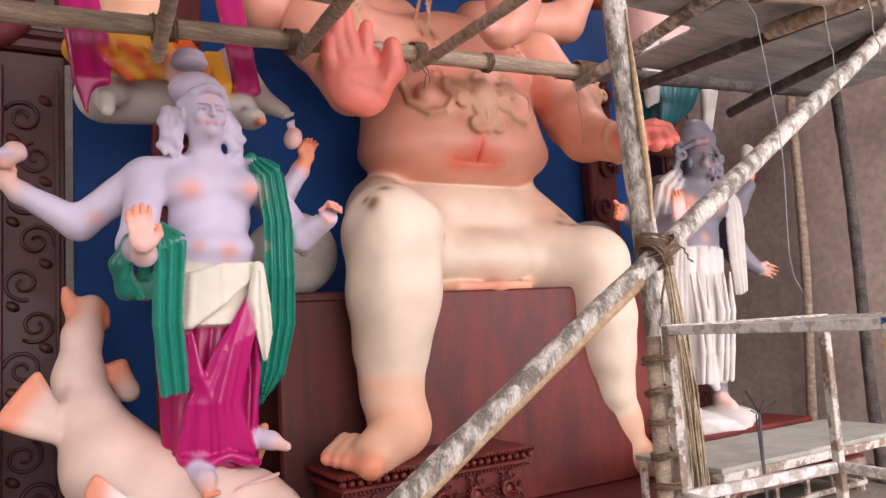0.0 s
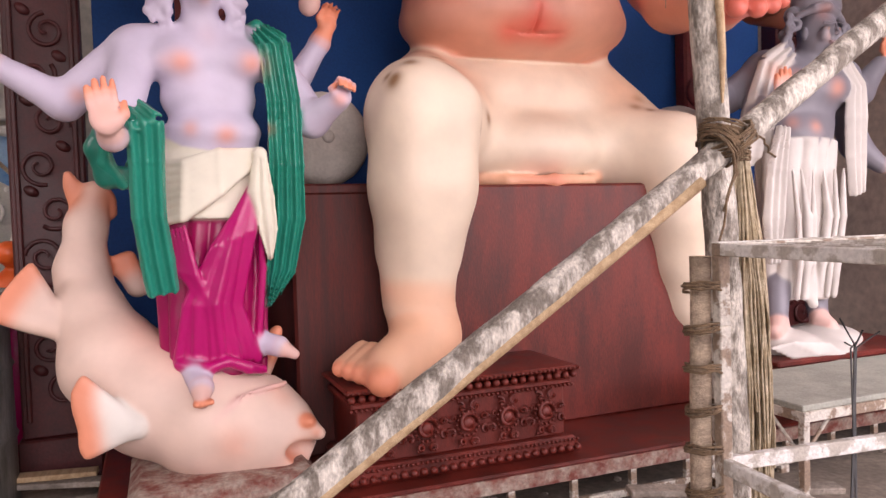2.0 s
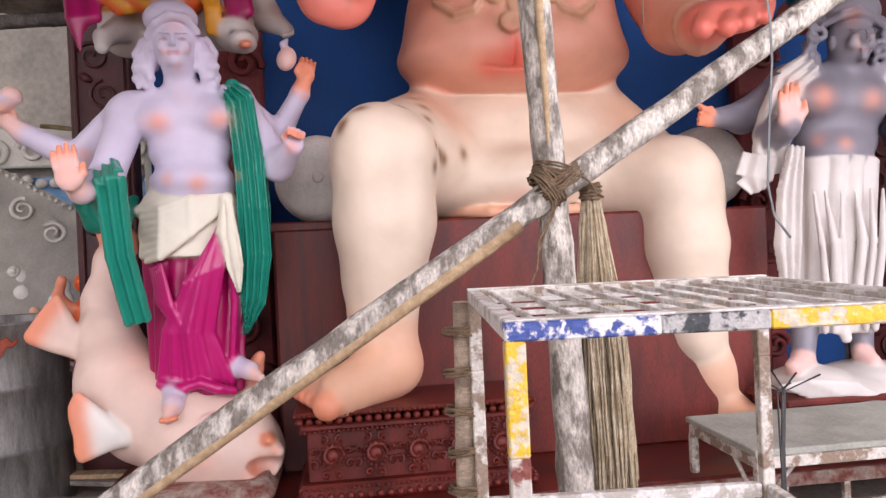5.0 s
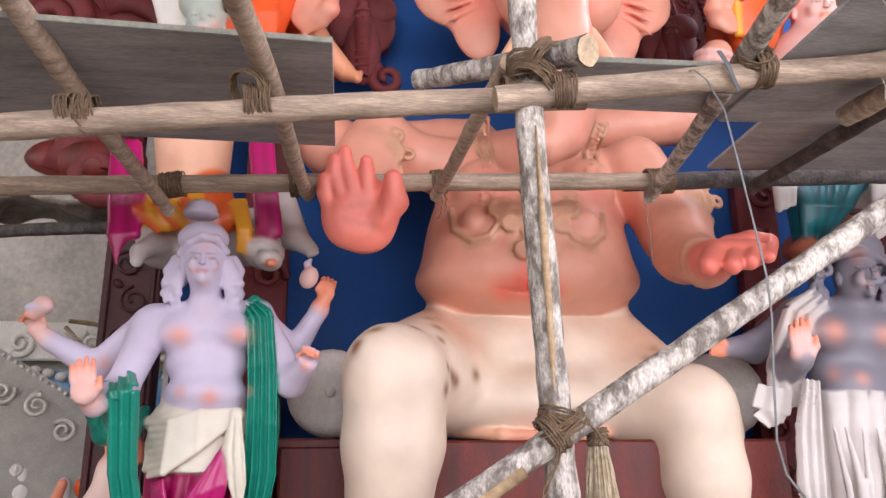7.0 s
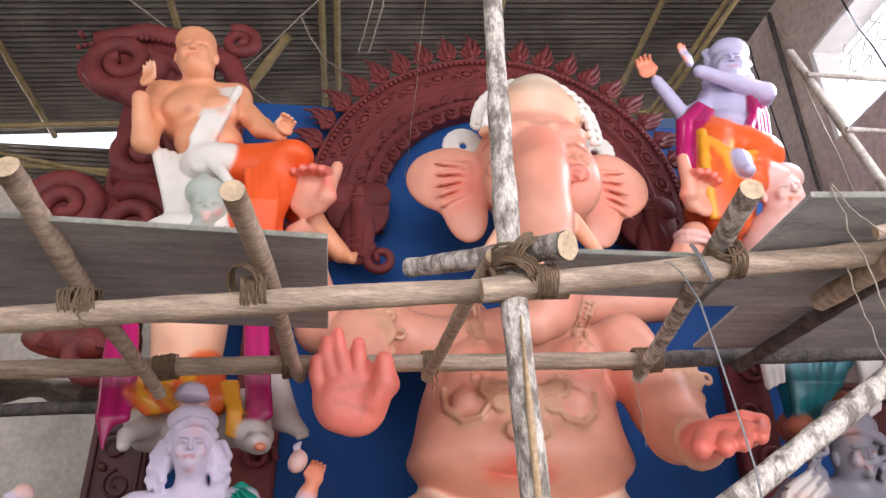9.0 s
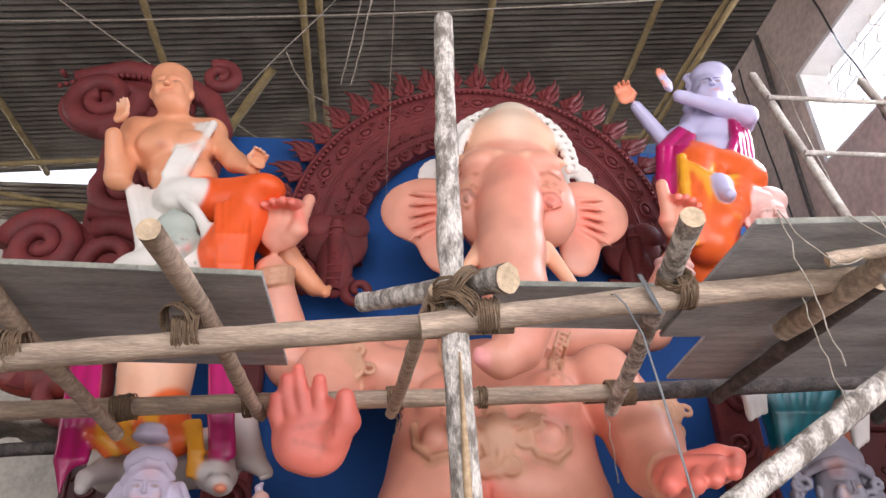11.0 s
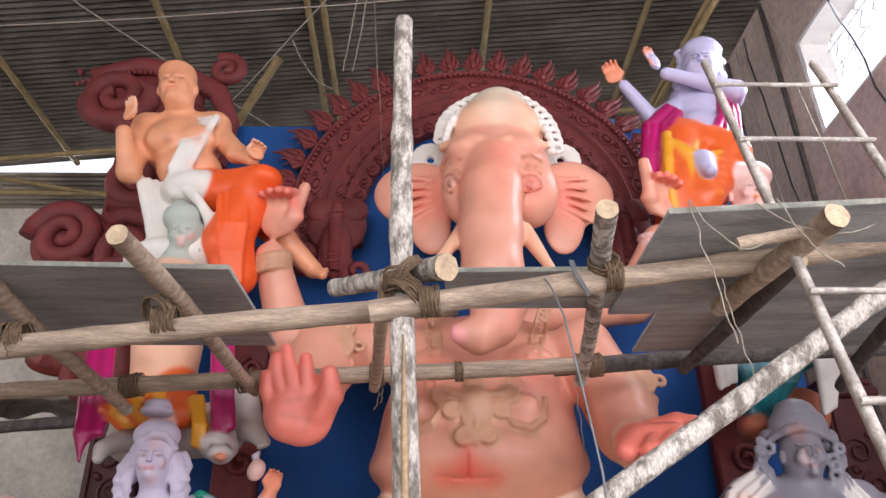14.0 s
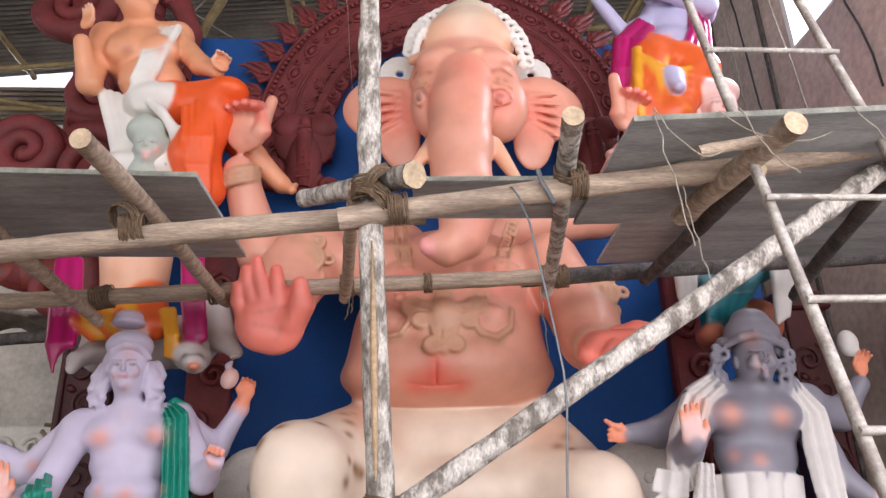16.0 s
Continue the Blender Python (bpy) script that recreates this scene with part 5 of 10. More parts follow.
lady.tube([(-1.484, 4.02, 1.585), (-1.381, 3.93, 1.599), (-1.225, 3.91, 1.682), (-1.059, 3.95, 1.76)], [0.015, 0.021, 0.018, 0.009], 'ivory', 0.012)
lady.tube([(-1.482, 4.02, 1.547), (-1.383, 3.93, 1.564), (-1.224, 3.91, 1.656), (-1.059, 3.95, 1.751)], [0.015, 0.021, 0.018, 0.009], 'ivory', 0.012)
lady.tube([(-1.48, 4.02, 1.51), (-1.385, 3.93, 1.53), (-1.224, 3.91, 1.63), (-1.059, 3.95, 1.742)], [0.015, 0.021, 0.018, 0.009], 'ivory', 0.012)
lady.tube([(-1.478, 4.02, 1.472), (-1.387, 3.93, 1.496), (-1.224, 3.91, 1.604), (-1.059, 3.95, 1.732)], [0.015, 0.021, 0.018, 0.009], 'ivory', 0.012)
lady.ball((-1.046, 3.92, 1.772), (0.033, 0.035, 0.036), 'ivory', 0.01)
lady.band([(-1.04, 3.9, 1.759), (-1.035, 3.91, 1.577), (-1.02, 3.93, 1.431), (-1.012, 3.96, 1.3)], [0.024, 0.045, 0.043, 0.015], 0.013, 'ivory', 2, 0.008, 0.006, (0, -1, 0))
lady.band([(-1.064, 3.91, 1.754), (-1.081, 3.91, 1.608), (-1.059, 3.92, 1.505)], [0.015, 0.027, 0.018], 0.012, 'ivory', 1, 0.006, 0.006, (0, -1, 0))
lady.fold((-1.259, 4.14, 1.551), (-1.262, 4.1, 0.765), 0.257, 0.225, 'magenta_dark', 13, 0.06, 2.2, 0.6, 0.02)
lady.tube([(-1.124, 3.93, 1.579), (-1.265, 3.925, 1.349), (-1.385, 3.97, 1.102), (-1.433, 4.01, 0.835)], [0.009, 0.022, 0.025, 0.022], 'magenta', 0.006)
lady.tube([(-1.118, 3.93, 1.591), (-1.25, 3.92, 1.358), (-1.361, 3.958, 1.103), (-1.394, 3.996, 0.824)], [0.009, 0.015, 0.018, 0.016], 'magenta', 0.006)
lady.tube([(-1.112, 3.93, 1.602), (-1.235, 3.915, 1.366), (-1.336, 3.946, 1.104), (-1.356, 3.982, 0.817)], [0.009, 0.025, 0.029, 0.025], 'magenta', 0.006)
lady.tube([(-1.106, 3.93, 1.614), (-1.22, 3.91, 1.375), (-1.312, 3.934, 1.105), (-1.319, 3.968, 0.817)], [0.009, 0.015, 0.018, 0.016], 'magenta', 0.006)
lady.tube([(-1.099, 3.93, 1.626), (-1.204, 3.905, 1.383), (-1.287, 3.922, 1.105), (-1.281, 3.954, 0.825)], [0.009, 0.018, 0.021, 0.019], 'magenta', 0.006)
lady.tube([(-1.093, 3.93, 1.637), (-1.187, 3.9, 1.392), (-1.263, 3.91, 1.106), (-1.244, 3.94, 0.839)], [0.009, 0.021, 0.024, 0.021], 'magenta', 0.006)
lady.tube([(-1.087, 3.93, 1.649), (-1.173, 3.905, 1.4), (-1.244, 3.922, 1.104), (-1.212, 3.954, 0.848)], [0.009, 0.015, 0.017, 0.015], 'magenta', 0.006)
lady.tube([(-1.081, 3.93, 1.661), (-1.157, 3.91, 1.408), (-1.224, 3.934, 1.102), (-1.18, 3.968, 0.854)], [0.009, 0.024, 0.028, 0.025], 'magenta', 0.006)
lady.tube([(-1.074, 3.93, 1.672), (-1.14, 3.915, 1.416), (-1.205, 3.946, 1.1), (-1.148, 3.982, 0.853)], [0.009, 0.015, 0.018, 0.015], 'magenta', 0.006)
lady.tube([(-1.068, 3.93, 1.684), (-1.12, 3.92, 1.424), (-1.185, 3.958, 1.098), (-1.115, 3.996, 0.844)], [0.009, 0.018, 0.022, 0.019], 'magenta', 0.006)
lady.tube([(-1.062, 3.93, 1.696), (-1.094, 3.925, 1.432), (-1.166, 3.97, 1.096), (-1.082, 4.01, 0.829)], [0.009, 0.022, 0.025, 0.022], 'magenta', 0.006)
lady.tube([(-1.46, 4.02, 1.436), (-1.411, 3.97, 1.262), (-1.301, 3.92, 1.086)], [0.009, 0.018, 0.009], 'magenta', 0.006)
lady.tube([(-1.445, 4.0, 1.44), (-1.397, 3.96, 1.258), (-1.294, 3.92, 1.081)], [0.009, 0.018, 0.009], 'magenta', 0.006)
lady.tube([(-1.429, 3.98, 1.444), (-1.383, 3.95, 1.254), (-1.287, 3.92, 1.077)], [0.009, 0.018, 0.009], 'magenta', 0.006)
lady.tube([(-1.414, 3.96, 1.448), (-1.369, 3.94, 1.25), (-1.28, 3.92, 1.072)], [0.009, 0.018, 0.009], 'magenta', 0.006)
lady.tube([(-1.399, 3.94, 1.452), (-1.356, 3.93, 1.246), (-1.274, 3.92, 1.067)], [0.009, 0.018, 0.009], 'magenta', 0.006)
lady.tube([(-1.384, 3.92, 1.456), (-1.342, 3.92, 1.242), (-1.267, 3.92, 1.062)], [0.009, 0.018, 0.009], 'magenta', 0.006)
lady.tube([(-1.058, 3.95, 1.548), (-1.042, 4.0, 1.25), (-1.078, 4.02, 0.867)], [0.009, 0.018, 0.015], 'magenta', 0.006)
lady.tube([(-1.058, 3.97, 1.538), (-1.042, 4.02, 1.249), (-1.075, 4.035, 0.873)], [0.009, 0.018, 0.016], 'magenta', 0.006)
lady.tube([(-1.057, 3.99, 1.527), (-1.042, 4.04, 1.247), (-1.071, 4.05, 0.879)], [0.009, 0.019, 0.015], 'magenta', 0.006)
lady.tube([(-1.057, 4.01, 1.517), (-1.042, 4.06, 1.246), (-1.068, 4.065, 0.885)], [0.009, 0.019, 0.016], 'magenta', 0.006)
lady.tube([(-1.056, 4.03, 1.506), (-1.042, 4.08, 1.244), (-1.065, 4.08, 0.892)], [0.009, 0.019, 0.016], 'magenta', 0.006)
lady.tube([(-1.425, 3.98, 0.841), (-1.318, 3.92, 0.82), (-1.22, 3.92, 0.845), (-1.131, 3.93, 0.806), (-1.064, 3.97, 0.784)], [0.025, 0.027, 0.024, 0.027, 0.024], 'magenta', 0.01)
lady.limb((-1.356, 4.0, 0.809), (-1.344, 3.86, 0.753), 0.068, 0.051, 'lilac', 0.03)
lady.limb((-1.344, 3.86, 0.753), (-1.351, 3.78, 0.709), 0.048, 0.032, 'pinkish', 0.02)
lady.ball((-1.375, 3.76, 0.704), (0.014, 0.03, 0.014), 'orange', 0.008)
lady.ball((-1.354, 3.76, 0.705), (0.014, 0.03, 0.014), 'orange', 0.008)
lady.ball((-1.333, 3.76, 0.707), (0.014, 0.03, 0.014), 'orange', 0.008)
lady.ball((-1.312, 3.76, 0.709), (0.014, 0.03, 0.014), 'orange', 0.008)
lady.limb((-1.073, 4.06, 0.904), (-0.982, 4.0, 0.879), 0.057, 0.047, 'lilac', 0.03)
lady.limb((-0.982, 4.0, 0.879), (-0.922, 3.94, 0.847), 0.043, 0.024, 'pinkish', 0.02)
lady.limb((-1.592, 4.14, 2.245), (-1.858, 4.22, 2.037), 0.093, 0.082, 'lilac', 0.05)
lady.limb((-1.858, 4.22, 2.037), (-2.114, 4.2, 2.18), 0.082, 0.052, 'lilac', 0.04)
lady.limb((-2.114, 4.2, 2.18), (-2.173, 4.18, 2.231), 0.052, 0.042, 'pinkish', 0.03)
lady.hand((-2.185, 4.18, 2.253), (-0.35, -0.2, 0.9), (0.8, -0.3, 0.4), 0.105, 'pinkish', tip='orange', curl=0.7, spread=0.03)
lady.ball((-2.157, 4.12, 2.345), (0.07, 0.05, 0.032), 'lilac', 0.02)
lady.limb((-2.179, 4.12, 2.305), (-2.134, 4.12, 2.36), 0.032, 0.054, 'pinkish', 0.02)
lady.limb((-1.557, 4.08, 2.223), (-1.633, 3.92, 1.891), 0.095, 0.082, 'lilac', 0.05)
lady.limb((-1.633, 3.92, 1.891), (-1.641, 3.6, 1.806), 0.082, 0.05, 'lilac', 0.04)
lady.limb((-1.641, 3.6, 1.806), (-1.659, 3.52, 1.843), 0.05, 0.038, 'pinkish', 0.03)
lady.hand((-1.66, 3.5, 1.867), (-0.1, 0, 1), (1, 0.1, 0.15), 0.118, 'pinkish', tip='orange', curl=0.06, spread=0.025)
lady.limb((-0.984, 4.16, 2.274), (-0.812, 4.34, 2.15), 0.087, 0.074, 'lilac', 0.04)
lady.limb((-0.812, 4.34, 2.15), (-0.67, 4.28, 2.381), 0.074, 0.05, 'lilac', 0.03)
lady.limb((-0.67, 4.28, 2.381), (-0.635, 4.25, 2.461), 0.05, 0.039, 'orange', 0.03)
lady.hand((-0.628, 4.25, 2.481), (0.1, -0.1, 1), (-0.9, -0.2, 0.2), 0.1, 'orange', curl=0.6, spread=0.03)
lady.ball((-0.732, 4.2, 2.556), (0.052, 0.05, 0.065), 'pinkish', 0.01, turn=(0, 25, 0))
lady.limb((-0.744, 4.2, 2.635), (-0.722, 4.2, 2.668), 0.023, 0.006, 'lilac', 0.02)
lady.limb((-0.948, 4.08, 2.222), (-0.786, 3.98, 1.942), 0.092, 0.077, 'lilac', 0.04)
lady.limb((-0.786, 3.98, 1.942), (-0.696, 3.82, 2.014), 0.077, 0.05, 'lilac', 0.04)
lady.hand((-0.686, 3.8, 2.041), (0.15, -0.4, 0.8), (-0.9, -0.2, 0.3), 0.1, 'lilac', tip='orange', curl=0.9, spread=0.02)
lady.spray((-1.654, 3.46, 1.89), 0.07, 'orange', 0.4)
lady.spray((-0.704, 3.74, 2.011), 0.05, 'orange', 0.6)
lady.spray((-1.788, 4.1, 2.041), 0.05, 'orange', 0.5)
lady.spray((-2.181, 4.1, 2.264), 0.06, 'orange', 0.5)
lady.band([(-1.016, 4.0, 2.351), (-0.955, 3.95, 2.274), (-0.928, 3.93, 2.023), (-0.92, 3.96, 1.725), (-0.919, 4.0, 1.486), (-0.949, 4.05, 1.244), (-1.003, 4.1, 1.072)], [0.043, 0.074, 0.076, 0.08, 0.084, 0.069, 0.019], 0.016, 'green', 4, 0.018, 0.008, (-0.15, -1, 0))
lady.band([(-0.953, 4.02, 2.312), (-0.901, 4.02, 2.033), (-0.889, 4.05, 1.728), (-0.886, 4.08, 1.453)], [0.044, 0.05, 0.05, 0.031], 0.014, 'green_dark', 2, 0.012, 0.008, (0, -1, 0))
lady.tube([(-1.053, 4.12, 2.381), (-1.016, 4.08, 2.392), (-0.96, 4.12, 2.362)], [0.029, 0.028, 0.032], 'green', 0.02)
lady.band([(-1.572, 3.74, 1.931), (-1.524, 3.62, 1.865), (-1.523, 3.66, 1.721), (-1.522, 3.72, 1.504), (-1.499, 3.78, 1.308), (-1.481, 3.82, 1.182)], [0.07, 0.076, 0.071, 0.069, 0.071, 0.068], 0.015, 'green', 3, 0.013, 0.008, (0, -1, 0))
lady.tube([(-1.667, 3.8, 1.898), (-1.71, 3.84, 1.788), (-1.678, 3.88, 1.675), (-1.585, 4.0, 1.676), (-1.562, 4.15, 1.803)], [0.035, 0.048, 0.051, 0.047, 0.029], 'green_dark', 0.02)
lady.tube([(-1.675, 3.78, 1.812), (-1.686, 3.82, 1.73), (-1.622, 3.88, 1.639)], [0.02, 0.024, 0.021], 'green', 0.01)
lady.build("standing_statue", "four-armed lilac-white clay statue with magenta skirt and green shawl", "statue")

fish = Clay(0.0105)
fish.tube([(-0.986, 4.0, 0.459), (-1.084, 4.05, 0.488), (-1.286, 4.1, 0.544), (-1.532, 4.2, 0.662), (-1.712, 4.3, 0.828), (-1.805, 4.42, 1.041), (-1.841, 4.52, 1.259), (-1.821, 4.6, 1.483), (-1.78, 4.64, 1.625)], [0.167, 0.238, 0.269, 0.264, 0.233, 0.16, 0.118, 0.091, 0.081], "fish", 0.06)
fish.limb((-0.936, 3.95, 0.534), (-0.838, 3.85, 0.486), 0.091, 0.034, "fish", 0.04)
fish.limb((-0.958, 3.95, 0.387), (-0.996, 3.9, 0.326), 0.091, 0.058, "fish", 0.04)
fish.ball((-0.902, 3.86, 0.396), (0.105, 0.12, 0.058), "orange", 0.02, (0, 20, 0), cut=True)
fish.ring((-1.166, 3.845, 0.484), (-0.25, -1, 0.1), 0.028, 0.008, "fish", 0.006)
fish.ball((-1.165, 3.85, 0.483), (0.02, 0.025, 0.02), "bonewhite", 0.006)
fish.tube([(-0.966, 3.95, 0.713), (-1.17, 3.86, 0.703), (-1.288, 3.85, 0.605), (-1.319, 3.88, 0.46)], [0.011, 0.01, 0.01, 0.01], "pinkish", 0.01)
fish.ball((-0.885, 3.86, 0.549), (0.034, 0.05, 0.026), "orange", 0.03)
fish.limb((-1.618, 3.95, 0.6), (-1.812, 3.93, 0.823), 0.037, 0.019, "white", 0.03)
fish.spray((-1.811, 3.92, 0.825), 0.072, "orange", 0.8)
fish.limb((-1.618, 3.95, 0.6), (-1.827, 3.93, 0.797), 0.037, 0.019, "white", 0.03)
fish.spray((-1.826, 3.92, 0.799), 0.072, "orange", 0.8)
fish.limb((-1.618, 3.95, 0.6), (-1.843, 3.93, 0.77), 0.037, 0.019, "white", 0.03)
fish.spray((-1.842, 3.92, 0.772), 0.072, "orange", 0.8)
fish.limb((-1.618, 3.95, 0.6), (-1.842, 3.93, 0.742), 0.037, 0.019, "white", 0.03)
fish.spray((-1.841, 3.92, 0.744), 0.072, "orange", 0.8)
fish.limb((-1.618, 3.95, 0.6), (-1.842, 3.93, 0.714), 0.037, 0.019, "white", 0.03)
fish.spray((-1.841, 3.92, 0.716), 0.072, "orange", 0.8)
fish.limb((-1.618, 3.95, 0.6), (-1.836, 3.93, 0.686), 0.037, 0.019, "white", 0.03)
fish.spray((-1.835, 3.92, 0.688), 0.072, "orange", 0.8)
fish.limb((-1.618, 3.95, 0.6), (-1.829, 3.93, 0.658), 0.037, 0.019, "white", 0.03)
fish.spray((-1.828, 3.92, 0.66), 0.072, "orange", 0.8)
fish.limb((-1.618, 3.95, 0.6), (-1.824, 3.93, 0.63), 0.037, 0.019, "white", 0.03)
fish.spray((-1.823, 3.92, 0.633), 0.072, "orange", 0.8)
fish.limb((-1.618, 3.95, 0.6), (-1.82, 3.93, 0.602), 0.037, 0.019, "white", 0.03)
fish.spray((-1.818, 3.92, 0.605), 0.073, "orange", 0.8)
fish.limb((-1.618, 3.95, 0.6), (-1.822, 3.93, 0.574), 0.037, 0.019, "white", 0.03)
fish.spray((-1.821, 3.92, 0.577), 0.073, "orange", 0.8)
fish.limb((-1.618, 3.95, 0.6), (-1.824, 3.93, 0.546), 0.037, 0.019, "white", 0.03)
fish.spray((-1.823, 3.92, 0.549), 0.073, "orange", 0.8)
fish.limb((-1.618, 3.95, 0.6), (-1.815, 3.93, 0.524), 0.037, 0.019, "white", 0.03)
fish.spray((-1.814, 3.92, 0.526), 0.073, "orange", 0.8)
fish.limb((-1.618, 3.95, 0.6), (-1.807, 3.93, 0.501), 0.037, 0.019, "white", 0.03)
fish.spray((-1.806, 3.92, 0.504), 0.073, "orange", 0.8)
fish.limb((-1.914, 4.35, 0.99), (-2.037, 4.33, 1.295), 0.04, 0.021, "fish", 0.03)
fish.spray((-2.036, 4.32, 1.295), 0.078, "orange", 0.8)
fish.limb((-1.914, 4.35, 0.99), (-2.06, 4.33, 1.27), 0.04, 0.021, "fish", 0.03)
fish.spray((-2.059, 4.32, 1.27), 0.078, "orange", 0.8)
fish.limb((-1.914, 4.35, 0.99), (-2.083, 4.33, 1.245), 0.04, 0.021, "fish", 0.03)
fish.spray((-2.081, 4.32, 1.246), 0.078, "orange", 0.8)
fish.limb((-1.914, 4.35, 0.99), (-2.102, 4.33, 1.22), 0.04, 0.021, "fish", 0.03)
fish.spray((-2.101, 4.32, 1.221), 0.078, "orange", 0.8)
fish.limb((-1.914, 4.35, 0.99), (-2.122, 4.33, 1.196), 0.04, 0.021, "fish", 0.03)
fish.spray((-2.12, 4.32, 1.196), 0.078, "orange", 0.8)
fish.limb((-1.914, 4.35, 0.99), (-2.141, 4.33, 1.171), 0.04, 0.021, "fish", 0.03)
fish.spray((-2.139, 4.32, 1.172), 0.078, "orange", 0.8)
fish.limb((-1.914, 4.35, 0.99), (-2.16, 4.33, 1.146), 0.04, 0.021, "fish", 0.03)
fish.spray((-2.158, 4.32, 1.147), 0.078, "orange", 0.8)
fish.limb((-1.914, 4.35, 0.99), (-2.178, 4.33, 1.122), 0.04, 0.021, "fish", 0.03)
fish.spray((-2.176, 4.32, 1.123), 0.078, "orange", 0.8)
fish.limb((-1.914, 4.35, 0.99), (-2.196, 4.33, 1.097), 0.04, 0.021, "fish", 0.03)
fish.spray((-2.194, 4.32, 1.098), 0.077, "orange", 0.8)
fish.limb((-1.914, 4.35, 0.99), (-2.187, 4.33, 1.083), 0.04, 0.021, "fish", 0.03)
fish.spray((-2.185, 4.32, 1.084), 0.078, "orange", 0.8)
fish.limb((-1.914, 4.35, 0.99), (-2.177, 4.33, 1.069), 0.04, 0.021, "fish", 0.03)
fish.spray((-2.176, 4.32, 1.07), 0.078, "orange", 0.8)
fish.limb((-1.799, 4.66, 1.569), (-1.895, 4.64, 1.737), 0.043, 0.023, "fish", 0.03)
fish.spray((-1.894, 4.63, 1.736), 0.085, "orange", 0.8)
fish.limb((-1.799, 4.66, 1.569), (-1.895, 4.64, 1.704), 0.043, 0.023, "fish", 0.03)
fish.spray((-1.894, 4.63, 1.703), 0.085, "orange", 0.8)
fish.limb((-1.799, 4.66, 1.569), (-1.895, 4.64, 1.671), 0.043, 0.023, "fish", 0.03)
fish.spray((-1.894, 4.63, 1.671), 0.085, "orange", 0.8)
fish.limb((-1.799, 4.66, 1.569), (-1.886, 4.64, 1.643), 0.043, 0.023, "fish", 0.03)
fish.spray((-1.885, 4.63, 1.642), 0.086, "orange", 0.8)
fish.limb((-1.799, 4.66, 1.569), (-1.878, 4.64, 1.614), 0.043, 0.023, "fish", 0.03)
fish.spray((-1.877, 4.63, 1.614), 0.086, "orange", 0.8)
fish.limb((-1.799, 4.66, 1.569), (-1.87, 4.64, 1.578), 0.043, 0.023, "fish", 0.03)
fish.spray((-1.869, 4.63, 1.578), 0.086, "orange", 0.8)
fish.limb((-1.799, 4.66, 1.569), (-1.862, 4.64, 1.542), 0.043, 0.023, "fish", 0.03)
fish.spray((-1.862, 4.63, 1.542), 0.086, "orange", 0.8)
fish.limb((-1.788, 4.66, 1.54), (-1.719, 4.64, 1.623), 0.044, 0.023, "fish", 0.03)
fish.spray((-1.718, 4.63, 1.623), 0.087, "orange", 0.8)
fish.limb((-1.788, 4.66, 1.54), (-1.715, 4.64, 1.609), 0.044, 0.023, "fish", 0.03)
fish.spray((-1.714, 4.63, 1.608), 0.087, "orange", 0.8)
fish.limb((-1.788, 4.66, 1.54), (-1.71, 4.64, 1.594), 0.044, 0.023, "fish", 0.03)
fish.spray((-1.71, 4.63, 1.594), 0.087, "orange", 0.8)
fish.limb((-1.788, 4.66, 1.54), (-1.707, 4.64, 1.565), 0.044, 0.023, "fish", 0.03)
fish.spray((-1.706, 4.63, 1.565), 0.087, "orange", 0.8)
fish.limb((-1.788, 4.66, 1.54), (-1.704, 4.64, 1.536), 0.044, 0.023, "fish", 0.03)
fish.spray((-1.703, 4.63, 1.536), 0.087, "orange", 0.8)
fish.limb((-1.595, 4.6, 1.165), (-1.721, 4.58, 1.277), 0.044, 0.023, "fish", 0.03)
fish.spray((-1.721, 4.57, 1.277), 0.086, "orange", 0.8)
fish.limb((-1.595, 4.6, 1.165), (-1.703, 4.58, 1.287), 0.044, 0.023, "fish", 0.03)
fish.spray((-1.703, 4.57, 1.288), 0.086, "orange", 0.8)
fish.limb((-1.595, 4.6, 1.165), (-1.685, 4.58, 1.298), 0.044, 0.023, "fish", 0.03)
fish.spray((-1.685, 4.57, 1.298), 0.086, "orange", 0.8)
fish.limb((-1.595, 4.6, 1.165), (-1.666, 4.58, 1.302), 0.044, 0.023, "fish", 0.03)
fish.spray((-1.666, 4.57, 1.303), 0.087, "orange", 0.8)
fish.limb((-1.595, 4.6, 1.165), (-1.647, 4.58, 1.307), 0.044, 0.023, "fish", 0.03)
fish.spray((-1.646, 4.57, 1.307), 0.087, "orange", 0.8)
fish.limb((-1.595, 4.6, 1.165), (-1.633, 4.58, 1.311), 0.044, 0.023, "fish", 0.03)
fish.spray((-1.633, 4.57, 1.311), 0.087, "orange", 0.8)
fish.limb((-1.595, 4.6, 1.165), (-1.619, 4.58, 1.314), 0.044, 0.023, "fish", 0.03)
fish.spray((-1.619, 4.57, 1.315), 0.087, "orange", 0.8)
fish.limb((-1.043, 4.25, 0.736), (-0.95, 4.23, 0.925), 0.043, 0.023, "fish", 0.03)
fish.spray((-0.952, 4.22, 0.927), 0.085, "orange", 0.8)
fish.limb((-1.043, 4.25, 0.736), (-0.966, 4.23, 0.908), 0.043, 0.023, "fish", 0.03)
fish.spray((-0.967, 4.22, 0.909), 0.085, "orange", 0.8)
fish.limb((-1.043, 4.25, 0.736), (-0.981, 4.23, 0.891), 0.043, 0.023, "fish", 0.03)
fish.spray((-0.982, 4.22, 0.892), 0.085, "orange", 0.8)
fish.limb((-1.043, 4.25, 0.736), (-0.975, 4.23, 0.869), 0.043, 0.023, "fish", 0.03)
fish.spray((-0.976, 4.22, 0.87), 0.085, "orange", 0.8)
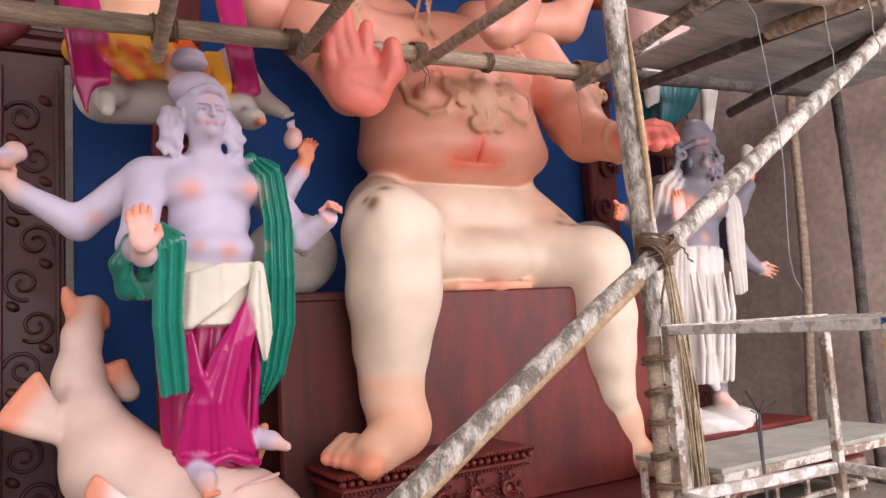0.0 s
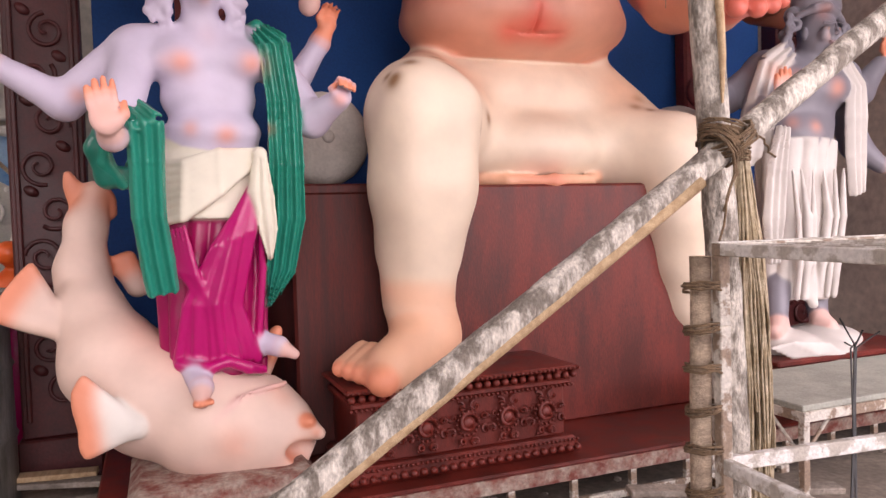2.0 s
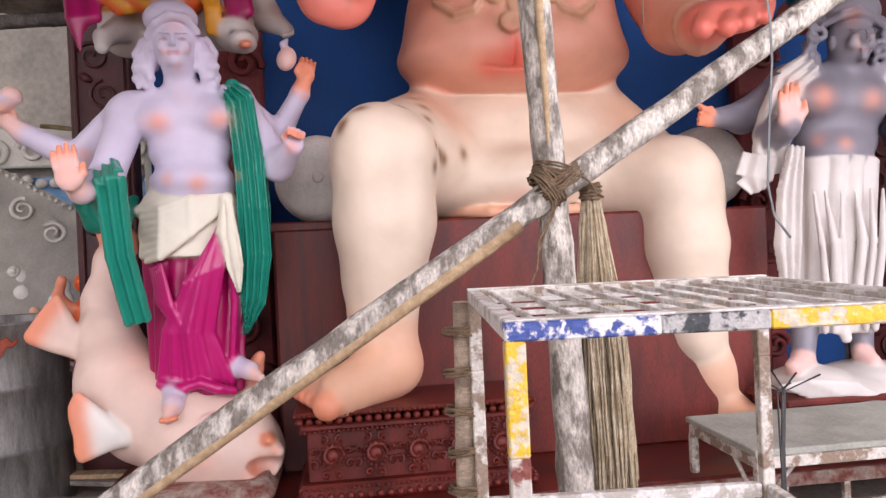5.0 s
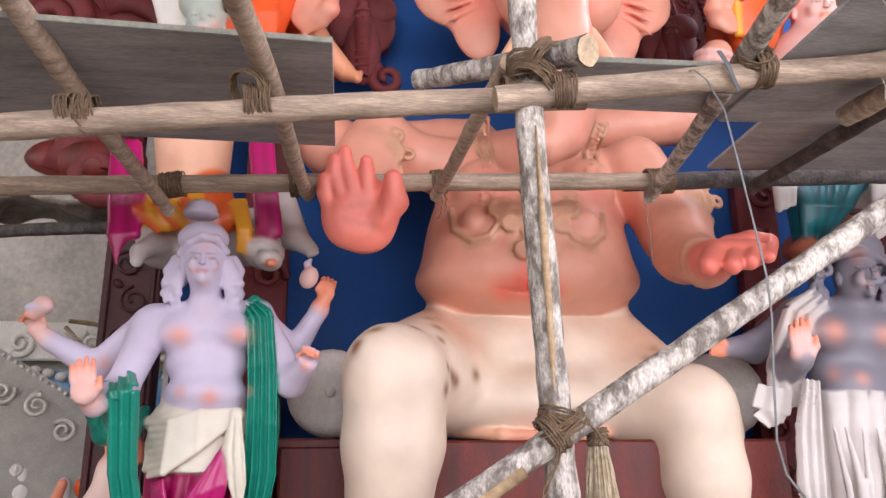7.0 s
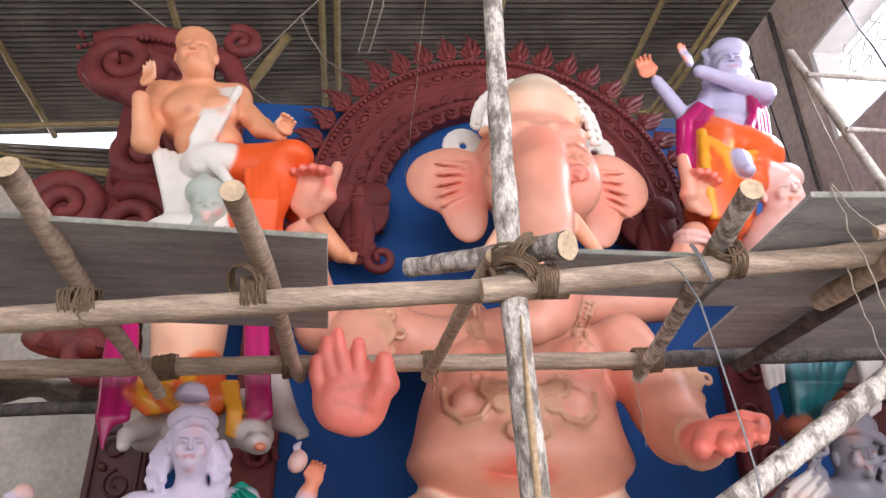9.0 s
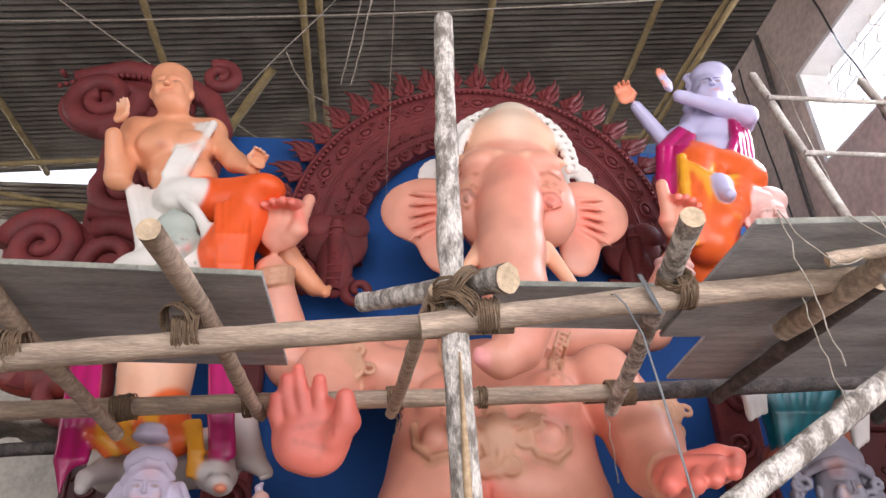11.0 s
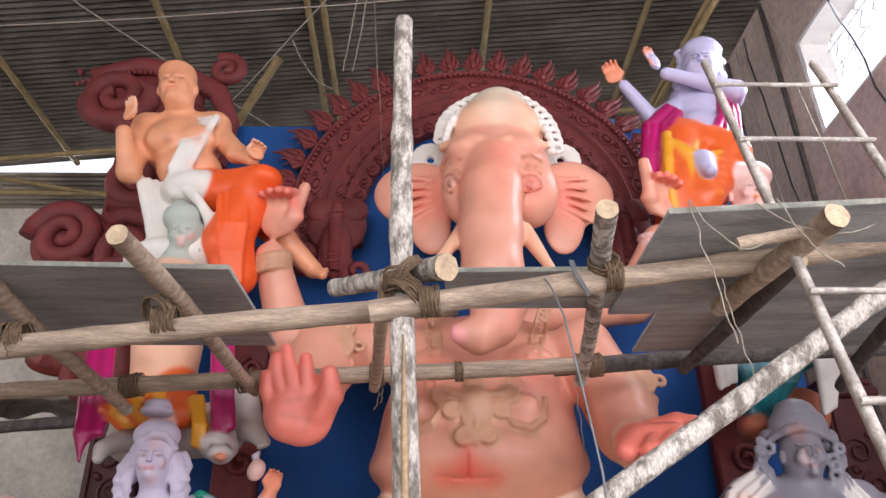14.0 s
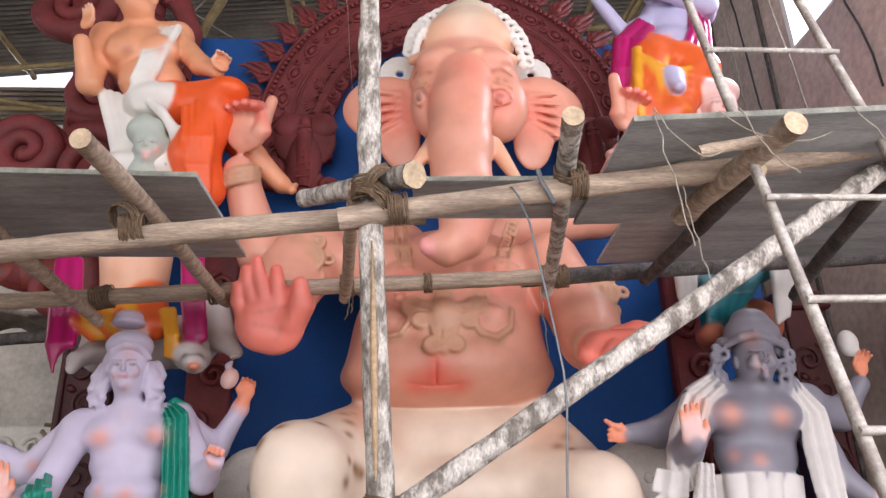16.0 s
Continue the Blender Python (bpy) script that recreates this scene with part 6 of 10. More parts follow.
fish.limb((-1.043, 4.25, 0.736), (-0.969, 4.23, 0.847), 0.043, 0.023, "fish", 0.03)
fish.spray((-0.971, 4.22, 0.848), 0.085, "orange", 0.8)
fish.limb((-1.043, 4.25, 0.736), (-0.98, 4.23, 0.826), 0.043, 0.023, "fish", 0.03)
fish.spray((-0.982, 4.22, 0.828), 0.085, "orange", 0.8)
fish.limb((-1.043, 4.25, 0.736), (-0.991, 4.23, 0.806), 0.043, 0.023, "fish", 0.03)
fish.spray((-0.993, 4.22, 0.807), 0.085, "orange", 0.8)
fish.spray((-1.222, 3.84, 0.496), 0.101, "orange", 0.4)
fish.spray((-0.879, 3.82, 0.558), 0.047, "orange", 0.7)
fish.spray((-0.857, 3.82, 0.497), 0.036, "orange", 0.6)
fish.spray((-1.448, 4.1, 0.807), 0.158, "orange", 0.3)
fish.spray((-1.563, 4.2, 0.95), 0.16, "orange", 0.35)
fish.spray((-0.988, 3.9, 0.686), 0.078, "orange", 0.25)
fish.spray((-0.953, 3.9, 0.392), 0.09, "orange", 0.95)
fish.spray((-0.919, 3.86, 0.415), 0.068, "orange", 0.95)
fish.build("fish_statue", "peach-pink clay fish with white fins lying on a red base", "statue")

grey_one = Clay(0.0085)
grey_one.ball((2.612, 4.12, 2.612), (0.135, 0.115, 0.168), "grey", 0.02)
grey_one.ball((2.64, 4.15, 2.785), (0.186, 0.13, 0.134), "grey", 0.015)
grey_one.ball((2.647, 4.16, 2.881), (0.128, 0.1, 0.083), "grey", 0.02)
grey_one.ball((2.592, 4.1, 2.538), (0.108, 0.1, 0.094), "grey", 0.03)
grey_one.tube([(2.43, 4.1, 2.699), (2.503, 4.04, 2.735), (2.59, 4.02, 2.748), (2.697, 4.04, 2.725), (2.817, 4.1, 2.687)], [0.022, 0.025, 0.029, 0.025, 0.022], "grey", 0.015)
grey_one.face((2.602, 4.1, 2.593), 0.134, "grey", "ash", 0)
grey_one.ring((2.362, 4.103, 2.679), (0.32109538506631563, -1, 0.022986292131511044), 0.022, 0.017, "grey", 0.004, n=7)
grey_one.ring((2.425, 4.144, 2.67), (-0.49783078765987154, -1, 0.04337867687471042), 0.026, 0.017, "grey", 0.004, n=7)
grey_one.ring((2.397, 4.098, 2.641), (-0.3195592872019559, -1, -0.013347999338249483), 0.032, 0.017, "grey", 0.004, n=7)
grey_one.ring((2.339, 4.08, 2.62), (0.14515407799202418, -1, 0.38534289126010557), 0.027, 0.017, "grey", 0.004, n=7)
grey_one.ring((2.39, 4.147, 2.617), (0.3319034854552688, -1, -0.4330821288481915), 0.032, 0.017, "grey", 0.004, n=7)
grey_one.ring((2.345, 4.097, 2.589), (0.4037303699136764, -1, -0.07753555388620137), 0.03, 0.017, "grey", 0.004, n=7)
grey_one.ring((2.361, 4.149, 2.583), (-0.38837887012906147, -1, -0.350693037163058), 0.027, 0.017, "grey", 0.004, n=7)
grey_one.ring((2.353, 4.119, 2.558), (0.48488680426668285, -1, 0.2105117080264377), 0.022, 0.017, "grey", 0.004, n=7)
grey_one.ring((2.345, 4.119, 2.541), (-0.01619197023314034, -1, 0.21558665931967202), 0.027, 0.017, "grey", 0.004, n=7)
grey_one.ring((2.312, 4.092, 2.518), (0.4170841213475257, -1, -0.1432094333379792), 0.03, 0.017, "grey", 0.004, n=7)
grey_one.ring((2.382, 4.126, 2.507), (0.21208002316581653, -1, 0.10953488132087208), 0.025, 0.017, "grey", 0.004, n=7)
grey_one.ring((2.365, 4.112, 2.487), (0.4936897567064086, -1, -0.19434959488558157), 0.031, 0.017, "grey", 0.004, n=7)
grey_one.ring((2.357, 4.125, 2.472), (-0.06952140577012766, -1, -0.35933243295776685), 0.03, 0.017, "grey", 0.004, n=7)
grey_one.ring((2.325, 4.13, 2.456), (-0.44009430319011245, -1, -0.41743988837584267), 0.023, 0.017, "grey", 0.004, n=7)
grey_one.ring((2.329, 4.086, 2.431), (0.4822959596472137, -1, -0.1280118435808486), 0.028, 0.016, "grey", 0.004, n=7)
grey_one.ring((2.311, 4.126, 2.421), (-0.48783934345488594, -1, -0.09745255376635298), 0.032, 0.016, "grey", 0.004, n=7)
grey_one.ball((2.432, 4.16, 2.714), (0.044, 0.05, 0.059), "grey", 0.02)
grey_one.ring((2.809, 4.129, 2.679), (-0.20799297832289826, -1, -0.19941985694107212), 0.022, 0.017, "grey", 0.004, n=7)
grey_one.ring((2.809, 4.155, 2.667), (0.3957287379089729, -1, 0.301104466311778), 0.031, 0.017, "grey", 0.004, n=7)
grey_one.ring((2.829, 4.084, 2.632), (0.10100256789062079, -1, -0.004758911870363369), 0.028, 0.017, "grey", 0.004, n=7)
grey_one.ring((2.855, 4.138, 2.627), (0.5621680765126159, -1, -0.383175647467218), 0.029, 0.017, "grey", 0.004, n=7)
grey_one.ring((2.832, 4.137, 2.609), (0.14144036281118033, -1, 0.3312628765423884), 0.025, 0.017, "grey", 0.004, n=7)
grey_one.ring((2.831, 4.107, 2.584), (0.11884094987005289, -1, 0.3968746549623886), 0.03, 0.017, "grey", 0.004, n=7)
grey_one.ring((2.78, 4.091, 2.563), (-0.20805905577039763, -1, 0.12679672635913464), 0.033, 0.017, "grey", 0.004, n=7)
grey_one.ring((2.827, 4.106, 2.548), (-0.11920795467931411, -1, 0.31749129528646425), 0.025, 0.017, "grey", 0.004, n=7)
grey_one.ring((2.774, 4.071, 2.524), (-0.37932922931867286, -1, 0.040197800535969885), 0.029, 0.017, "grey", 0.004, n=7)
grey_one.ring((2.805, 4.103, 2.513), (0.5412793402848802, -1, 0.12322926542105739), 0.023, 0.017, "grey", 0.004, n=7)
grey_one.ring((2.797, 4.158, 2.507), (0.585382628118177, -1, 0.4199641298309269), 0.029, 0.017, "grey", 0.004, n=7)
grey_one.ring((2.769, 4.078, 2.474), (-0.2905170457054323, -1, -0.27783846378372), 0.032, 0.017, "grey", 0.004, n=7)
grey_one.ring((2.842, 4.14, 2.467), (-0.4215275473237038, -1, -0.26165053941995753), 0.025, 0.017, "grey", 0.004, n=7)
grey_one.ring((2.813, 4.085, 2.44), (0.34853083117424655, -1, 0.18069636539124923), 0.027, 0.017, "grey", 0.004, n=7)
grey_one.ring((2.818, 4.094, 2.424), (0.02924050610112272, -1, -0.3424806315354394), 0.023, 0.017, "grey", 0.004, n=7)
grey_one.ring((2.758, 4.098, 2.409), (-0.45387448426519267, -1, -0.43874331654073806), 0.032, 0.017, "grey", 0.004, n=7)
grey_one.ball((2.837, 4.16, 2.709), (0.045, 0.05, 0.06), "grey", 0.02)
grey_one.spray((2.556, 4.0, 2.717), 0.072, "deep", 0.5)
grey_one.spray((2.554, 4.0, 2.553), 0.043, "pinkish", 0.5)
grey_one.limb((2.596, 4.15, 2.457), (2.6, 4.2, 2.351), 0.102, 0.124, "grey", 0.04)
grey_one.ball((2.581, 4.2, 2.251), (0.353, 0.18, 0.202), "grey", 0.06)
grey_one.limb((2.275, 4.22, 2.374), (2.95, 4.22, 2.348), 0.124, 0.125, "grey", 0.05)
grey_one.ball((2.37, 4.1, 2.257), (0.148, 0.1, 0.113), "grey", 0.04)
grey_one.ball((2.696, 4.1, 2.244), (0.149, 0.1, 0.113), "grey", 0.04)
grey_one.ball((2.548, 4.2, 2.024), (0.262, 0.15, 0.205), "grey", 0.06)
grey_one.ball((2.517, 4.14, 1.935), (0.208, 0.13, 0.139), "grey", 0.05)
grey_one.ball((2.461, 3.99, 1.962), (0.017, 0.03, 0.017), "dark", 0.008, cut=True)
grey_one.spray((2.346, 4.03, 2.254), 0.083, "orange", 0.75)
grey_one.spray((2.659, 4.03, 2.234), 0.07, "orange", 0.75)
grey_one.spray((2.483, 4.03, 1.975), 0.054, "orange", 0.5)
grey_one.spray((2.168, 4.03, 2.302), 0.083, "orange", 0.5)
grey_one.spray((2.299, 4.03, 2.029), 0.055, "orange", 0.35)
# arms
grey_one.limb((2.244, 4.2, 2.346), (2.035, 4.05, 2.037), 0.123, 0.102, "grey", 0.04)
grey_one.limb((2.035, 4.05, 2.037), (2.022, 3.88, 2.067), 0.095, 0.072, "grey", 0.04)
grey_one.hand((2.015, 3.84, 2.117), (0, 0, 1), (0.95, 0.05, 0.2), 0.144, "pinkish", tip="orange", curl=0.05, spread=0.03)
grey_one.limb((2.244, 4.25, 2.337), (1.971, 4.25, 2.182), 0.109, 0.093, "grey", 0.04)
grey_one.limb((1.971, 4.25, 2.182), (1.697, 4.08, 2.155), 0.093, 0.055, "grey", 0.04)
grey_one.hand((1.645, 4.05, 2.145), (-0.9, -0.2, 0.2), (0.2, -0.2, 0.9), 0.103, "orange", curl=0.5)
grey_one.limb((1.64, 4.03, 2.183), (1.556, 4.0, 2.224), 0.02, 0.014, "orange", 0.01)
grey_one.limb((2.961, 4.25, 2.323), (3.209, 4.3, 2.272), 0.118, 0.104, "grey", 0.04)
grey_one.limb((3.209, 4.3, 2.272), (3.369, 4.25, 2.464), 0.097, 0.06, "grey", 0.04)
grey_one.hand((3.385, 4.22, 2.571), (0.05, -0.1, 1), (-0.9, -0.2, 0.2), 0.113, "orange", curl=0.55)
grey_one.ball((3.303, 4.18, 2.723), (0.068, 0.06, 0.09), "bonewhite", 0.01)
grey_one.limb((2.95, 4.22, 2.175), (3.056, 4.2, 1.876), 0.109, 0.092, "grey", 0.04)
grey_one.limb((3.056, 4.2, 1.876), (3.19, 4.12, 1.735), 0.092, 0.055, "grey", 0.04)
grey_one.hand((3.228, 4.1, 1.724), (0.8, -0.3, -0.1), (0, -0.5, 0.8), 0.109, "pinkish", tip="orange", curl=0.5)
# white cloths
grey_one.fold((2.5, 4.2, 1.9), (2.46, 4.2, 0.86), 0.29, 0.25, 'bonewhite', 12, 0.07, 1.2, 0.66, 0.03)
grey_one.tube([(2.24, 3.985, 1.7), (2.27, 3.975, 1.4), (2.3, 3.99, 1.1), (2.3, 4.02, 0.88)], [0.008, 0.02, 0.02, 0.016], 'bonewhite', 0.012)
grey_one.tube([(2.31, 3.985, 1.7), (2.35, 3.975, 1.4), (2.36, 3.99, 1.1), (2.36, 4.02, 0.88)], [0.008, 0.026, 0.026, 0.021], 'bonewhite', 0.012)
grey_one.tube([(2.41, 3.985, 1.7), (2.4, 3.975, 1.4), (2.41, 3.99, 1.1), (2.41, 4.02, 0.88)], [0.008, 0.02, 0.02, 0.016], 'bonewhite', 0.012)
grey_one.tube([(2.5, 3.985, 1.7), (2.53, 3.975, 1.4), (2.49, 3.99, 1.1), (2.49, 4.02, 0.88)], [0.008, 0.028, 0.028, 0.022], 'bonewhite', 0.012)
grey_one.tube([(2.6, 3.985, 1.7), (2.6, 3.975, 1.4), (2.56, 3.99, 1.1), (2.56, 4.02, 0.88)], [0.008, 0.02, 0.02, 0.016], 'bonewhite', 0.012)
grey_one.tube([(2.68, 3.985, 1.7), (2.66, 3.975, 1.4), (2.62, 3.99, 1.1), (2.62, 4.02, 0.88)], [0.008, 0.024, 0.024, 0.019], 'bonewhite', 0.012)
grey_one.band([(2.32, 4.08, 2.47), (2.16, 4.06, 2.36), (2.05, 4.02, 2.15), (2.0, 4.02, 1.95), (2.02, 4.04, 1.82)], [0.07, 0.09, 0.1, 0.1, 0.09], 0.014, 'bonewhite', 3, 0.014, 0.008, (-0.4, -1, 0))
grey_one.band([(2.82, 4.1, 2.44), (2.9, 4.06, 2.25), (2.9, 4.06, 2.05), (2.92, 4.08, 1.8), (2.97, 4.12, 1.55)], [0.05, 0.1, 0.12, 0.11, 0.08], 0.014, 'bonewhite', 3, 0.016, 0.008, (0.2, -1, 0))
grey_one.band([(2.1, 3.92, 1.95), (2.06, 3.93, 1.7), (2.05, 3.95, 1.4), (2.07, 3.98, 1.12)], [0.05, 0.08, 0.085, 0.05], 0.012, 'bonewhite', 3, 0.014, 0.008, (0, -1, 0))
grey_one.band([(1.93, 4.02, 1.92), (1.9, 4.03, 1.8), (1.93, 4.05, 1.72)], [0.1, 0.11, 0.05], 0.012, 'bonewhite', 2, 0.012, 0.008, (-0.2, -1, 0))
grey_one.limb((2.263, 4.15, 0.957), (2.189, 4.08, 0.737), 0.081, 0.066, "grey", 0.03)
grey_one.limb((2.176, 4.06, 0.721), (2.052, 3.96, 0.699), 0.066, 0.045, "pinkish", 0.03)
grey_one.limb((2.65, 4.2, 0.937), (2.632, 4.15, 0.733), 0.083, 0.061, "grey", 0.03)
grey_one.limb((2.609, 4.12, 0.718), (2.62, 4.05, 0.683), 0.061, 0.043, "pinkish", 0.03)
grey_one.limb((2.419, 4.1, 1.091), (2.418, 4.0, 0.838), 0.074, 0.033, "bonewhite", 0.03)
# rock underfoot
grey_one.ball((2.38, 4.12, 0.527), (0.376, 0.34, 0.121), "bonewhite", 0.05)
grey_one.ball((2.193, 4.05, 0.604), (0.197, 0.22, 0.085), "bonewhite", 0.05)
grey_one.ball((2.657, 4.15, 0.585), (0.238, 0.25, 0.088), "bonewhite", 0.05)
grey_one.tube([(1.879, 3.82, 0.624), (2.031, 3.8, 0.649), (2.327, 3.8, 0.616)], [0.012, 0.015, 0.012], "bonewhite", 0.015)
grey_one.tube([(1.918, 3.82, 0.607), (2.076, 3.8, 0.628), (2.353, 3.8, 0.599)], [0.012, 0.015, 0.012], "bonewhite", 0.015)
grey_one.tube([(1.957, 3.82, 0.59), (2.121, 3.8, 0.607), (2.379, 3.8, 0.582)], [0.012, 0.015, 0.012], "bonewhite", 0.015)
grey_one.tube([(1.995, 3.82, 0.572), (2.167, 3.8, 0.587), (2.406, 3.8, 0.565)], [0.012, 0.015, 0.012], "bonewhite", 0.015)
grey_one.tube([(2.034, 3.82, 0.555), (2.213, 3.8, 0.566), (2.432, 3.8, 0.549)], [0.012, 0.015, 0.012], "bonewhite", 0.015)
grey_one.build("standing_statue", "four-armed grey clay statue with white cloths on a rock base", "statue")

monk = Clay(0.0095)
monk.ball((-1.818, 4.62, 5.843), (0.161, 0.16, 0.205), "monk", 0.02)
monk.ball((-1.845, 4.64, 5.985), (0.163, 0.16, 0.138), "monk", 0.03)
monk.ball((-1.785, 4.6, 5.692), (0.125, 0.13, 0.115), "monk", 0.04)
monk.face((-1.814, 4.62, 5.818), 0.16, "monk", "orange", 0)
monk.limb((-1.793, 4.66, 5.661), (-1.792, 4.72, 5.569), 0.106, 0.136, "monk", 0.03)
monk.ball((-1.748, 4.75, 5.332), (0.325, 0.24, 0.248), "monk", 0.06)
monk.limb((-2.065, 4.76, 5.516), (-1.5, 4.76, 5.54), 0.136, 0.136, "monk", 0.05)
monk.ball((-1.827, 4.6, 5.282), (0.168, 0.13, 0.13), "monk", 0.04)
monk.ball((-1.573, 4.6, 5.282), (0.158, 0.13, 0.13), "monk", 0.04)
monk.ball((-1.636, 4.72, 5.067), (0.261, 0.22, 0.187), "monk", 0.06)
monk.ball((-1.503, 4.5, 4.958), (0.018, 0.03, 0.013), "deep", 0.01, cut=True)
monk.spray((-1.772, 4.48, 5.217), 0.055, "deep", 0.6)
monk.spray((-1.516, 4.48, 5.195), 0.064, "orange", 0.5)
monk.spray((-1.522, 4.52, 4.961), 0.072, "orange", 0.7)
monk.spray((-1.748, 4.58, 5.045), 0.073, "deep", 0.4)
monk.spray((-1.765, 4.5, 5.683), 0.076, "orange", 0.3)
monk.spray((-1.796, 4.5, 5.896), 0.106, "orange", 0.25)
monk.limb((-2.077, 4.74, 5.454), (-2.077, 4.62, 4.985), 0.105, 0.092, "monk", 0.04)
monk.limb((-2.077, 4.62, 4.985), (-2.134, 4.5, 5.288), 0.092, 0.06, "monk", 0.04)
monk.hand((-2.107, 4.46, 5.446), (0.25, -0.1, 1), (0.8, -0.4, -0.1), 0.125, "monk", tip="peach", curl=0.45, spread=0.03)
monk.limb((-1.467, 4.74, 5.465), (-1.235, 4.62, 5.166), 0.10, 0.082, "monk", 0.04)
monk.limb((-1.235, 4.62, 5.166), (-1.077, 4.5, 5.027), 0.082, 0.055, "monk", 0.04)
monk.hand((-1.034, 4.45, 5.047), (0.2, -0.3, 0.9), (-0.8, -0.4, 0.3), 0.126, "monk", tip="peach", curl=0.7)
# white cloth and orange robe
monk.tube([(-1.448, 4.6, 5.513), (-1.502, 4.5, 5.193), (-1.568, 4.5, 4.947), (-1.603, 4.52, 4.724)], [0.033, 0.036, 0.036, 0.035], "white", 0.008)
monk.tube([(-1.496, 4.62, 5.517), (-1.537, 4.5, 5.182), (-1.599, 4.5, 4.947), (-1.616, 4.52, 4.724)], [0.033, 0.036, 0.036, 0.035], "white", 0.008)
monk.tube([(-1.544, 4.64, 5.52), (-1.572, 4.5, 5.17), (-1.63, 4.5, 4.947), (-1.63, 4.52, 4.724)], [0.033, 0.036, 0.036, 0.035], "white", 0.008)
monk.tube([(-1.593, 4.66, 5.524), (-1.606, 4.5, 5.159), (-1.661, 4.5, 4.947), (-1.643, 4.52, 4.724)], [0.034, 0.036, 0.036, 0.035], "white", 0.008)
monk.tube([(-1.641, 4.68, 5.527), (-1.641, 4.5, 5.148), (-1.692, 4.5, 4.948), (-1.656, 4.52, 4.724)], [0.034, 0.036, 0.036, 0.035], "white", 0.008)
monk.ball((-1.522, 4.65, 4.804), (0.281, 0.24, 0.154), "white", 0.04)
monk.tube([(-1.604, 4.48, 4.776), (-1.445, 4.44, 4.648), (-1.334, 4.45, 4.43)], [0.022, 0.03, 0.026], "white", 0.01)
monk.tube([(-1.588, 4.48, 4.761), (-1.419, 4.44, 4.613), (-1.317, 4.45, 4.4)], [0.022, 0.03, 0.025], "white", 0.01)
monk.tube([(-1.573, 4.48, 4.745), (-1.393, 4.44, 4.578), (-1.301, 4.45, 4.371)], [0.022, 0.03, 0.025], "white", 0.01)
monk.tube([(-1.558, 4.48, 4.73), (-1.367, 4.44, 4.543), (-1.285, 4.45, 4.342)], [0.022, 0.03, 0.025], "white", 0.01)
monk.tube([(-1.543, 4.48, 4.714), (-1.341, 4.44, 4.508), (-1.269, 4.45, 4.313)], [0.022, 0.03, 0.025], "white", 0.01)
monk.tube([(-1.527, 4.48, 4.699), (-1.315, 4.44, 4.473), (-1.252, 4.45, 4.284)], [0.022, 0.03, 0.025], "white", 0.01)
monk.tube([(-2.009, 4.7, 4.961), (-1.886, 4.68, 4.64), (-1.776, 4.66, 4.325), (-1.719, 4.66, 4.131)], [0.041, 0.049, 0.048, 0.039], "white", 0.008)
monk.tube([(-1.946, 4.7, 4.939), (-1.841, 4.68, 4.639), (-1.741, 4.66, 4.325), (-1.694, 4.66, 4.131)], [0.041, 0.049, 0.048, 0.039], "white", 0.008)
monk.tube([(-1.883, 4.7, 4.917), (-1.797, 4.68, 4.639), (-1.707, 4.66, 4.325), (-1.668, 4.66, 4.131)], [0.041, 0.049, 0.048, 0.039], "white", 0.008)
monk.tube([(-1.821, 4.7, 4.895), (-1.753, 4.68, 4.639), (-1.672, 4.66, 4.325), (-1.643, 4.66, 4.131)], [0.041, 0.049, 0.048, 0.039], "white", 0.008)
monk.tube([(-1.758, 4.7, 4.873), (-1.708, 4.68, 4.639), (-1.638, 4.66, 4.325), (-1.617, 4.66, 4.131)], [0.041, 0.049, 0.048, 0.039], "white", 0.008)
monk.limb((-1.4, 4.7, 4.808), (-1.005, 4.45, 4.756), 0.21, 0.149, "saffron", 0.05)
monk.ball((-0.949, 4.42, 4.778), (0.149, 0.16, 0.114), "saffron", 0.04)
monk.limb((-1.013, 4.5, 4.736), (-1.181, 4.5, 4.287), 0.159, 0.17, "saffron", 0.05)
monk.limb((-1.201, 4.55, 4.362), (-1.1, 4.55, 4.028), 0.172, 0.159, "saffron", 0.05)
monk.tube([(-1.254, 4.38, 4.611), (-1.218, 4.36, 4.354), (-1.176, 4.38, 4.13), (-1.128, 4.42, 3.922)], [0.026, 0.033, 0.033, 0.024], "saffron", 0.012)
monk.tube([(-1.205, 4.38, 4.631), (-1.173, 4.36, 4.354), (-1.143, 4.38, 4.13), (-1.104, 4.42, 3.922)], [0.026, 0.033, 0.033, 0.024], "saffron", 0.012)
monk.tube([(-1.156, 4.38, 4.651), (-1.127, 4.36, 4.354), (-1.11, 4.38, 4.13), (-1.08, 4.42, 3.922)], [0.026, 0.033, 0.033, 0.024], "saffron", 0.012)
monk.tube([(-1.107, 4.38, 4.671), (-1.081, 4.36, 4.354), (-1.078, 4.38, 4.129), (-1.056, 4.42, 3.922)], [0.026, 0.033, 0.033, 0.024], "saffron", 0.012)
monk.tube([(-1.058, 4.38, 4.691), (-1.036, 4.36, 4.354), (-1.045, 4.38, 4.129), (-1.031, 4.42, 3.922)], [0.026, 0.033, 0.033, 0.024], "saffron", 0.012)
monk.limb((-0.809, 4.75, 4.418), (-0.587, 4.85, 4.227), 0.107, 0.072, "monk", 0.03)
monk.limb((-0.577, 4.85, 4.217), (-0.494, 4.78, 4.144), 0.063, 0.04, "monk", 0.02)
monk.ball((-0.499, 4.76, 4.115), (0.022, 0.035, 0.022), "monk", 0.01)
monk.ball((-0.49, 4.78, 4.144), (0.022, 0.035, 0.022), "monk", 0.01)
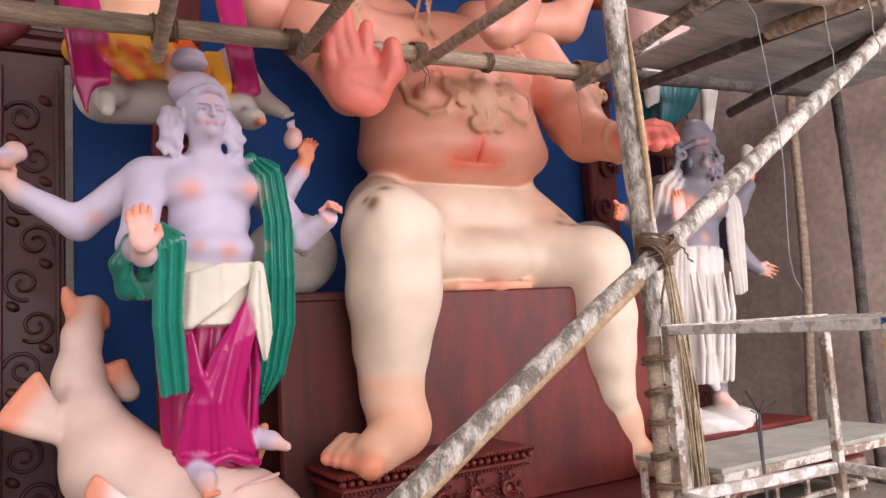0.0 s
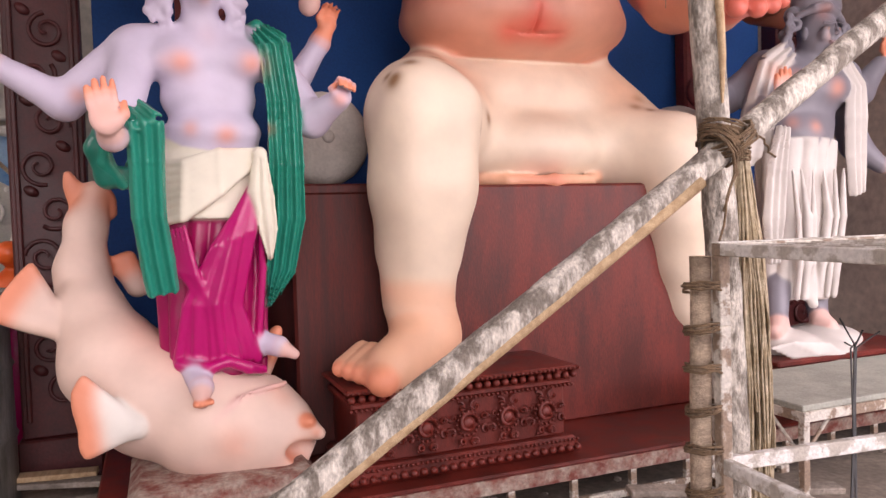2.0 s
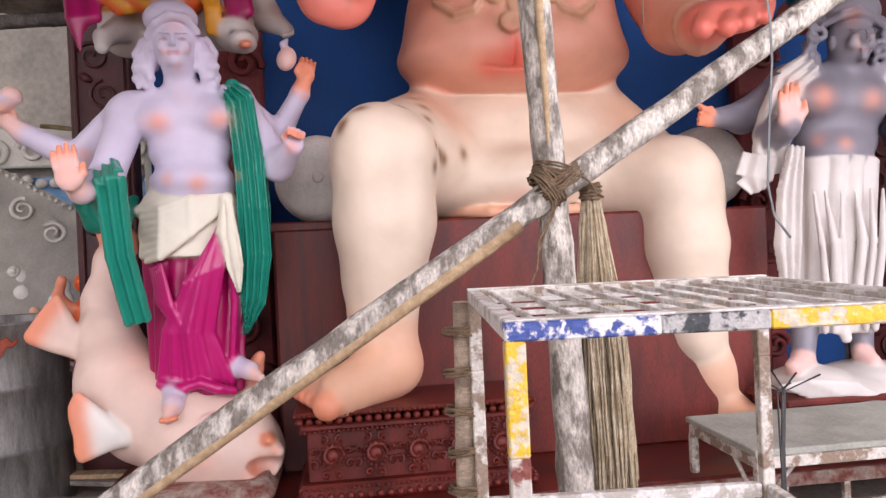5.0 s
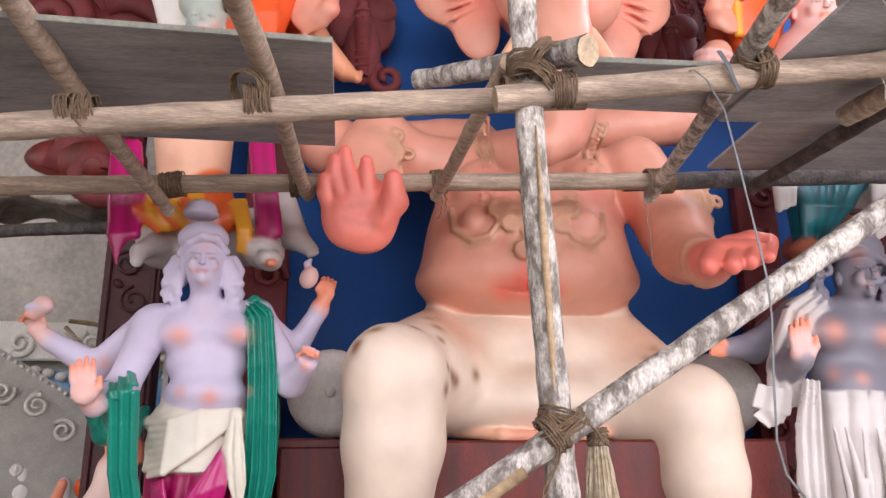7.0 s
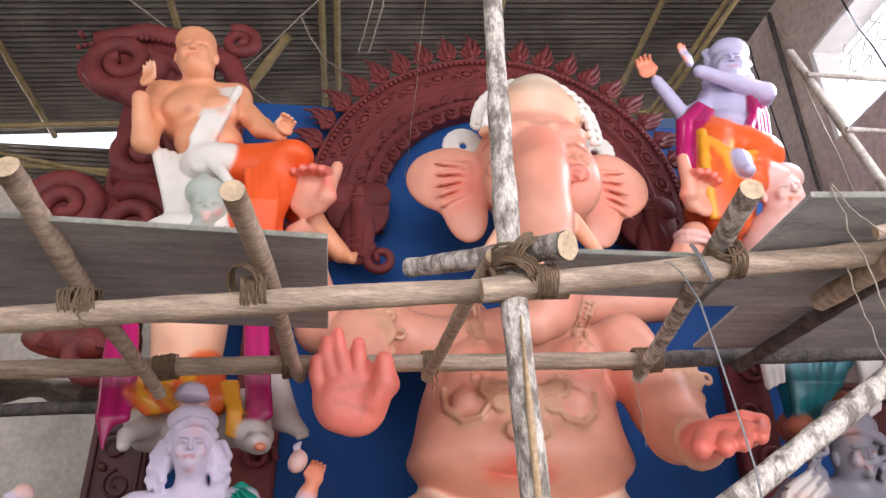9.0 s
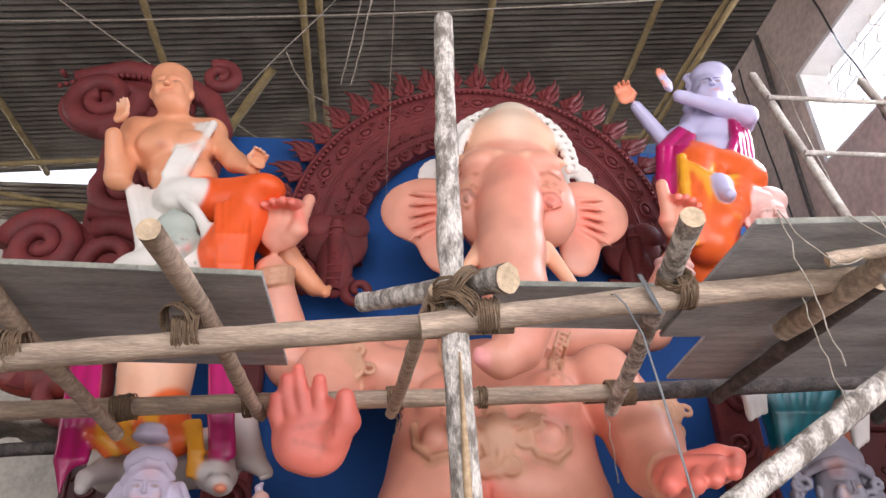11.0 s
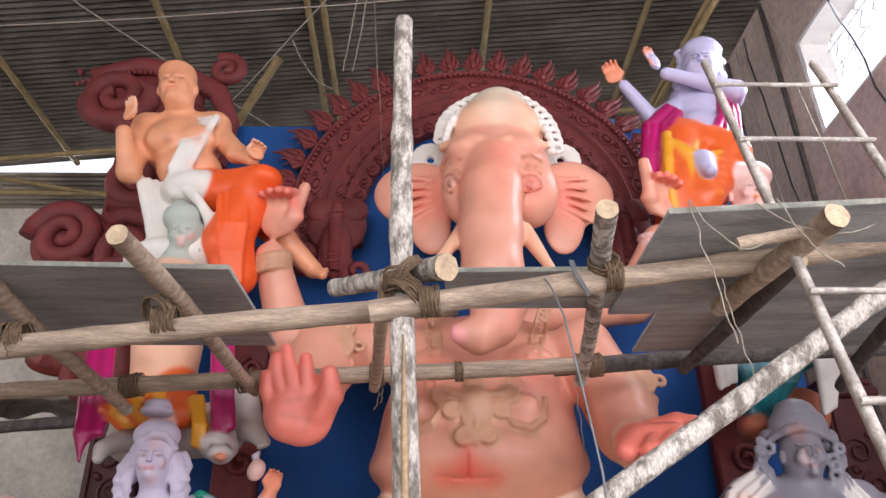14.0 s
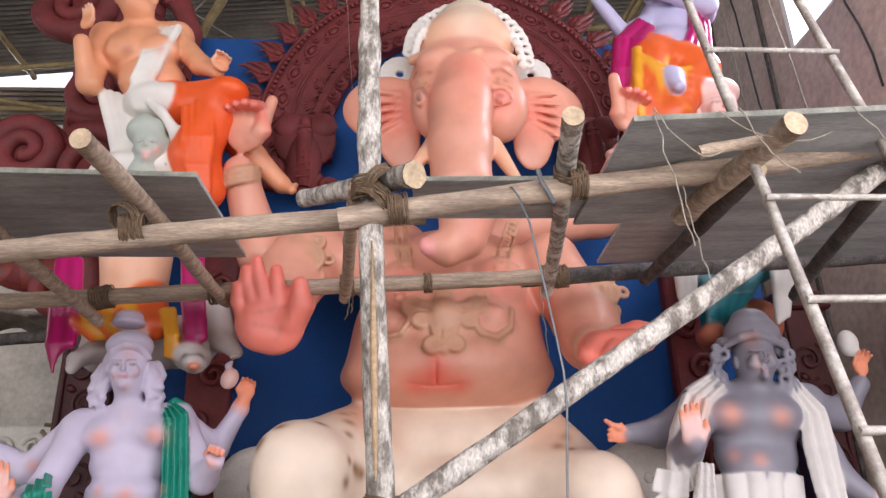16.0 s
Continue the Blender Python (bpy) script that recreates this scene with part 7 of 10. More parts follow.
monk.ball((-0.48, 4.8, 4.173), (0.022, 0.035, 0.022), "monk", 0.01)
monk.ball((-0.471, 4.82, 4.202), (0.022, 0.035, 0.022), "monk", 0.01)
monk.limb((-1.056, 4.75, 4.678), (-0.815, 4.78, 4.434), 0.137, 0.108, "saffron", 0.04)
monk.ball((-1.509, 4.8, 4.247), (0.532, 0.35, 0.177), "white", 0.06)
monk.build("seated_statue", "shaven-headed clay statue in white cloth and orange robe, seated", "statue")

rider = Clay(0.0135)
rider.ball((-1.498, 4.5, 4.349), (0.126, 0.14, 0.151), "sage", 0.02)
rider.ball((-1.544, 4.52, 4.485), (0.153, 0.16, 0.119), "sage", 0.03)
rider.ball((-1.58, 4.54, 4.605), (0.069, 0.08, 0.051), "sage", 0.03)
rider.face((-1.496, 4.5, 4.33), 0.126, "sage", "pinkish", 0)
rider.spray((-1.489, 4.36, 4.224), 0.041, "pink", 0.6)
rider.spray((-1.379, 4.36, 4.225), 0.041, "pink", 0.6)
rider.ball((-1.389, 4.5, 4.407), (0.029, 0.04, 0.029), "sage", 0.006)
rider.ball((-1.378, 4.5, 4.374), (0.029, 0.04, 0.029), "sage", 0.006)
rider.ball((-1.382, 4.5, 4.34), (0.029, 0.04, 0.029), "sage", 0.006)
rider.ball((-1.371, 4.5, 4.307), (0.029, 0.04, 0.029), "sage", 0.006)
rider.ball((-1.375, 4.5, 4.274), (0.029, 0.04, 0.029), "sage", 0.006)
rider.ball((-1.364, 4.5, 4.241), (0.029, 0.04, 0.029), "sage", 0.006)
rider.ball((-1.368, 4.5, 4.208), (0.029, 0.04, 0.029), "sage", 0.006)
rider.limb((-1.542, 4.55, 4.164), (-1.553, 4.6, 3.881), 0.118, 0.271, "sage", 0.06)
rider.limb((-1.553, 4.6, 3.881), (-1.526, 4.6, 3.271), 0.279, 0.22, "peach", 0.06)
rider.ball((-1.579, 4.5, 3.05), (0.335, 0.26, 0.141), "yellow", 0.04)
rider.limb((-1.434, 4.55, 3.181), (-1.258, 4.3, 2.927), 0.163, 0.101, "flame", 0.04)
rider.tube([(-1.858, 4.32, 3.087), (-1.719, 4.22, 2.935), (-1.613, 4.24, 2.835)], [0.027, 0.033, 0.029], "flame", 0.012)
rider.tube([(-1.774, 4.32, 3.089), (-1.646, 4.22, 2.916), (-1.561, 4.24, 2.846)], [0.027, 0.033, 0.03], "yellow", 0.012)
rider.tube([(-1.689, 4.32, 3.092), (-1.58, 4.22, 2.938), (-1.509, 4.24, 2.858)], [0.027, 0.033, 0.03], "flame", 0.012)
rider.tube([(-1.604, 4.32, 3.094), (-1.507, 4.22, 2.919), (-1.456, 4.24, 2.869)], [0.027, 0.033, 0.03], "yellow", 0.012)
rider.tube([(-1.518, 4.32, 3.096), (-1.44, 4.22, 2.941), (-1.403, 4.24, 2.88)], [0.027, 0.033, 0.03], "flame", 0.012)
rider.tube([(-1.432, 4.32, 3.098), (-1.367, 4.22, 2.922), (-1.35, 4.24, 2.891)], [0.027, 0.033, 0.03], "yellow", 0.012)
rider.tube([(-1.345, 4.32, 3.101), (-1.299, 4.22, 2.945), (-1.297, 4.24, 2.903)], [0.028, 0.033, 0.03], "flame", 0.012)
rider.tube([(-1.195, 4.25, 3.018), (-1.144, 4.22, 2.839), (-1.152, 4.24, 2.711)], [0.024, 0.026, 0.016], "yellow", 0.01)
rider.tube([(-1.165, 4.25, 3.019), (-1.119, 4.22, 2.84), (-1.133, 4.24, 2.712)], [0.024, 0.026, 0.016], "yellow", 0.01)
rider.tube([(-1.136, 4.25, 3.02), (-1.093, 4.22, 2.84), (-1.114, 4.24, 2.712)], [0.024, 0.026, 0.016], "yellow", 0.01)
rider.limb((-1.361, 4.25, 2.911), (-1.315, 4.2, 2.797), 0.086, 0.059, "pinkish", 0.03)
rider.tube([(-1.92, 4.3, 3.376), (-1.878, 4.25, 3.036), (-1.857, 4.22, 2.792), (-1.812, 4.22, 2.616)], [0.031, 0.037, 0.032, 0.016], "magenta_dark", 0.01)
rider.tube([(-1.108, 4.3, 3.404), (-1.06, 4.25, 3.057), (-1.028, 4.25, 2.799)], [0.032, 0.031, 0.023], "magenta_dark", 0.01)
rider.tube([(-1.88, 4.3, 3.377), (-1.834, 4.25, 3.037), (-1.814, 4.22, 2.793), (-1.811, 4.22, 2.66)], [0.031, 0.037, 0.032, 0.016], "magenta", 0.01)
rider.tube([(-1.077, 4.3, 3.405), (-1.027, 4.25, 3.058), (-0.993, 4.25, 2.81)], [0.032, 0.031, 0.023], "magenta", 0.01)
rider.tube([(-1.84, 4.3, 3.378), (-1.789, 4.25, 3.038), (-1.77, 4.22, 2.794), (-1.81, 4.22, 2.705)], [0.031, 0.037, 0.032, 0.016], "magenta_dark", 0.01)
rider.tube([(-1.046, 4.3, 3.406), (-0.994, 4.25, 3.059), (-0.958, 4.25, 2.821)], [0.032, 0.031, 0.023], "magenta_dark", 0.01)
rider.tube([(-1.8, 4.3, 3.38), (-1.744, 4.25, 3.039), (-1.727, 4.22, 2.795), (-1.809, 4.22, 2.751)], [0.031, 0.037, 0.032, 0.016], "magenta", 0.01)
rider.tube([(-1.014, 4.3, 3.407), (-0.96, 4.25, 3.059), (-0.923, 4.25, 2.831)], [0.032, 0.031, 0.023], "magenta", 0.01)
# the animal
rider.limb((-1.686, 4.65, 2.854), (-1.094, 4.6, 2.906), 0.164, 0.187, "bonewhite", 0.06)
rider.limb((-1.648, 4.5, 2.835), (-1.724, 4.3, 2.71), 0.09, 0.055, "bonewhite", 0.04)
rider.limb((-1.721, 4.3, 2.71), (-1.716, 4.25, 2.646), 0.049, 0.042, "bonewhite", 0.03)
rider.ball((-1.02, 4.35, 2.733), (0.121, 0.16, 0.087), "bonewhite", 0.04)
rider.ball((-0.965, 4.22, 2.657), (0.072, 0.1, 0.052), "bonewhite", 0.04)
rider.ball((-0.939, 4.13, 2.618), (0.032, 0.04, 0.019), "orange", 0.02)
rider.ball((-1.089, 4.36, 2.816), (0.034, 0.05, 0.034), "bonewhite", 0.02)
rider.ball((-0.949, 4.36, 2.812), (0.031, 0.05, 0.034), "bonewhite", 0.02)
rider.ball((-1.012, 4.2, 2.697), (0.01, 0.02, 0.01), "dark", 0.004)
rider.ball((-0.931, 4.22, 2.697), (0.01, 0.02, 0.01), "dark", 0.004)
rider.limb((-0.97, 4.6, 3.095), (-0.855, 4.5, 2.885), 0.124, 0.085, "bonewhite", 0.05)
rider.limb((-0.855, 4.5, 2.885), (-0.733, 4.35, 2.758), 0.078, 0.048, "bonewhite", 0.03)
rider.ball((-0.75, 4.3, 2.712), (0.02, 0.04, 0.02), "bonewhite", 0.01)
rider.ball((-0.724, 4.3, 2.722), (0.02, 0.04, 0.02), "bonewhite", 0.01)
rider.ball((-0.698, 4.3, 2.733), (0.02, 0.04, 0.02), "bonewhite", 0.01)
rider.build("rider_statue", "crowned clay rider in yellow and magenta cloth on a pale animal", "statue")

teal_rider = Clay(0.0135)
teal_rider.ball((2.936, 4.6, 4.798), (0.164, 0.16, 0.192), "pinkish", 0.03)
teal_rider.ball((2.978, 4.62, 4.953), (0.176, 0.17, 0.13), "pinkish", 0.03)
teal_rider.face((2.928, 4.6, 4.761), 0.164, "pinkish", "orange", 0)
teal_rider.spray((2.754, 4.44, 4.56), 0.061, "orange", 0.5)
teal_rider.limb((2.915, 4.65, 4.606), (2.897, 4.7, 4.325), 0.145, 0.339, "pinkish", 0.06)
teal_rider.limb((2.897, 4.7, 4.325), (2.879, 4.7, 3.749), 0.348, 0.281, "pinkish", 0.06)
teal_rider.ball((2.84, 4.6, 3.531), (0.378, 0.26, 0.271), "teal", 0.04)
teal_rider.limb((2.74, 4.55, 3.365), (2.586, 4.45, 3.014), 0.241, 0.13, "teal", 0.04)
teal_rider.tube([(2.439, 4.36, 3.627), (2.412, 4.28, 3.356), (2.426, 4.28, 3.12), (2.451, 4.34, 2.902)], [0.032, 0.038, 0.034, 0.022], "teal_dark", 0.01)
teal_rider.tube([(2.519, 4.36, 3.626), (2.466, 4.28, 3.324), (2.468, 4.28, 3.12), (2.481, 4.34, 2.917)], [0.032, 0.038, 0.034, 0.022], "teal", 0.01)
teal_rider.tube([(2.599, 4.36, 3.626), (2.535, 4.28, 3.355), (2.509, 4.28, 3.119), (2.51, 4.34, 2.931)], [0.032, 0.038, 0.034, 0.022], "teal_dark", 0.01)
teal_rider.tube([(2.679, 4.36, 3.625), (2.589, 4.28, 3.322), (2.55, 4.28, 3.119), (2.54, 4.34, 2.946)], [0.032, 0.038, 0.034, 0.022], "teal", 0.01)
teal_rider.tube([(2.759, 4.36, 3.624), (2.658, 4.28, 3.354), (2.592, 4.28, 3.118), (2.569, 4.34, 2.961)], [0.032, 0.038, 0.034, 0.022], "teal_dark", 0.01)
teal_rider.tube([(2.839, 4.36, 3.623), (2.712, 4.28, 3.321), (2.633, 4.28, 3.118), (2.599, 4.34, 2.975)], [0.032, 0.038, 0.034, 0.022], "teal", 0.01)
teal_rider.tube([(2.919, 4.36, 3.622), (2.781, 4.28, 3.352), (2.674, 4.28, 3.117), (2.629, 4.34, 2.99)], [0.032, 0.038, 0.034, 0.022], "teal_dark", 0.01)
teal_rider.tube([(2.999, 4.36, 3.621), (2.834, 4.28, 3.319), (2.716, 4.28, 3.117), (2.659, 4.34, 3.005)], [0.032, 0.038, 0.034, 0.022], "teal", 0.01)
teal_rider.tube([(3.079, 4.36, 3.62), (2.904, 4.28, 3.351), (2.757, 4.28, 3.116), (2.689, 4.34, 3.02)], [0.032, 0.038, 0.034, 0.022], "teal_dark", 0.01)
teal_rider.ball((2.686, 4.3, 3.504), (0.07, 0.08, 0.054), "teal", 0.02)
teal_rider.tube([(2.332, 4.3, 3.698), (2.257, 4.25, 3.347), (2.241, 4.25, 3.075)], [0.036, 0.042, 0.03], "bonewhite", 0.008)
teal_rider.tube([(3.068, 4.3, 3.69), (2.964, 4.28, 3.27), (2.912, 4.28, 2.907)], [0.036, 0.042, 0.022], "bonewhite", 0.008)
teal_rider.tube([(2.387, 4.3, 3.697), (2.31, 4.25, 3.347), (2.29, 4.25, 3.097)], [0.036, 0.042, 0.03], "bonewhite", 0.008)
teal_rider.tube([(3.12, 4.3, 3.689), (3.014, 4.28, 3.27), (2.948, 4.28, 2.929)], [0.036, 0.042, 0.022], "bonewhite", 0.008)
teal_rider.tube([(2.443, 4.3, 3.696), (2.364, 4.25, 3.346), (2.339, 4.25, 3.12)], [0.036, 0.042, 0.03], "bonewhite", 0.008)
teal_rider.tube([(3.172, 4.3, 3.689), (3.063, 4.28, 3.269), (2.984, 4.28, 2.95)], [0.036, 0.042, 0.022], "bonewhite", 0.008)
teal_rider.ball((2.483, 4.4, 2.85), (0.097, 0.12, 0.074), "deep", 0.04)
teal_rider.limb((2.575, 4.6, 2.898), (2.959, 4.7, 2.997), 0.116, 0.199, "deep", 0.05)
teal_rider.build("rider_statue", "clay rider in teal and white cloth behind the scaffold", "statue")

boy = Clay(0.0095)
boy.ball((2.806, 4.7, 6.189), (0.159, 0.15, 0.195), "boy", 0.02)
boy.ball((2.859, 4.72, 6.382), (0.188, 0.16, 0.146), "boy", 0.03)
boy.ball((2.759, 4.68, 6.079), (0.132, 0.13, 0.132), "boy", 0.03)
boy.face((2.793, 4.7, 6.176), 0.164, "boy", "rose", -14)
boy.ring((2.695, 4.779, 6.436), (-0.4, -1, 0.2), 0.037, 0.026, "boy", 0.005, n=7)
boy.ring((2.705, 4.763, 6.374), (-0.4, -1, 0.2), 0.037, 0.026, "boy", 0.005, n=7)
boy.ring((2.705, 4.785, 6.346), (-0.4, -1, 0.2), 0.037, 0.026, "boy", 0.005, n=7)
boy.ring((2.699, 4.762, 6.277), (-0.4, -1, 0.2), 0.036, 0.026, "boy", 0.005, n=7)
boy.ring((2.67, 4.759, 6.228), (-0.4, -1, 0.2), 0.036, 0.026, "boy", 0.005, n=7)
boy.ring((2.666, 4.745, 6.169), (-0.4, -1, 0.2), 0.036, 0.026, "boy", 0.005, n=7)
boy.ring((2.625, 4.705, 6.088), (-0.4, -1, 0.2), 0.036, 0.025, "boy", 0.005, n=7)
boy.ring((2.654, 4.738, 6.07), (-0.4, -1, 0.2), 0.036, 0.026, "boy", 0.005, n=7)
boy.ring((2.584, 4.707, 5.998), (-0.4, -1, 0.2), 0.035, 0.025, "boy", 0.005, n=7)
boy.ring((2.629, 4.716, 5.96), (-0.4, -1, 0.2), 0.035, 0.025, "boy", 0.005, n=7)
boy.ring((2.612, 4.758, 5.95), (-0.4, -1, 0.2), 0.036, 0.025, "boy", 0.005, n=7)
boy.ring((2.616, 4.723, 5.876), (-0.4, -1, 0.2), 0.035, 0.025, "boy", 0.005, n=7)
boy.ring((3.02, 4.712, 6.458), (0.4, -1, 0.2), 0.037, 0.026, "boy", 0.005, n=7)
boy.ring((3.01, 4.758, 6.459), (0.4, -1, 0.2), 0.037, 0.026, "boy", 0.005, n=7)
boy.ring((3.006, 4.766, 6.425), (0.4, -1, 0.2), 0.037, 0.026, "boy", 0.005, n=7)
boy.ring((2.965, 4.686, 6.31), (0.4, -1, 0.2), 0.036, 0.026, "boy", 0.005, n=7)
boy.ring((3.044, 4.752, 6.33), (0.4, -1, 0.2), 0.037, 0.026, "boy", 0.005, n=7)
boy.ring((2.976, 4.725, 6.265), (0.4, -1, 0.2), 0.036, 0.026, "boy", 0.005, n=7)
boy.ring((2.995, 4.742, 6.24), (0.4, -1, 0.2), 0.036, 0.026, "boy", 0.005, n=7)
boy.ring((2.972, 4.753, 6.209), (0.4, -1, 0.2), 0.036, 0.026, "boy", 0.005, n=7)
boy.ring((3.017, 4.741, 6.159), (0.4, -1, 0.2), 0.036, 0.026, "boy", 0.005, n=7)
boy.ring((3.016, 4.764, 6.139), (0.4, -1, 0.2), 0.036, 0.026, "boy", 0.005, n=7)
boy.ring((2.964, 4.755, 6.091), (0.4, -1, 0.2), 0.036, 0.026, "boy", 0.005, n=7)
boy.ring((2.975, 4.729, 6.03), (0.4, -1, 0.2), 0.036, 0.025, "boy", 0.005, n=7)
boy.ring((2.917, 4.732, 5.993), (0.4, -1, 0.2), 0.036, 0.025, "boy", 0.005, n=7)
boy.ring((2.95, 4.701, 5.928), (0.4, -1, 0.2), 0.035, 0.025, "boy", 0.005, n=7)
boy.limb((2.777, 4.74, 6.013), (2.791, 4.8, 5.92), 0.102, 0.133, "boy", 0.03)
boy.ball((2.778, 4.82, 5.758), (0.243, 0.2, 0.233), "boy", 0.05)
boy.ball((2.707, 4.78, 5.553), (0.208, 0.19, 0.168), "boy", 0.05)
boy.limb((2.629, 4.82, 5.898), (3.039, 4.82, 5.937), 0.112, 0.133, "boy", 0.04)
boy.ball((2.616, 4.58, 5.48), (0.019, 0.03, 0.019), "deep", 0.006, cut=True)
boy.spray((2.625, 4.6, 5.495), 0.058, "orange", 0.6)
boy.spray((2.574, 4.62, 5.662), 0.059, "orange", 0.3)
boy.spray((2.672, 4.54, 6.002), 0.069, "orange", 0.3)
boy.limb((2.591, 4.8, 5.831), (2.294, 4.7, 5.615), 0.085, 0.07, "boy", 0.04)
boy.limb((2.294, 4.7, 5.615), (2.05, 4.6, 5.894), 0.07, 0.05, "boy", 0.03)
boy.hand((1.95, 4.56, 5.961), (-0.2, -0.1, 1), (0.8, -0.3, 0.1), 0.138, "orange", curl=0.6)
boy.limb((3.09, 4.8, 5.921), (3.039, 4.62, 5.861), 0.105, 0.092, "boy", 0.04)
boy.limb((3.043, 4.62, 5.88), (2.402, 4.5, 5.947), 0.085, 0.052, "boy", 0.03)
boy.hand((2.314, 4.48, 6.057), (-0.6, -0.1, 0.9), (-0.5, -0.3, -0.6), 0.138, "boy", tip="orange", curl=0.3)
boy.tube([(2.298, 4.47, 5.218), (2.449, 4.44, 5.074), (2.681, 4.45, 5.07)], [0.023, 0.027, 0.023], "yellow", 0.012)
boy.tube([(2.328, 4.47, 5.145), (2.472, 4.44, 4.997), (2.666, 4.45, 4.993)], [0.023, 0.027, 0.023], "yellow", 0.012)
boy.tube([(2.357, 4.47, 5.073), (2.494, 4.44, 4.921), (2.651, 4.45, 4.917)], [0.023, 0.027, 0.023], "yellow", 0.012)
boy.tube([(2.386, 4.47, 5.002), (2.516, 4.44, 4.846), (2.636, 4.45, 4.842)], [0.023, 0.027, 0.022], "yellow", 0.012)
boy.tube([(2.415, 4.47, 4.931), (2.538, 4.44, 4.772), (2.622, 4.45, 4.768)], [0.023, 0.027, 0.022], "yellow", 0.012)
boy.tube([(2.444, 4.47, 4.861), (2.56, 4.44, 4.699), (2.608, 4.45, 4.695)], [0.022, 0.026, 0.022], "yellow", 0.012)
boy.tube([(2.898, 4.6, 5.646), (2.751, 4.56, 5.365), (2.515, 4.55, 5.242), (2.342, 4.56, 5.318)], [0.029, 0.033, 0.033, 0.028], "magenta", 0.008)
boy.tube([(2.871, 4.6, 5.61), (2.732, 4.56, 5.341), (2.501, 4.55, 5.214), (2.335, 4.56, 5.272)], [0.029, 0.033, 0.033, 0.028], "magenta", 0.008)
boy.tube([(2.845, 4.6, 5.573), (2.713, 4.56, 5.318), (2.486, 4.55, 5.185), (2.327, 4.56, 5.227)], [0.029, 0.033, 0.033, 0.028], "magenta", 0.008)
boy.tube([(2.92, 4.66, 5.946), (2.867, 4.6, 5.585), (2.837, 4.6, 5.289), (2.809, 4.62, 5.02)], [0.035, 0.039, 0.038, 0.033], "magenta_dark", 0.008)
boy.tube([(2.418, 4.66, 5.718), (2.168, 4.56, 5.423), (2.11, 4.54, 5.133), (2.097, 4.56, 4.883)], [0.03, 0.038, 0.037, 0.027], "magenta_dark", 0.008)
boy.tube([(2.968, 4.69, 5.952), (2.927, 4.64, 5.617), (2.896, 4.64, 5.318), (2.867, 4.66, 5.046)], [0.035, 0.039, 0.038, 0.033], "magenta", 0.008)
boy.tube([(2.454, 4.66, 5.694), (2.235, 4.56, 5.423), (2.161, 4.54, 5.133), (2.138, 4.56, 4.883)], [0.03, 0.038, 0.037, 0.027], "magenta", 0.008)
boy.tube([(3.016, 4.72, 5.958), (2.988, 4.68, 5.648), (2.956, 4.68, 5.347), (2.926, 4.7, 5.073)], [0.035, 0.039, 0.039, 0.033], "magenta_dark", 0.008)
boy.tube([(2.489, 4.66, 5.669), (2.302, 4.56, 5.423), (2.212, 4.54, 5.133), (2.179, 4.56, 4.883)], [0.029, 0.038, 0.037, 0.027], "magenta_dark", 0.008)
boy.tube([(3.064, 4.75, 5.963), (3.05, 4.72, 5.679), (3.017, 4.72, 5.376), (2.986, 4.74, 5.099)], [0.036, 0.04, 0.039, 0.033], "magenta", 0.008)
boy.tube([(2.525, 4.66, 5.645), (2.369, 4.56, 5.423), (2.264, 4.54, 5.133), (2.22, 4.56, 4.882)], [0.029, 0.038, 0.037, 0.027], "magenta", 0.008)
boy.limb((2.511, 4.7, 5.35), (2.852, 4.6, 5.175), 0.212, 0.179, "flame", 0.05)
boy.limb((2.457, 4.65, 5.268), (2.346, 4.6, 4.843), 0.2, 0.165, "flame", 0.05)
boy.limb((2.793, 4.6, 5.118), (2.519, 4.55, 4.705), 0.168, 0.153, "flame", 0.05)
boy.limb((2.346, 4.6, 4.843), (2.432, 4.6, 4.553), 0.183, 0.179, "flame", 0.05)
boy.tube([(2.302, 4.5, 5.297), (2.263, 4.47, 5.002), (2.242, 4.47, 4.734), (2.256, 4.5, 4.5)], [0.033, 0.045, 0.04, 0.031], "yellow", 0.016)
boy.tube([(2.377, 4.5, 5.269), (2.314, 4.47, 4.953), (2.291, 4.47, 4.761), (2.296, 4.5, 4.5)], [0.033, 0.045, 0.04, 0.031], "flame", 0.016)
boy.tube([(2.451, 4.5, 5.24), (2.365, 4.47, 4.904), (2.331, 4.47, 4.734), (2.336, 4.5, 4.5)], [0.033, 0.045, 0.04, 0.031], "flame", 0.016)
boy.tube([(2.526, 4.5, 5.212), (2.441, 4.47, 5.001), (2.381, 4.47, 4.76), (2.376, 4.5, 4.5)], [0.032, 0.045, 0.04, 0.031], "yellow", 0.016)
boy.tube([(2.6, 4.5, 5.183), (2.492, 4.47, 4.952), (2.421, 4.47, 4.734), (2.415, 4.5, 4.5)], [0.032, 0.045, 0.04, 0.031], "flame", 0.016)
boy.tube([(2.674, 4.5, 5.155), (2.542, 4.47, 4.904), (2.47, 4.47, 4.76), (2.455, 4.5, 4.5)], [0.032, 0.045, 0.04, 0.031], "flame", 0.016)
boy.tube([(2.748, 4.5, 5.127), (2.62, 4.47, 5.001), (2.51, 4.47, 4.734), (2.495, 4.5, 4.5)], [0.032, 0.045, 0.04, 0.031], "yellow", 0.016)
boy.tube([(2.821, 4.5, 5.099), (2.67, 4.47, 4.952), (2.56, 4.47, 4.76), (2.535, 4.5, 4.499)], [0.032, 0.045, 0.04, 0.031], "flame", 0.016)
boy.limb((2.54, 4.45, 5.004), (2.536, 4.38, 4.87), 0.091, 0.062, "boy", 0.03)
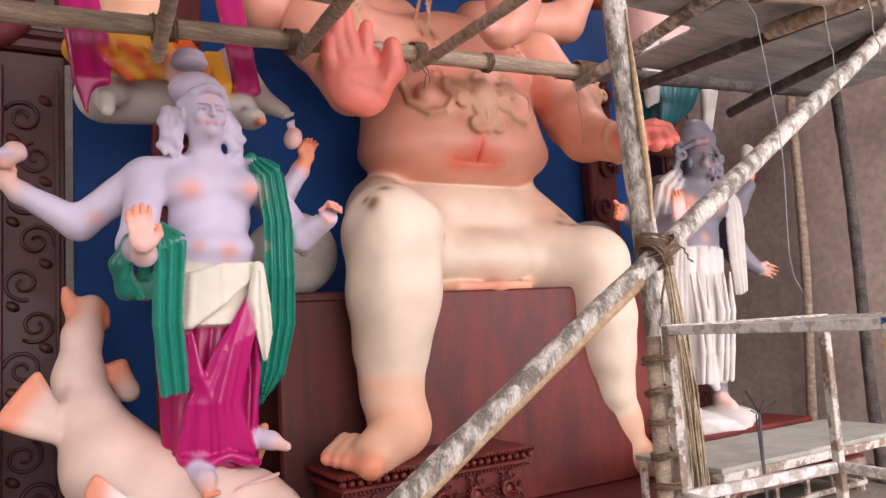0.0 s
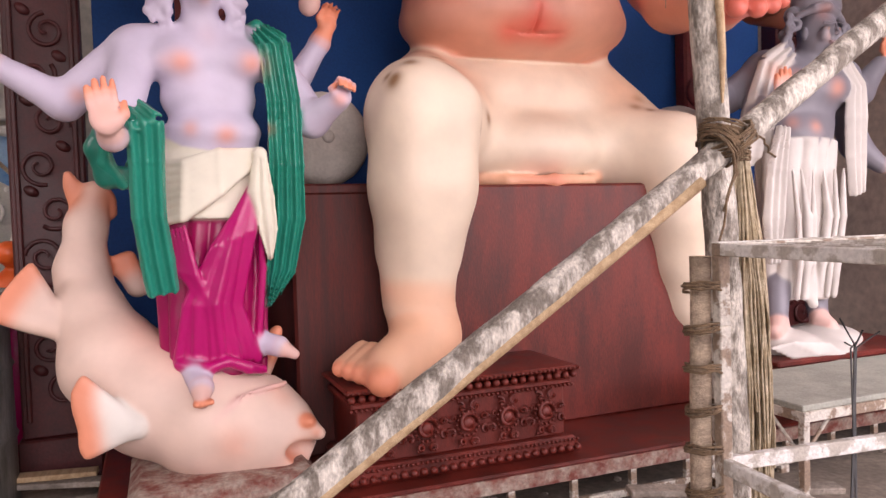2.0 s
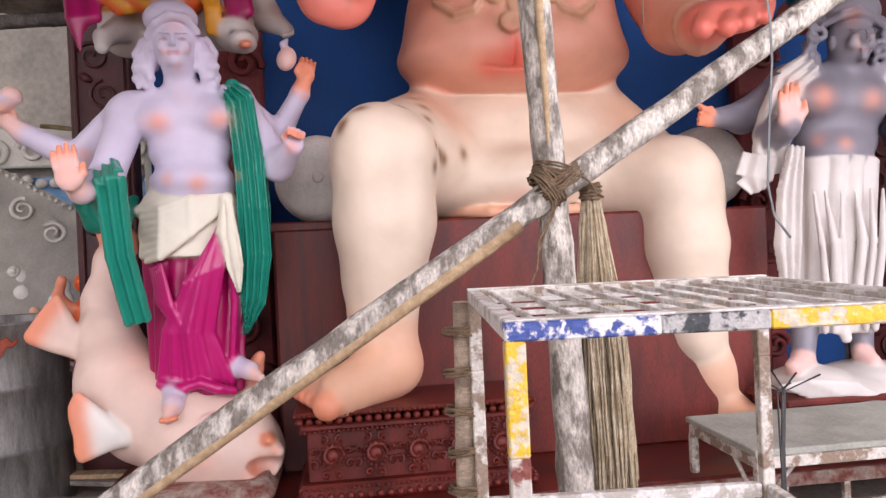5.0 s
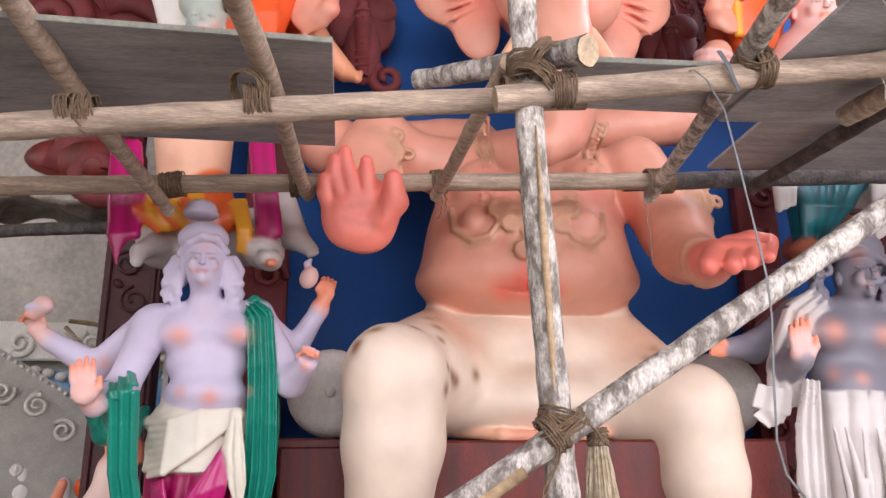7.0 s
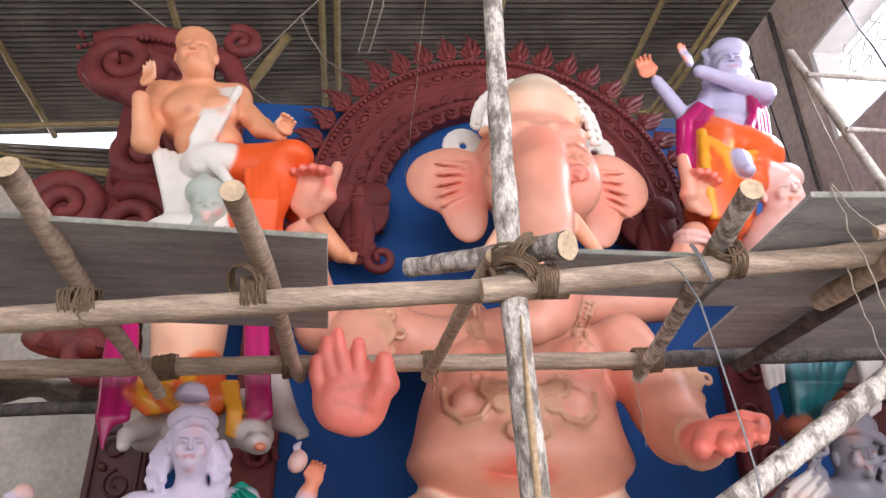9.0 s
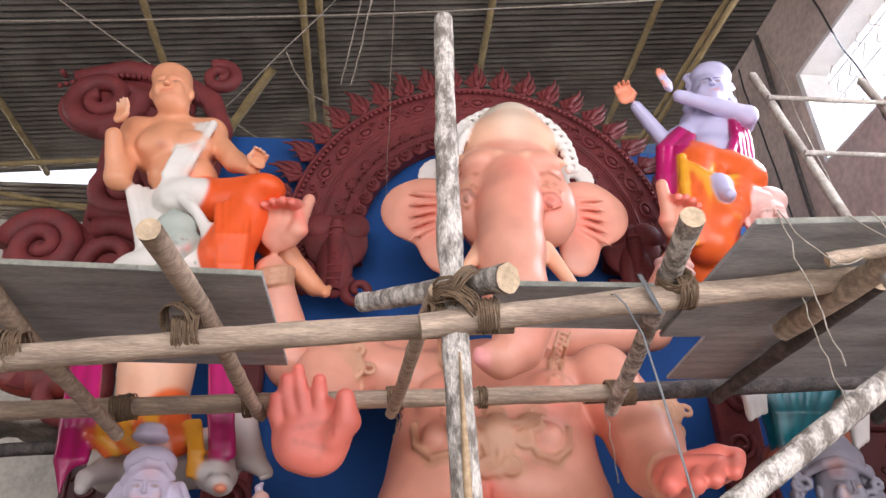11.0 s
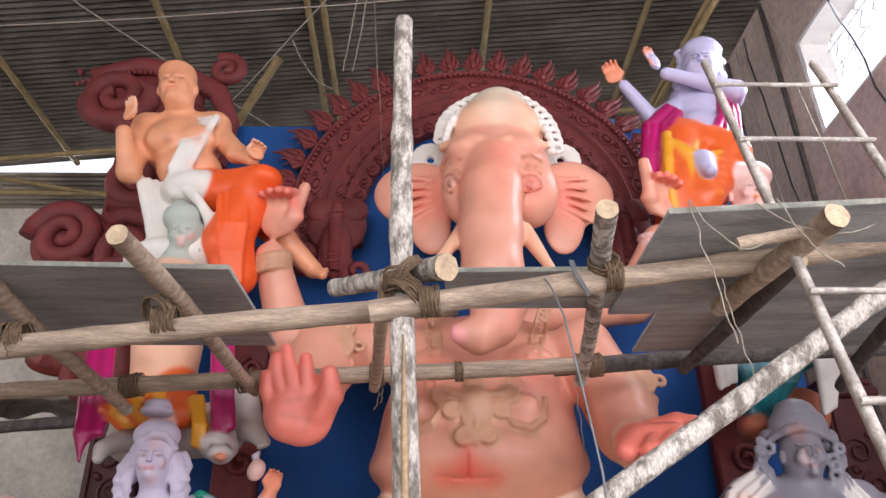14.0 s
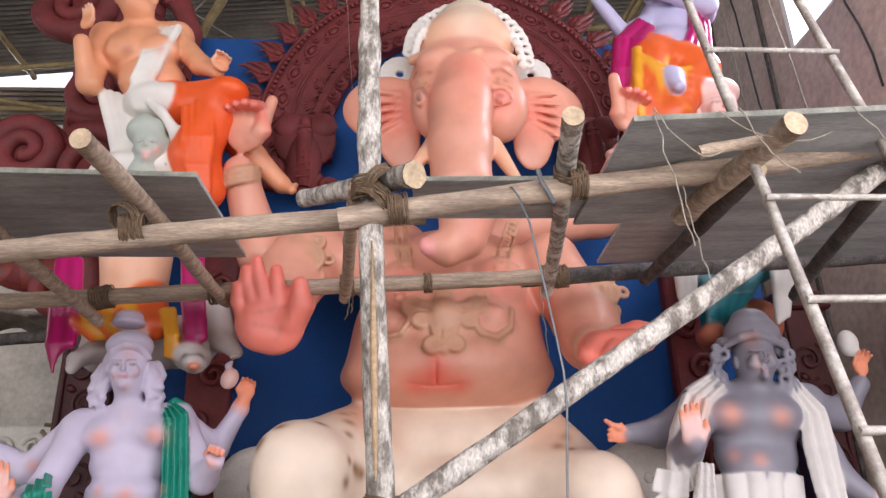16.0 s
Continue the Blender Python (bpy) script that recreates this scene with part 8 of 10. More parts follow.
boy.ball((2.532, 4.34, 4.833), (0.053, 0.06, 0.044), "boy", 0.02)
boy.ball((2.852, 4.62, 4.909), (0.185, 0.2, 0.12), "pinkish", 0.05)
boy.limb((2.625, 4.9, 5.207), (2.518, 4.95, 4.511), 0.295, 0.282, "flame", 0.05)
boy.build("seated_statue", "small blue-skinned clay boy in magenta sash and yellow-orange cloth", "statue")

# ---- the shed ----
def corrugated(name, x0, x1, y0, y1, z0, z1, mat, parent=None, pitch=0.085, deep=0.018):
    """A sheet whose waves run along x."""
    bm = bmesh.new()
    rows = []
    n = int((y1 - y0) / pitch * 6)
    for i in range(n + 1):
        y = y0 + (y1 - y0) * i / n
        d = deep * math.sin(2 * math.pi * (y - y0) / pitch)
        rows.append((bm.verts.new((x0, y, z0 + d)), bm.verts.new((x1, y, z1 + d))))
    for a, b in zip(rows, rows[1:]):
        bm.faces.new((a[0], a[1], b[1], b[0])).smooth = True
    bmesh.ops.solidify(bm, geom=bm.faces[:], thickness=0.004)
    return finish(name, bm, mat, parent)


def wall(name, lo, hi, mat, label):
    bm = bmesh.new()
    add_box(bm, lo, hi, 0)
    return tagged(finish(name, bm, mat), label, "wall", kind="structure")


bm = bmesh.new()
bmesh.ops.create_grid(bm, x_segments=90, y_segments=90, size=1, matrix=Matrix.Translation((-1.0, 1.2, 0)) @ Matrix.Diagonal((9.0, 9.0, 1, 1)))
for v in bm.verts:
    v.co.z = 0.018 * noise.noise(v.co * 1.7) + 0.008 * noise.noise(v.co * 6.0) - 0.012
floor = tagged(finish("floor", bm, CONCRETE, smooth=True), "uneven dusty earth and cement workshop floor", "floor", kind="structure")
bm = bmesh.new()
bmesh.ops.create_grid(bm, x_segments=1, y_segments=1, size=600, matrix=Matrix.Translation((0, 0, -0.08)))
tagged(finish("ground", bm, CONCRETE), "bare dusty ground outside the shed", "ground", kind="structure")

wall("wall_north", (-9.0, 8.2, 0), (4.3, 8.4, 6.75), PLASTER, "pale patchy plastered back wall")
wall("wall_west", (-9.2, -4.0, 0), (-9.0, 8.4, 7.1), PLASTER, "pale plastered side wall")
# side wall with a barred window high up
WIN_Y0, WIN_Y1, WIN_Z0, WIN_Z1 = 3.75, 5.44, 6.05, 7.2
bm = bmesh.new()
add_box(bm, (4.3, 2.2, 0), (4.52, 8.4, WIN_Z0), 0)
add_box(bm, (4.3, 2.2, WIN_Z0), (4.52, WIN_Y0, 8.25), 0)
add_box(bm, (4.3, WIN_Y1, WIN_Z0), (4.52, 8.4, 8.25), 0)
add_box(bm, (4.3, WIN_Y0, WIN_Z1), (4.52, WIN_Y1, 8.25), 0)
side = tagged(finish("wall_east", bm, DULL_WALL), "stained brown cement-board side wall", "wall", kind="structure")
for i, y in enumerate((2.45, 3.1, 5.87, 6.9)):
    bm = bmesh.new()
    add_box(bm, (4.262, y - 0.03, 0), (4.3, y + 0.03, 8.2), 0.006)
    part("batten", bm, DARK_BARK, side)
bm = bmesh.new()
add_box(bm, (4.285, WIN_Y0 - 0.02, WIN_Z1 - 0.05), (4.6, WIN_Y1 + 0.02, WIN_Z1 + 0.0), 0.004)
add_box(bm, (4.285, WIN_Y1 - 0.05, WIN_Z0), (4.6, WIN_Y1 + 0.02, WIN_Z1 - 0.05), 0.004)
add_box(bm, (4.285, WIN_Y0 - 0.02, WIN_Z0 - 0.02), (4.6, WIN_Y1 + 0.02, WIN_Z0), 0.004)
window = tagged(finish("window_1", bm, WHITEWASH), "whitewashed high window opening with a steel grille", "window", kind="structure")
for i in range(7):
    bm = bmesh.new()
    y = WIN_Y0 + 0.12 + i * 0.23
    sweep(bm, [(4.56, y + (0.05 if q % 2 else -0.05), WIN_Z0 + q * 0.115) for q in range(11)], 0.008, 5)
    part("grille_bar", bm, STEEL_WHITE, window)
for i in range(4):
    bm = bmesh.new()
    sweep(bm, [(4.57, WIN_Y0, WIN_Z0 + 0.2 + i * 0.26), (4.57, WIN_Y1, WIN_Z0 + 0.2 + i * 0.26)], 0.007, 5)
    part("grille_bar", bm, STEEL_WHITE, window)

bm = bmesh.new()
bmesh.ops.create_grid(bm, x_segments=1, y_segments=1, size=1, matrix=Matrix.Translation((6.6, 4.6, 7.2)) @ Matrix.Rotation(radians(90), 4, "Y") @ Matrix.Diagonal((3.2, 4.0, 1, 1)))
tagged(finish("backdrop", bm, SKY_GLOW), "bright hazy outdoors beyond the window", "backdrop", kind="structure")
bm = bmesh.new()
bmesh.ops.create_grid(bm, x_segments=1, y_segments=1, size=1, matrix=Matrix.Translation((-4.0, 9.6, 7.6)) @ Matrix.Rotation(radians(90), 4, "X") @ Matrix.Diagonal((7.0, 1.2, 1, 1)))
tagged(finish("backdrop", bm, SKY_GLOW), "bright hazy sky beyond the eaves", "backdrop", kind="structure")

roof = corrugated("ceiling", -9.3, 4.75, -7.0, 8.32, 7.10, 8.55, ROOF)
tagged(roof, "dark corrugated metal roof sheets", "roof", kind="structure")
siding = corrugated("siding", -9.0, -0.5, 0, 0.62, 0, 0, ROOF, pitch=0.075)
siding.matrix_world = Matrix.Translation((0, 8.3, 6.76)) @ Matrix.Rotation(radians(90), 4, "X")
tagged(siding, "strip of corrugated metal siding under the eaves", "siding", kind="structure")


def roof_z(x):
    return 7.10 + (x + 9.3) * (1.45 / 14.05)


def bamboo(name, label, a, b, r, seed):
    bm = bmesh.new()
    n = max(4, int((Vector(b) - Vector(a)).length / 0.12))
    sweep(bm, between(a, b, n), [r * (1.12 if i % 3 == 0 else 0.97) for i in range(n)], 9, 0.02, seed)
    return tagged(finish(name, bm, BAMBOO), label, "beam", "bamboo roof poles")


for i, (x, dx) in enumerate(((-4.6, 0.1), (-2.62, 0.05), (-0.95, -0.05), (-0.78, -0.05), (1.05, 0.0), (2.9, 0.1))):
    bamboo("roof_pole", "long yellow-brown bamboo pole under the roof sheets", (x, -5.5, roof_z(x) - 0.09), (x + dx, 8.25, roof_z(x + dx) - 0.09), 0.04, i)
for i, y in enumerate((7.9,)):
    bamboo("roof_pole", "long bamboo cross pole tied under the roof", (-8.8, y, roof_z(-8.8) - 0.17), (4.3, y, roof_z(4.3) - 0.17), 0.036, 20 + i)
bamboo("roof_strut", "short slanting bamboo strut under the roof", (-2.05, 6.6, 6.55), (-1.3, 5.9, 7.35), 0.05, 31)
for i, (dy, dz) in enumerate(((0, 0), (0.22, 0.02), (0.40, -0.25))):
    bamboo("wall_plate_pole", "bamboo pole along the top of the side wall", (4.05 - 0.1 * i, 1.0 + dy, 8.15 + dz), (3.2 - 0.1 * i, 8.0 + dy, 7.55 + dz), 0.03, 40 + i)
bamboo("eaves_pole", "thin bamboo rail below the eaves", (-8.8, 8.1, 7.0), (-2.2, 8.1, 6.9), 0.035, 51)
bamboo("eaves_pole", "thin slanting bamboo rail below the eaves", (-7.4, 8.05, 7.5), (-3.4, 8.05, 6.78), 0.03, 52)
for i, (a, b, sag) in enumerate((((-8.0, 5.2, 6.9), (4.2, 4.6, 7.55), 0.25), ((-3.9, 4.6, 7.6), (-0.9, 6.9, 6.7), 0.05), ((-3.0, 7.2, 6.5), (-0.6, 5.2, 7.7), 0.04), ((-0.25, 4.6, 7.9), (-0.55, 5.6, 6.9), 0.12), ((-0.15, 4.6, 7.9), (-0.45, 5.6, 6.9), 0.16), ((-1.2, 6.0, 7.7), (-0.7, 6.0, 7.0), 0.15))):
    bm = bmesh.new()
    strand(bm, a, b, sag, 0.008, 14, i, 5, 0.006)
    tagged(finish("cable", bm, STRING), "thin pale cable slung under the roof", "cable", "roof cables")
for i, y in enumerate((6.55, 6.35, 5.75, 4.9)):
    bm = bmesh.new()
    rnd = random.Random(i)
    pts = [(4.255, y - 0.06 * q * (0.3 + 0.2 * i) + 0.03 * rnd.uniform(-1, 1), 8.1 - 0.32 * q) for q in range(11)]
    sweep(bm, pts, 0.011, 5)
    tagged(finish("cable", bm, WIRE if i % 2 else STRING), "loose electric cable hanging down the side wall", "cable", "wall cables")

# ---- throne, arch and backboard ----
bm = bmesh.new()
add_box(bm, (-1.80, 5.52, 0.25), (3.52, 5.60, 6.12), 0.004)
tagged(finish("backboard", bm, BLUE), "tall plain blue cloth-covered backboard", "board")


def scroll(bm, cx, cz, y, r, turns=1.6, thick=0.05, start=0.0, way=1, sides=8):
    pts, rad = [], []
    n = int(16 * turns)
    for i in range(n + 1):
        s = i / n
        a = start + way * s * turns * 2 * math.pi
        q = r * (1 - 0.82 * s)
        pts.append((cx + q * math.cos(a), y - 0.05 * s, cz + q * math.sin(a)))
        rad.append(thick * (1 - 0.45 * s))
    sweep(bm, pts, rad, sides)


def blob(bm, c, r, seg=8, turn=0.0):
    m = Matrix.Translation(c) @ Matrix.Rotation(turn, 4, "Y") @ Matrix.Diagonal((*r, 1))
    for v in bmesh.ops.create_uvsphere(bm, u_segments=seg, v_segments=max(5, seg - 2), radius=1, matrix=m)["verts"]:
        for f in v.link_faces:
            f.smooth = True


def column(name, label, x0, x1, z0, z1):
    """A square carved post with a sunk panel of scrolls and a capital."""
    ob = thing(name, label, "column", "carved columns", at=((x0 + x1) / 2, 5.4, 0))
    inv = Matrix.Translation((-(x0 + x1) / 2, -5.4, 0))
    bm = bmesh.new()
    add_box(bm, (x0, 5.32, z0), (x1, 5.5, z1), 0.012)
    part("shaft", bm, COLUMN_RED, ob).matrix_basis = inv
    bm = bmesh.new()
    w = (x1 - x0)
    for q in (x0 + 0.03, x1 - 0.03 - 0.03):
        add_box(bm, (q, 5.29, z0 + 0.1), (q + 0.03, 5.32, z1 - 0.1), 0.008)
    part("moulding", bm, COLUMN_RED, ob).matrix_basis = inv
    n = int((z1 - z0 - 0.3) / 0.26)
    for i in range(n):
        bm = bmesh.new()
        z = z0 + 0.28 + i * 0.26
        scroll(bm, (x0 + x1) / 2 + 0.035 * (-1) ** i, z, 5.315, w * 0.27, 1.5, 0.014, i, (-1) ** i, 6)
        blob(bm, ((x0 + x1) / 2 - w * 0.22 * (-1) ** i, 5.315, z + 0.12), (0.05, 0.02, 0.03), 6, 0.6)
        part("scroll", bm, COLUMN_RED, ob).matrix_basis = inv
    bm = bmesh.new()
    add_box(bm, (x0 - 0.05, 5.27, z1), (x1 + 0.05, 5.5, z1 + 0.09), 0.02)
    add_box(bm, (x0 - 0.02, 5.29, z1 + 0.09), (x1 + 0.02, 5.5, z1 + 0.16), 0.02)
    part("capital", bm, COLUMN_RED, ob).matrix_basis = inv
    bm = bmesh.new()
    add_box(bm, (x0 - 0.02, 5.28, 0), (x1 + 0.02, 5.52, z0), 0.01)
    part("plinth", bm, COLUMN_RED, ob).matrix_basis = inv
    return ob


column("carved_column", "dark red carved square column beside the throne", -2.26, -1.86, 0.25, 3.3)
column("carved_column", "dark red carved square column beside the throne", 3.52, 3.92, 0.25, 3.3)

# halo arch: a carved band with rows of beads, rosettes and flame tips, on two legs
AX, AZ, R_IN, R_OUT = 0.80, 4.98, 1.08, 1.72
arch = thing("halo_arch", "maroon carved halo arch with flame-shaped tips", "arch", at=(AX, 5.4, 0.25))
inv = Matrix.Translation((-AX, -5.4, -0.25))


def on_arch(r, deg, y):
    return (AX + r * math.cos(radians(deg)), y, AZ + r * math.sin(radians(deg)))


bm = bmesh.new()
ring = []
for i in range(61):
    d = -12 + 204 * i / 60
    ring.append([bm.verts.new(on_arch(r, d, y)) for r, y in ((R_IN, 5.5), (R_IN, 5.39), (R_IN + 0.08, 5.37), (R_IN + 0.18, 5.385), (R_OUT - 0.3, 5.37), (R_OUT - 0.1, 5.385), (R_OUT, 5.36), (R_OUT, 5.5))])
for a, b in zip(ring, ring[1:]):
    for i in range(8):
        bm.faces.new((a[i], b[i], b[(i + 1) % 8], a[(i + 1) % 8])).smooth = i not in (0, 6, 7)
bmesh.ops.holes_fill(bm, edges=bm.edges[:])
part("band", bm, DARK_RED, arch).matrix_basis = inv
proto = {}


def arch_piece(name, deg, maker):
    """Pieces alike share one mesh; each is turned about the arch's centre."""
    if name not in proto:
        b = bmesh.new()
        maker(b)
        me = bpy.data.meshes.new(name)
        b.to_mesh(me)
        b.free()
        me.materials.append(DARK_RED)
        proto[name] = me
    ob = new(name, proto[name])
    ob.parent = arch
    ob.matrix_basis = inv @ Matrix.Translation((AX, 0, AZ)) @ Matrix.Rotation(radians(90 - deg), 4, "Y")


def flame(b):
    z = R_OUT + 0.01
    blob(b, (0, 5.39, z + 0.075), (0.062, 0.05, 0.085), 10)
    for dx, h, w in ((0.0, 0.34, 0.036), (0.045, 0.28, 0.028), (-0.04, 0.24, 0.028), (0.075, 0.20, 0.022), (-0.07, 0.17, 0.02)):
        sweep(b, [(dx * 0.6, 5.38, z + 0.03), (dx * 1.3 - 0.012, 5.355, z + h * 0.42), (dx + 0.014, 5.355, z + h * 0.72), (dx * 1.25 - 0.004, 5.37, z + h)], [w, w * 1.05, w * 0.62, 0.005], 7)
    blob(b, (0, 5.34, z + 0.06), (0.03, 0.02, 0.045), 8)


def cartouche(b):
    z = R_OUT - 0.17
    loop = [(0.075 * math.cos(k * math.pi / 7), 5.372, z + 0.052 * math.sin(k * math.pi / 7)) for k in range(15)]
    sweep(b, loop, 0.014, 6)
    blob(b, (0, 5.372, z), (0.046, 0.025, 0.030), 8)
    scroll(b, 0.112, z + 0.03, 5.375, 0.034, 1.2, 0.011, 0, 1, 5)
    scroll(b, -0.112, z - 0.03, 5.375, 0.034, 1.2, 0.011, 3, 1, 5)


def fan(b):
    z = R_IN + 0.20
    for k in range(7):
        a = radians(-72 + 24 * k)
        sweep(b, [(0, 5.378, z - 0.03), (0.05 * math.sin(a), 5.36, z - 0.03 + 0.06 * math.cos(a)), (0.085 * math.sin(a), 5.372, z - 0.03 + 0.10 * math.cos(a))], [0.007, 0.014, 0.009], 5)
    scroll(b, 0.08, z - 0.035, 5.375, 0.026, 1.1, 0.010, 0, 1, 5)
    scroll(b, -0.08, z - 0.035, 5.375, 0.026, 1.1, 0.010, 3, -1, 5)


def scallop(b):
    z = R_IN + 0.035
    blob(b, (0, 5.375, z), (0.072, 0.03, 0.06), 8)
    scroll(b, 0, z, 5.342, 0.045, 1.6, 0.012, 1, 1, 5)


for i in range(27):
    arch_piece("flame_tip", -10 + 200 * i / 26, flame)
for i in range(19):
    arch_piece("cartouche", -8 + 196 * i / 18, cartouche)
    arch_piece("fan_ornament", -8 + 196 * i / 18, fan)
for i in range(27):
    arch_piece("scallop", -10 + 200 * i / 26, scallop)
for i in range(110):
    arch_piece("bead", -11 + 202 * i / 109, lambda b: blob(b, (0, 5.335, R_OUT - 0.055), (0.021, 0.02, 0.02), 6))
for r, w in ((R_OUT - 0.285, 0.016), (R_OUT - 0.31, 0.011), (R_IN + 0.10, 0.014), (R_OUT - 0.005, 0.018)):
    bm = bmesh.new()
    sweep(bm, [on_arch(r, -12 + 204 * i / 70, 5.368) for i in range(71)], w, 6)
    part("moulding", bm, DARK_RED, arch).matrix_basis = inv
for s in (-1, 1):
    bm = bmesh.new()
    x = AX + s * 1.95
    add_box(bm, (x - 0.17, 5.36, 0.25), (x + 0.17, 5.5, 3.9), 0.02)
    for q in range(9):
        scroll(bm, x + 0.05 * (-1) ** q, 0.6 + q * 0.37, 5.35, 0.12, 1.5, 0.03, q, (-1) ** q, 6)
    part("arch_leg", bm, DARK_RED, arch).matrix_basis = inv
    # hooded serpent at the foot of the band
    bm = bmesh.new()
    hx, hz = AX + s * 1.27, 4.72
    blob(bm, (hx, 5.28, hz + 0.14), (0.27, 0.06, 0.27), 14)
    blob(bm, (hx - 0.14, 5.26, hz + 0.28), (0.14, 0.06, 0.13), 10)
    blob(bm, (hx + 0.14, 5.26, hz + 0.28), (0.14, 0.06, 0.13), 10)
    blob(bm, (hx, 5.24, hz - 0.1), (0.15, 0.09, 0.3), 12)
    sweep(bm, [(hx, 5.22, hz + 0.30), (hx, 5.19, hz + 0.1), (hx, 5.2, hz - 0.35)], [0.05, 0.075, 0.06], 9)
    for q in range(9):
        sweep(bm, [(hx - 0.055, 5.165, hz + 0.22 - q * 0.06), (hx, 5.13, hz + 0.205 - q * 0.06), (hx + 0.055, 5.165, hz + 0.22 - q * 0.06)], 0.011, 5)
    scroll(bm, hx + 0.26 * s, hz - 0.18, 5.26, 0.17, 1.5, 0.06, 0.5, s)
    scroll(bm, hx - 0.20 * s, hz - 0.33, 5.26, 0.13, 1.4, 0.05, 2.0, -s)
    part("serpent_hood", bm, DARK_RED, arch).matrix_basis = inv


def scroll_wing(s, label):
    """Great pierced leaf scrolls standing outside the arch."""
    ob = thing("scroll_panel", label, "ornament", "scroll panels", at=(AX + s * 3.0, 5.3, 3.4))
    inv2 = Matrix.Translation((-(AX + s * 3.0), -5.3, -3.4))
    x = AX

    def q(dx):
        return x + s * dx
    for name, cx, cz, r, th, st, tn in (("scroll", 3.62, 4.75, 0.30, 0.10, 0, 1.8), ("scroll", 3.10, 5.35, 0.30, 0.10, 2, 1.7), ("scroll", 3.05, 4.62, 0.36, 0.10, 1, 1.6),
                                        ("scroll", 3.45, 6.28, 0.33, 0.11, 3, 1.7), ("scroll", 2.45, 6.62, 0.17, 0.07, 1, 1.6), ("scroll", 2.75, 5.9, 0.34, 0.10, 4, 1.5), ("scroll", 2.75, 4.2, 0.34, 0.10, 0, 1.5), ("scroll", 3.3, 4.05, 0.36, 0.10, 0, 1.5), ("scroll", 3.15, 3.55, 0.34, 0.10, 0, 1.5)):
        bm = bmesh.new()
        scroll(bm, q(cx), cz, 5.30, r, tn, th, st if s > 0 else math.pi - st, s, 9)
        part(name, bm, DARK_RED, ob).matrix_basis = inv2
    for pts, th in (([(3.75, 6.55), (3.3, 6.68), (2.85, 6.58), (2.5, 6.35), (2.35, 6.0), (2.4, 5.5)], 0.11), ([(3.55, 6.05), (3.2, 5.9), (3.0, 5.6), (2.75, 5.3), (2.6, 4.8), (2.55, 4.2)], 0.13), ([(3.3, 6.45), (2.95, 6.3), (2.65, 6.0)], 0.08), ([(3.3, 5.1), (2.9, 5.0), (2.6, 4.6)], 0.10), ([(3.5, 4.5), (3.1, 4.3), (2.7, 4.0), (2.6, 3.5)], 0.12), ([(3.85, 6.58), (3.9, 6.64)], 0.03)):
        bm = bmesh.new()
        sweep(bm, [(q(a), 5.31, b) for a, b in pts], [th * (0.55 + 0.45 * math.sin(math.pi * (i + 0.6) / len(pts))) for i in range(len(pts))], 9, 0.03, 3)
        part("leaf_stem", bm, DARK_RED, ob).matrix_basis = inv2
    for i in range(9):
        bm = bmesh.new()
        a = radians(200 + i * 16)
        sweep(bm, [(q(2.95), 5.26, 4.55), (q(2.95 - 0.25 * math.cos(a)), 5.22, 4.55 + 0.25 * math.sin(a)), (q(2.95 - 0.48 * math.cos(a)), 5.24, 4.5 + 0.5 * math.sin(a))], [0.03, 0.045, 0.012], 6)
        part("leaf_rib", bm, DARK_RED, ob).matrix_basis = inv2
    bm = bmesh.new()
    for cx, cz, rx, rz in ((3.25, 6.28, 0.62, 0.40), (2.85, 5.5, 0.36, 0.6), (2.95, 4.5, 0.5, 0.6), (3.6, 4.75, 0.34, 0.34)):
        blob(bm, (q(cx), 5.36, cz), (rx, 0.07, rz), 18)
    for i in range(26):
        s2 = i / 25
        blob(bm, (q(3.85 - 1.3 * s2), 5.26, 6.42 + 0.22 * math.sin(s2 * 2.6) - 0.25 * s2 * s2), (0.026, 0.03, 0.026), 6)
    part("carved_ground", bm, DARK_RED, ob).matrix_basis = inv2
    bm = bmesh.new()
    add_box(bm, (q(3.15) - 0.25, 5.36, 3.4), (q(3.15) + 0.25, 5.5, 6.2), 0.03)
    part("backing", bm, DARK_RED, ob).matrix_basis = inv2


scroll_wing(-1, "tall maroon leaf-scroll panel on top of the column")
bm = bmesh.new()
blob(bm, (-2.5, 5.3, 3.66), (0.40, 0.10, 0.17), 16)
tagged(finish("drum_ornament", bm, RED), "large smooth dark red rounded ornament by the column", "ornament")

# seat, footstool and base
seat = thing("throne_seat", "large plain oxide-red box seat with painted panels", "throne", at=(0.62, 4.75, 0.25))
inv = Matrix.Translation((-0.62, -4.75, -0.25))
bm = bmesh.new()
add_box(bm, (-0.34, 4.2, 0.25), (2.08, 5.3, 1.64), 0.015)
part("front_panel", bm, RED, seat).matrix_basis = inv
bm = bmesh.new()
add_box(bm, (-0.86, 4.24, 0.25), (-0.34, 5.3, 1.64), 0.015)
part("side_panel", bm, RED_WOOD, seat, "dark red board with vertical grain").matrix_basis = inv
bm = bmesh.new()
add_box(bm, (-0.88, 4.23, 1.60), (-0.33, 5.3, 1.655), 0.01)
part("top_edge", bm, RED_WOOD, seat).matrix_basis = inv

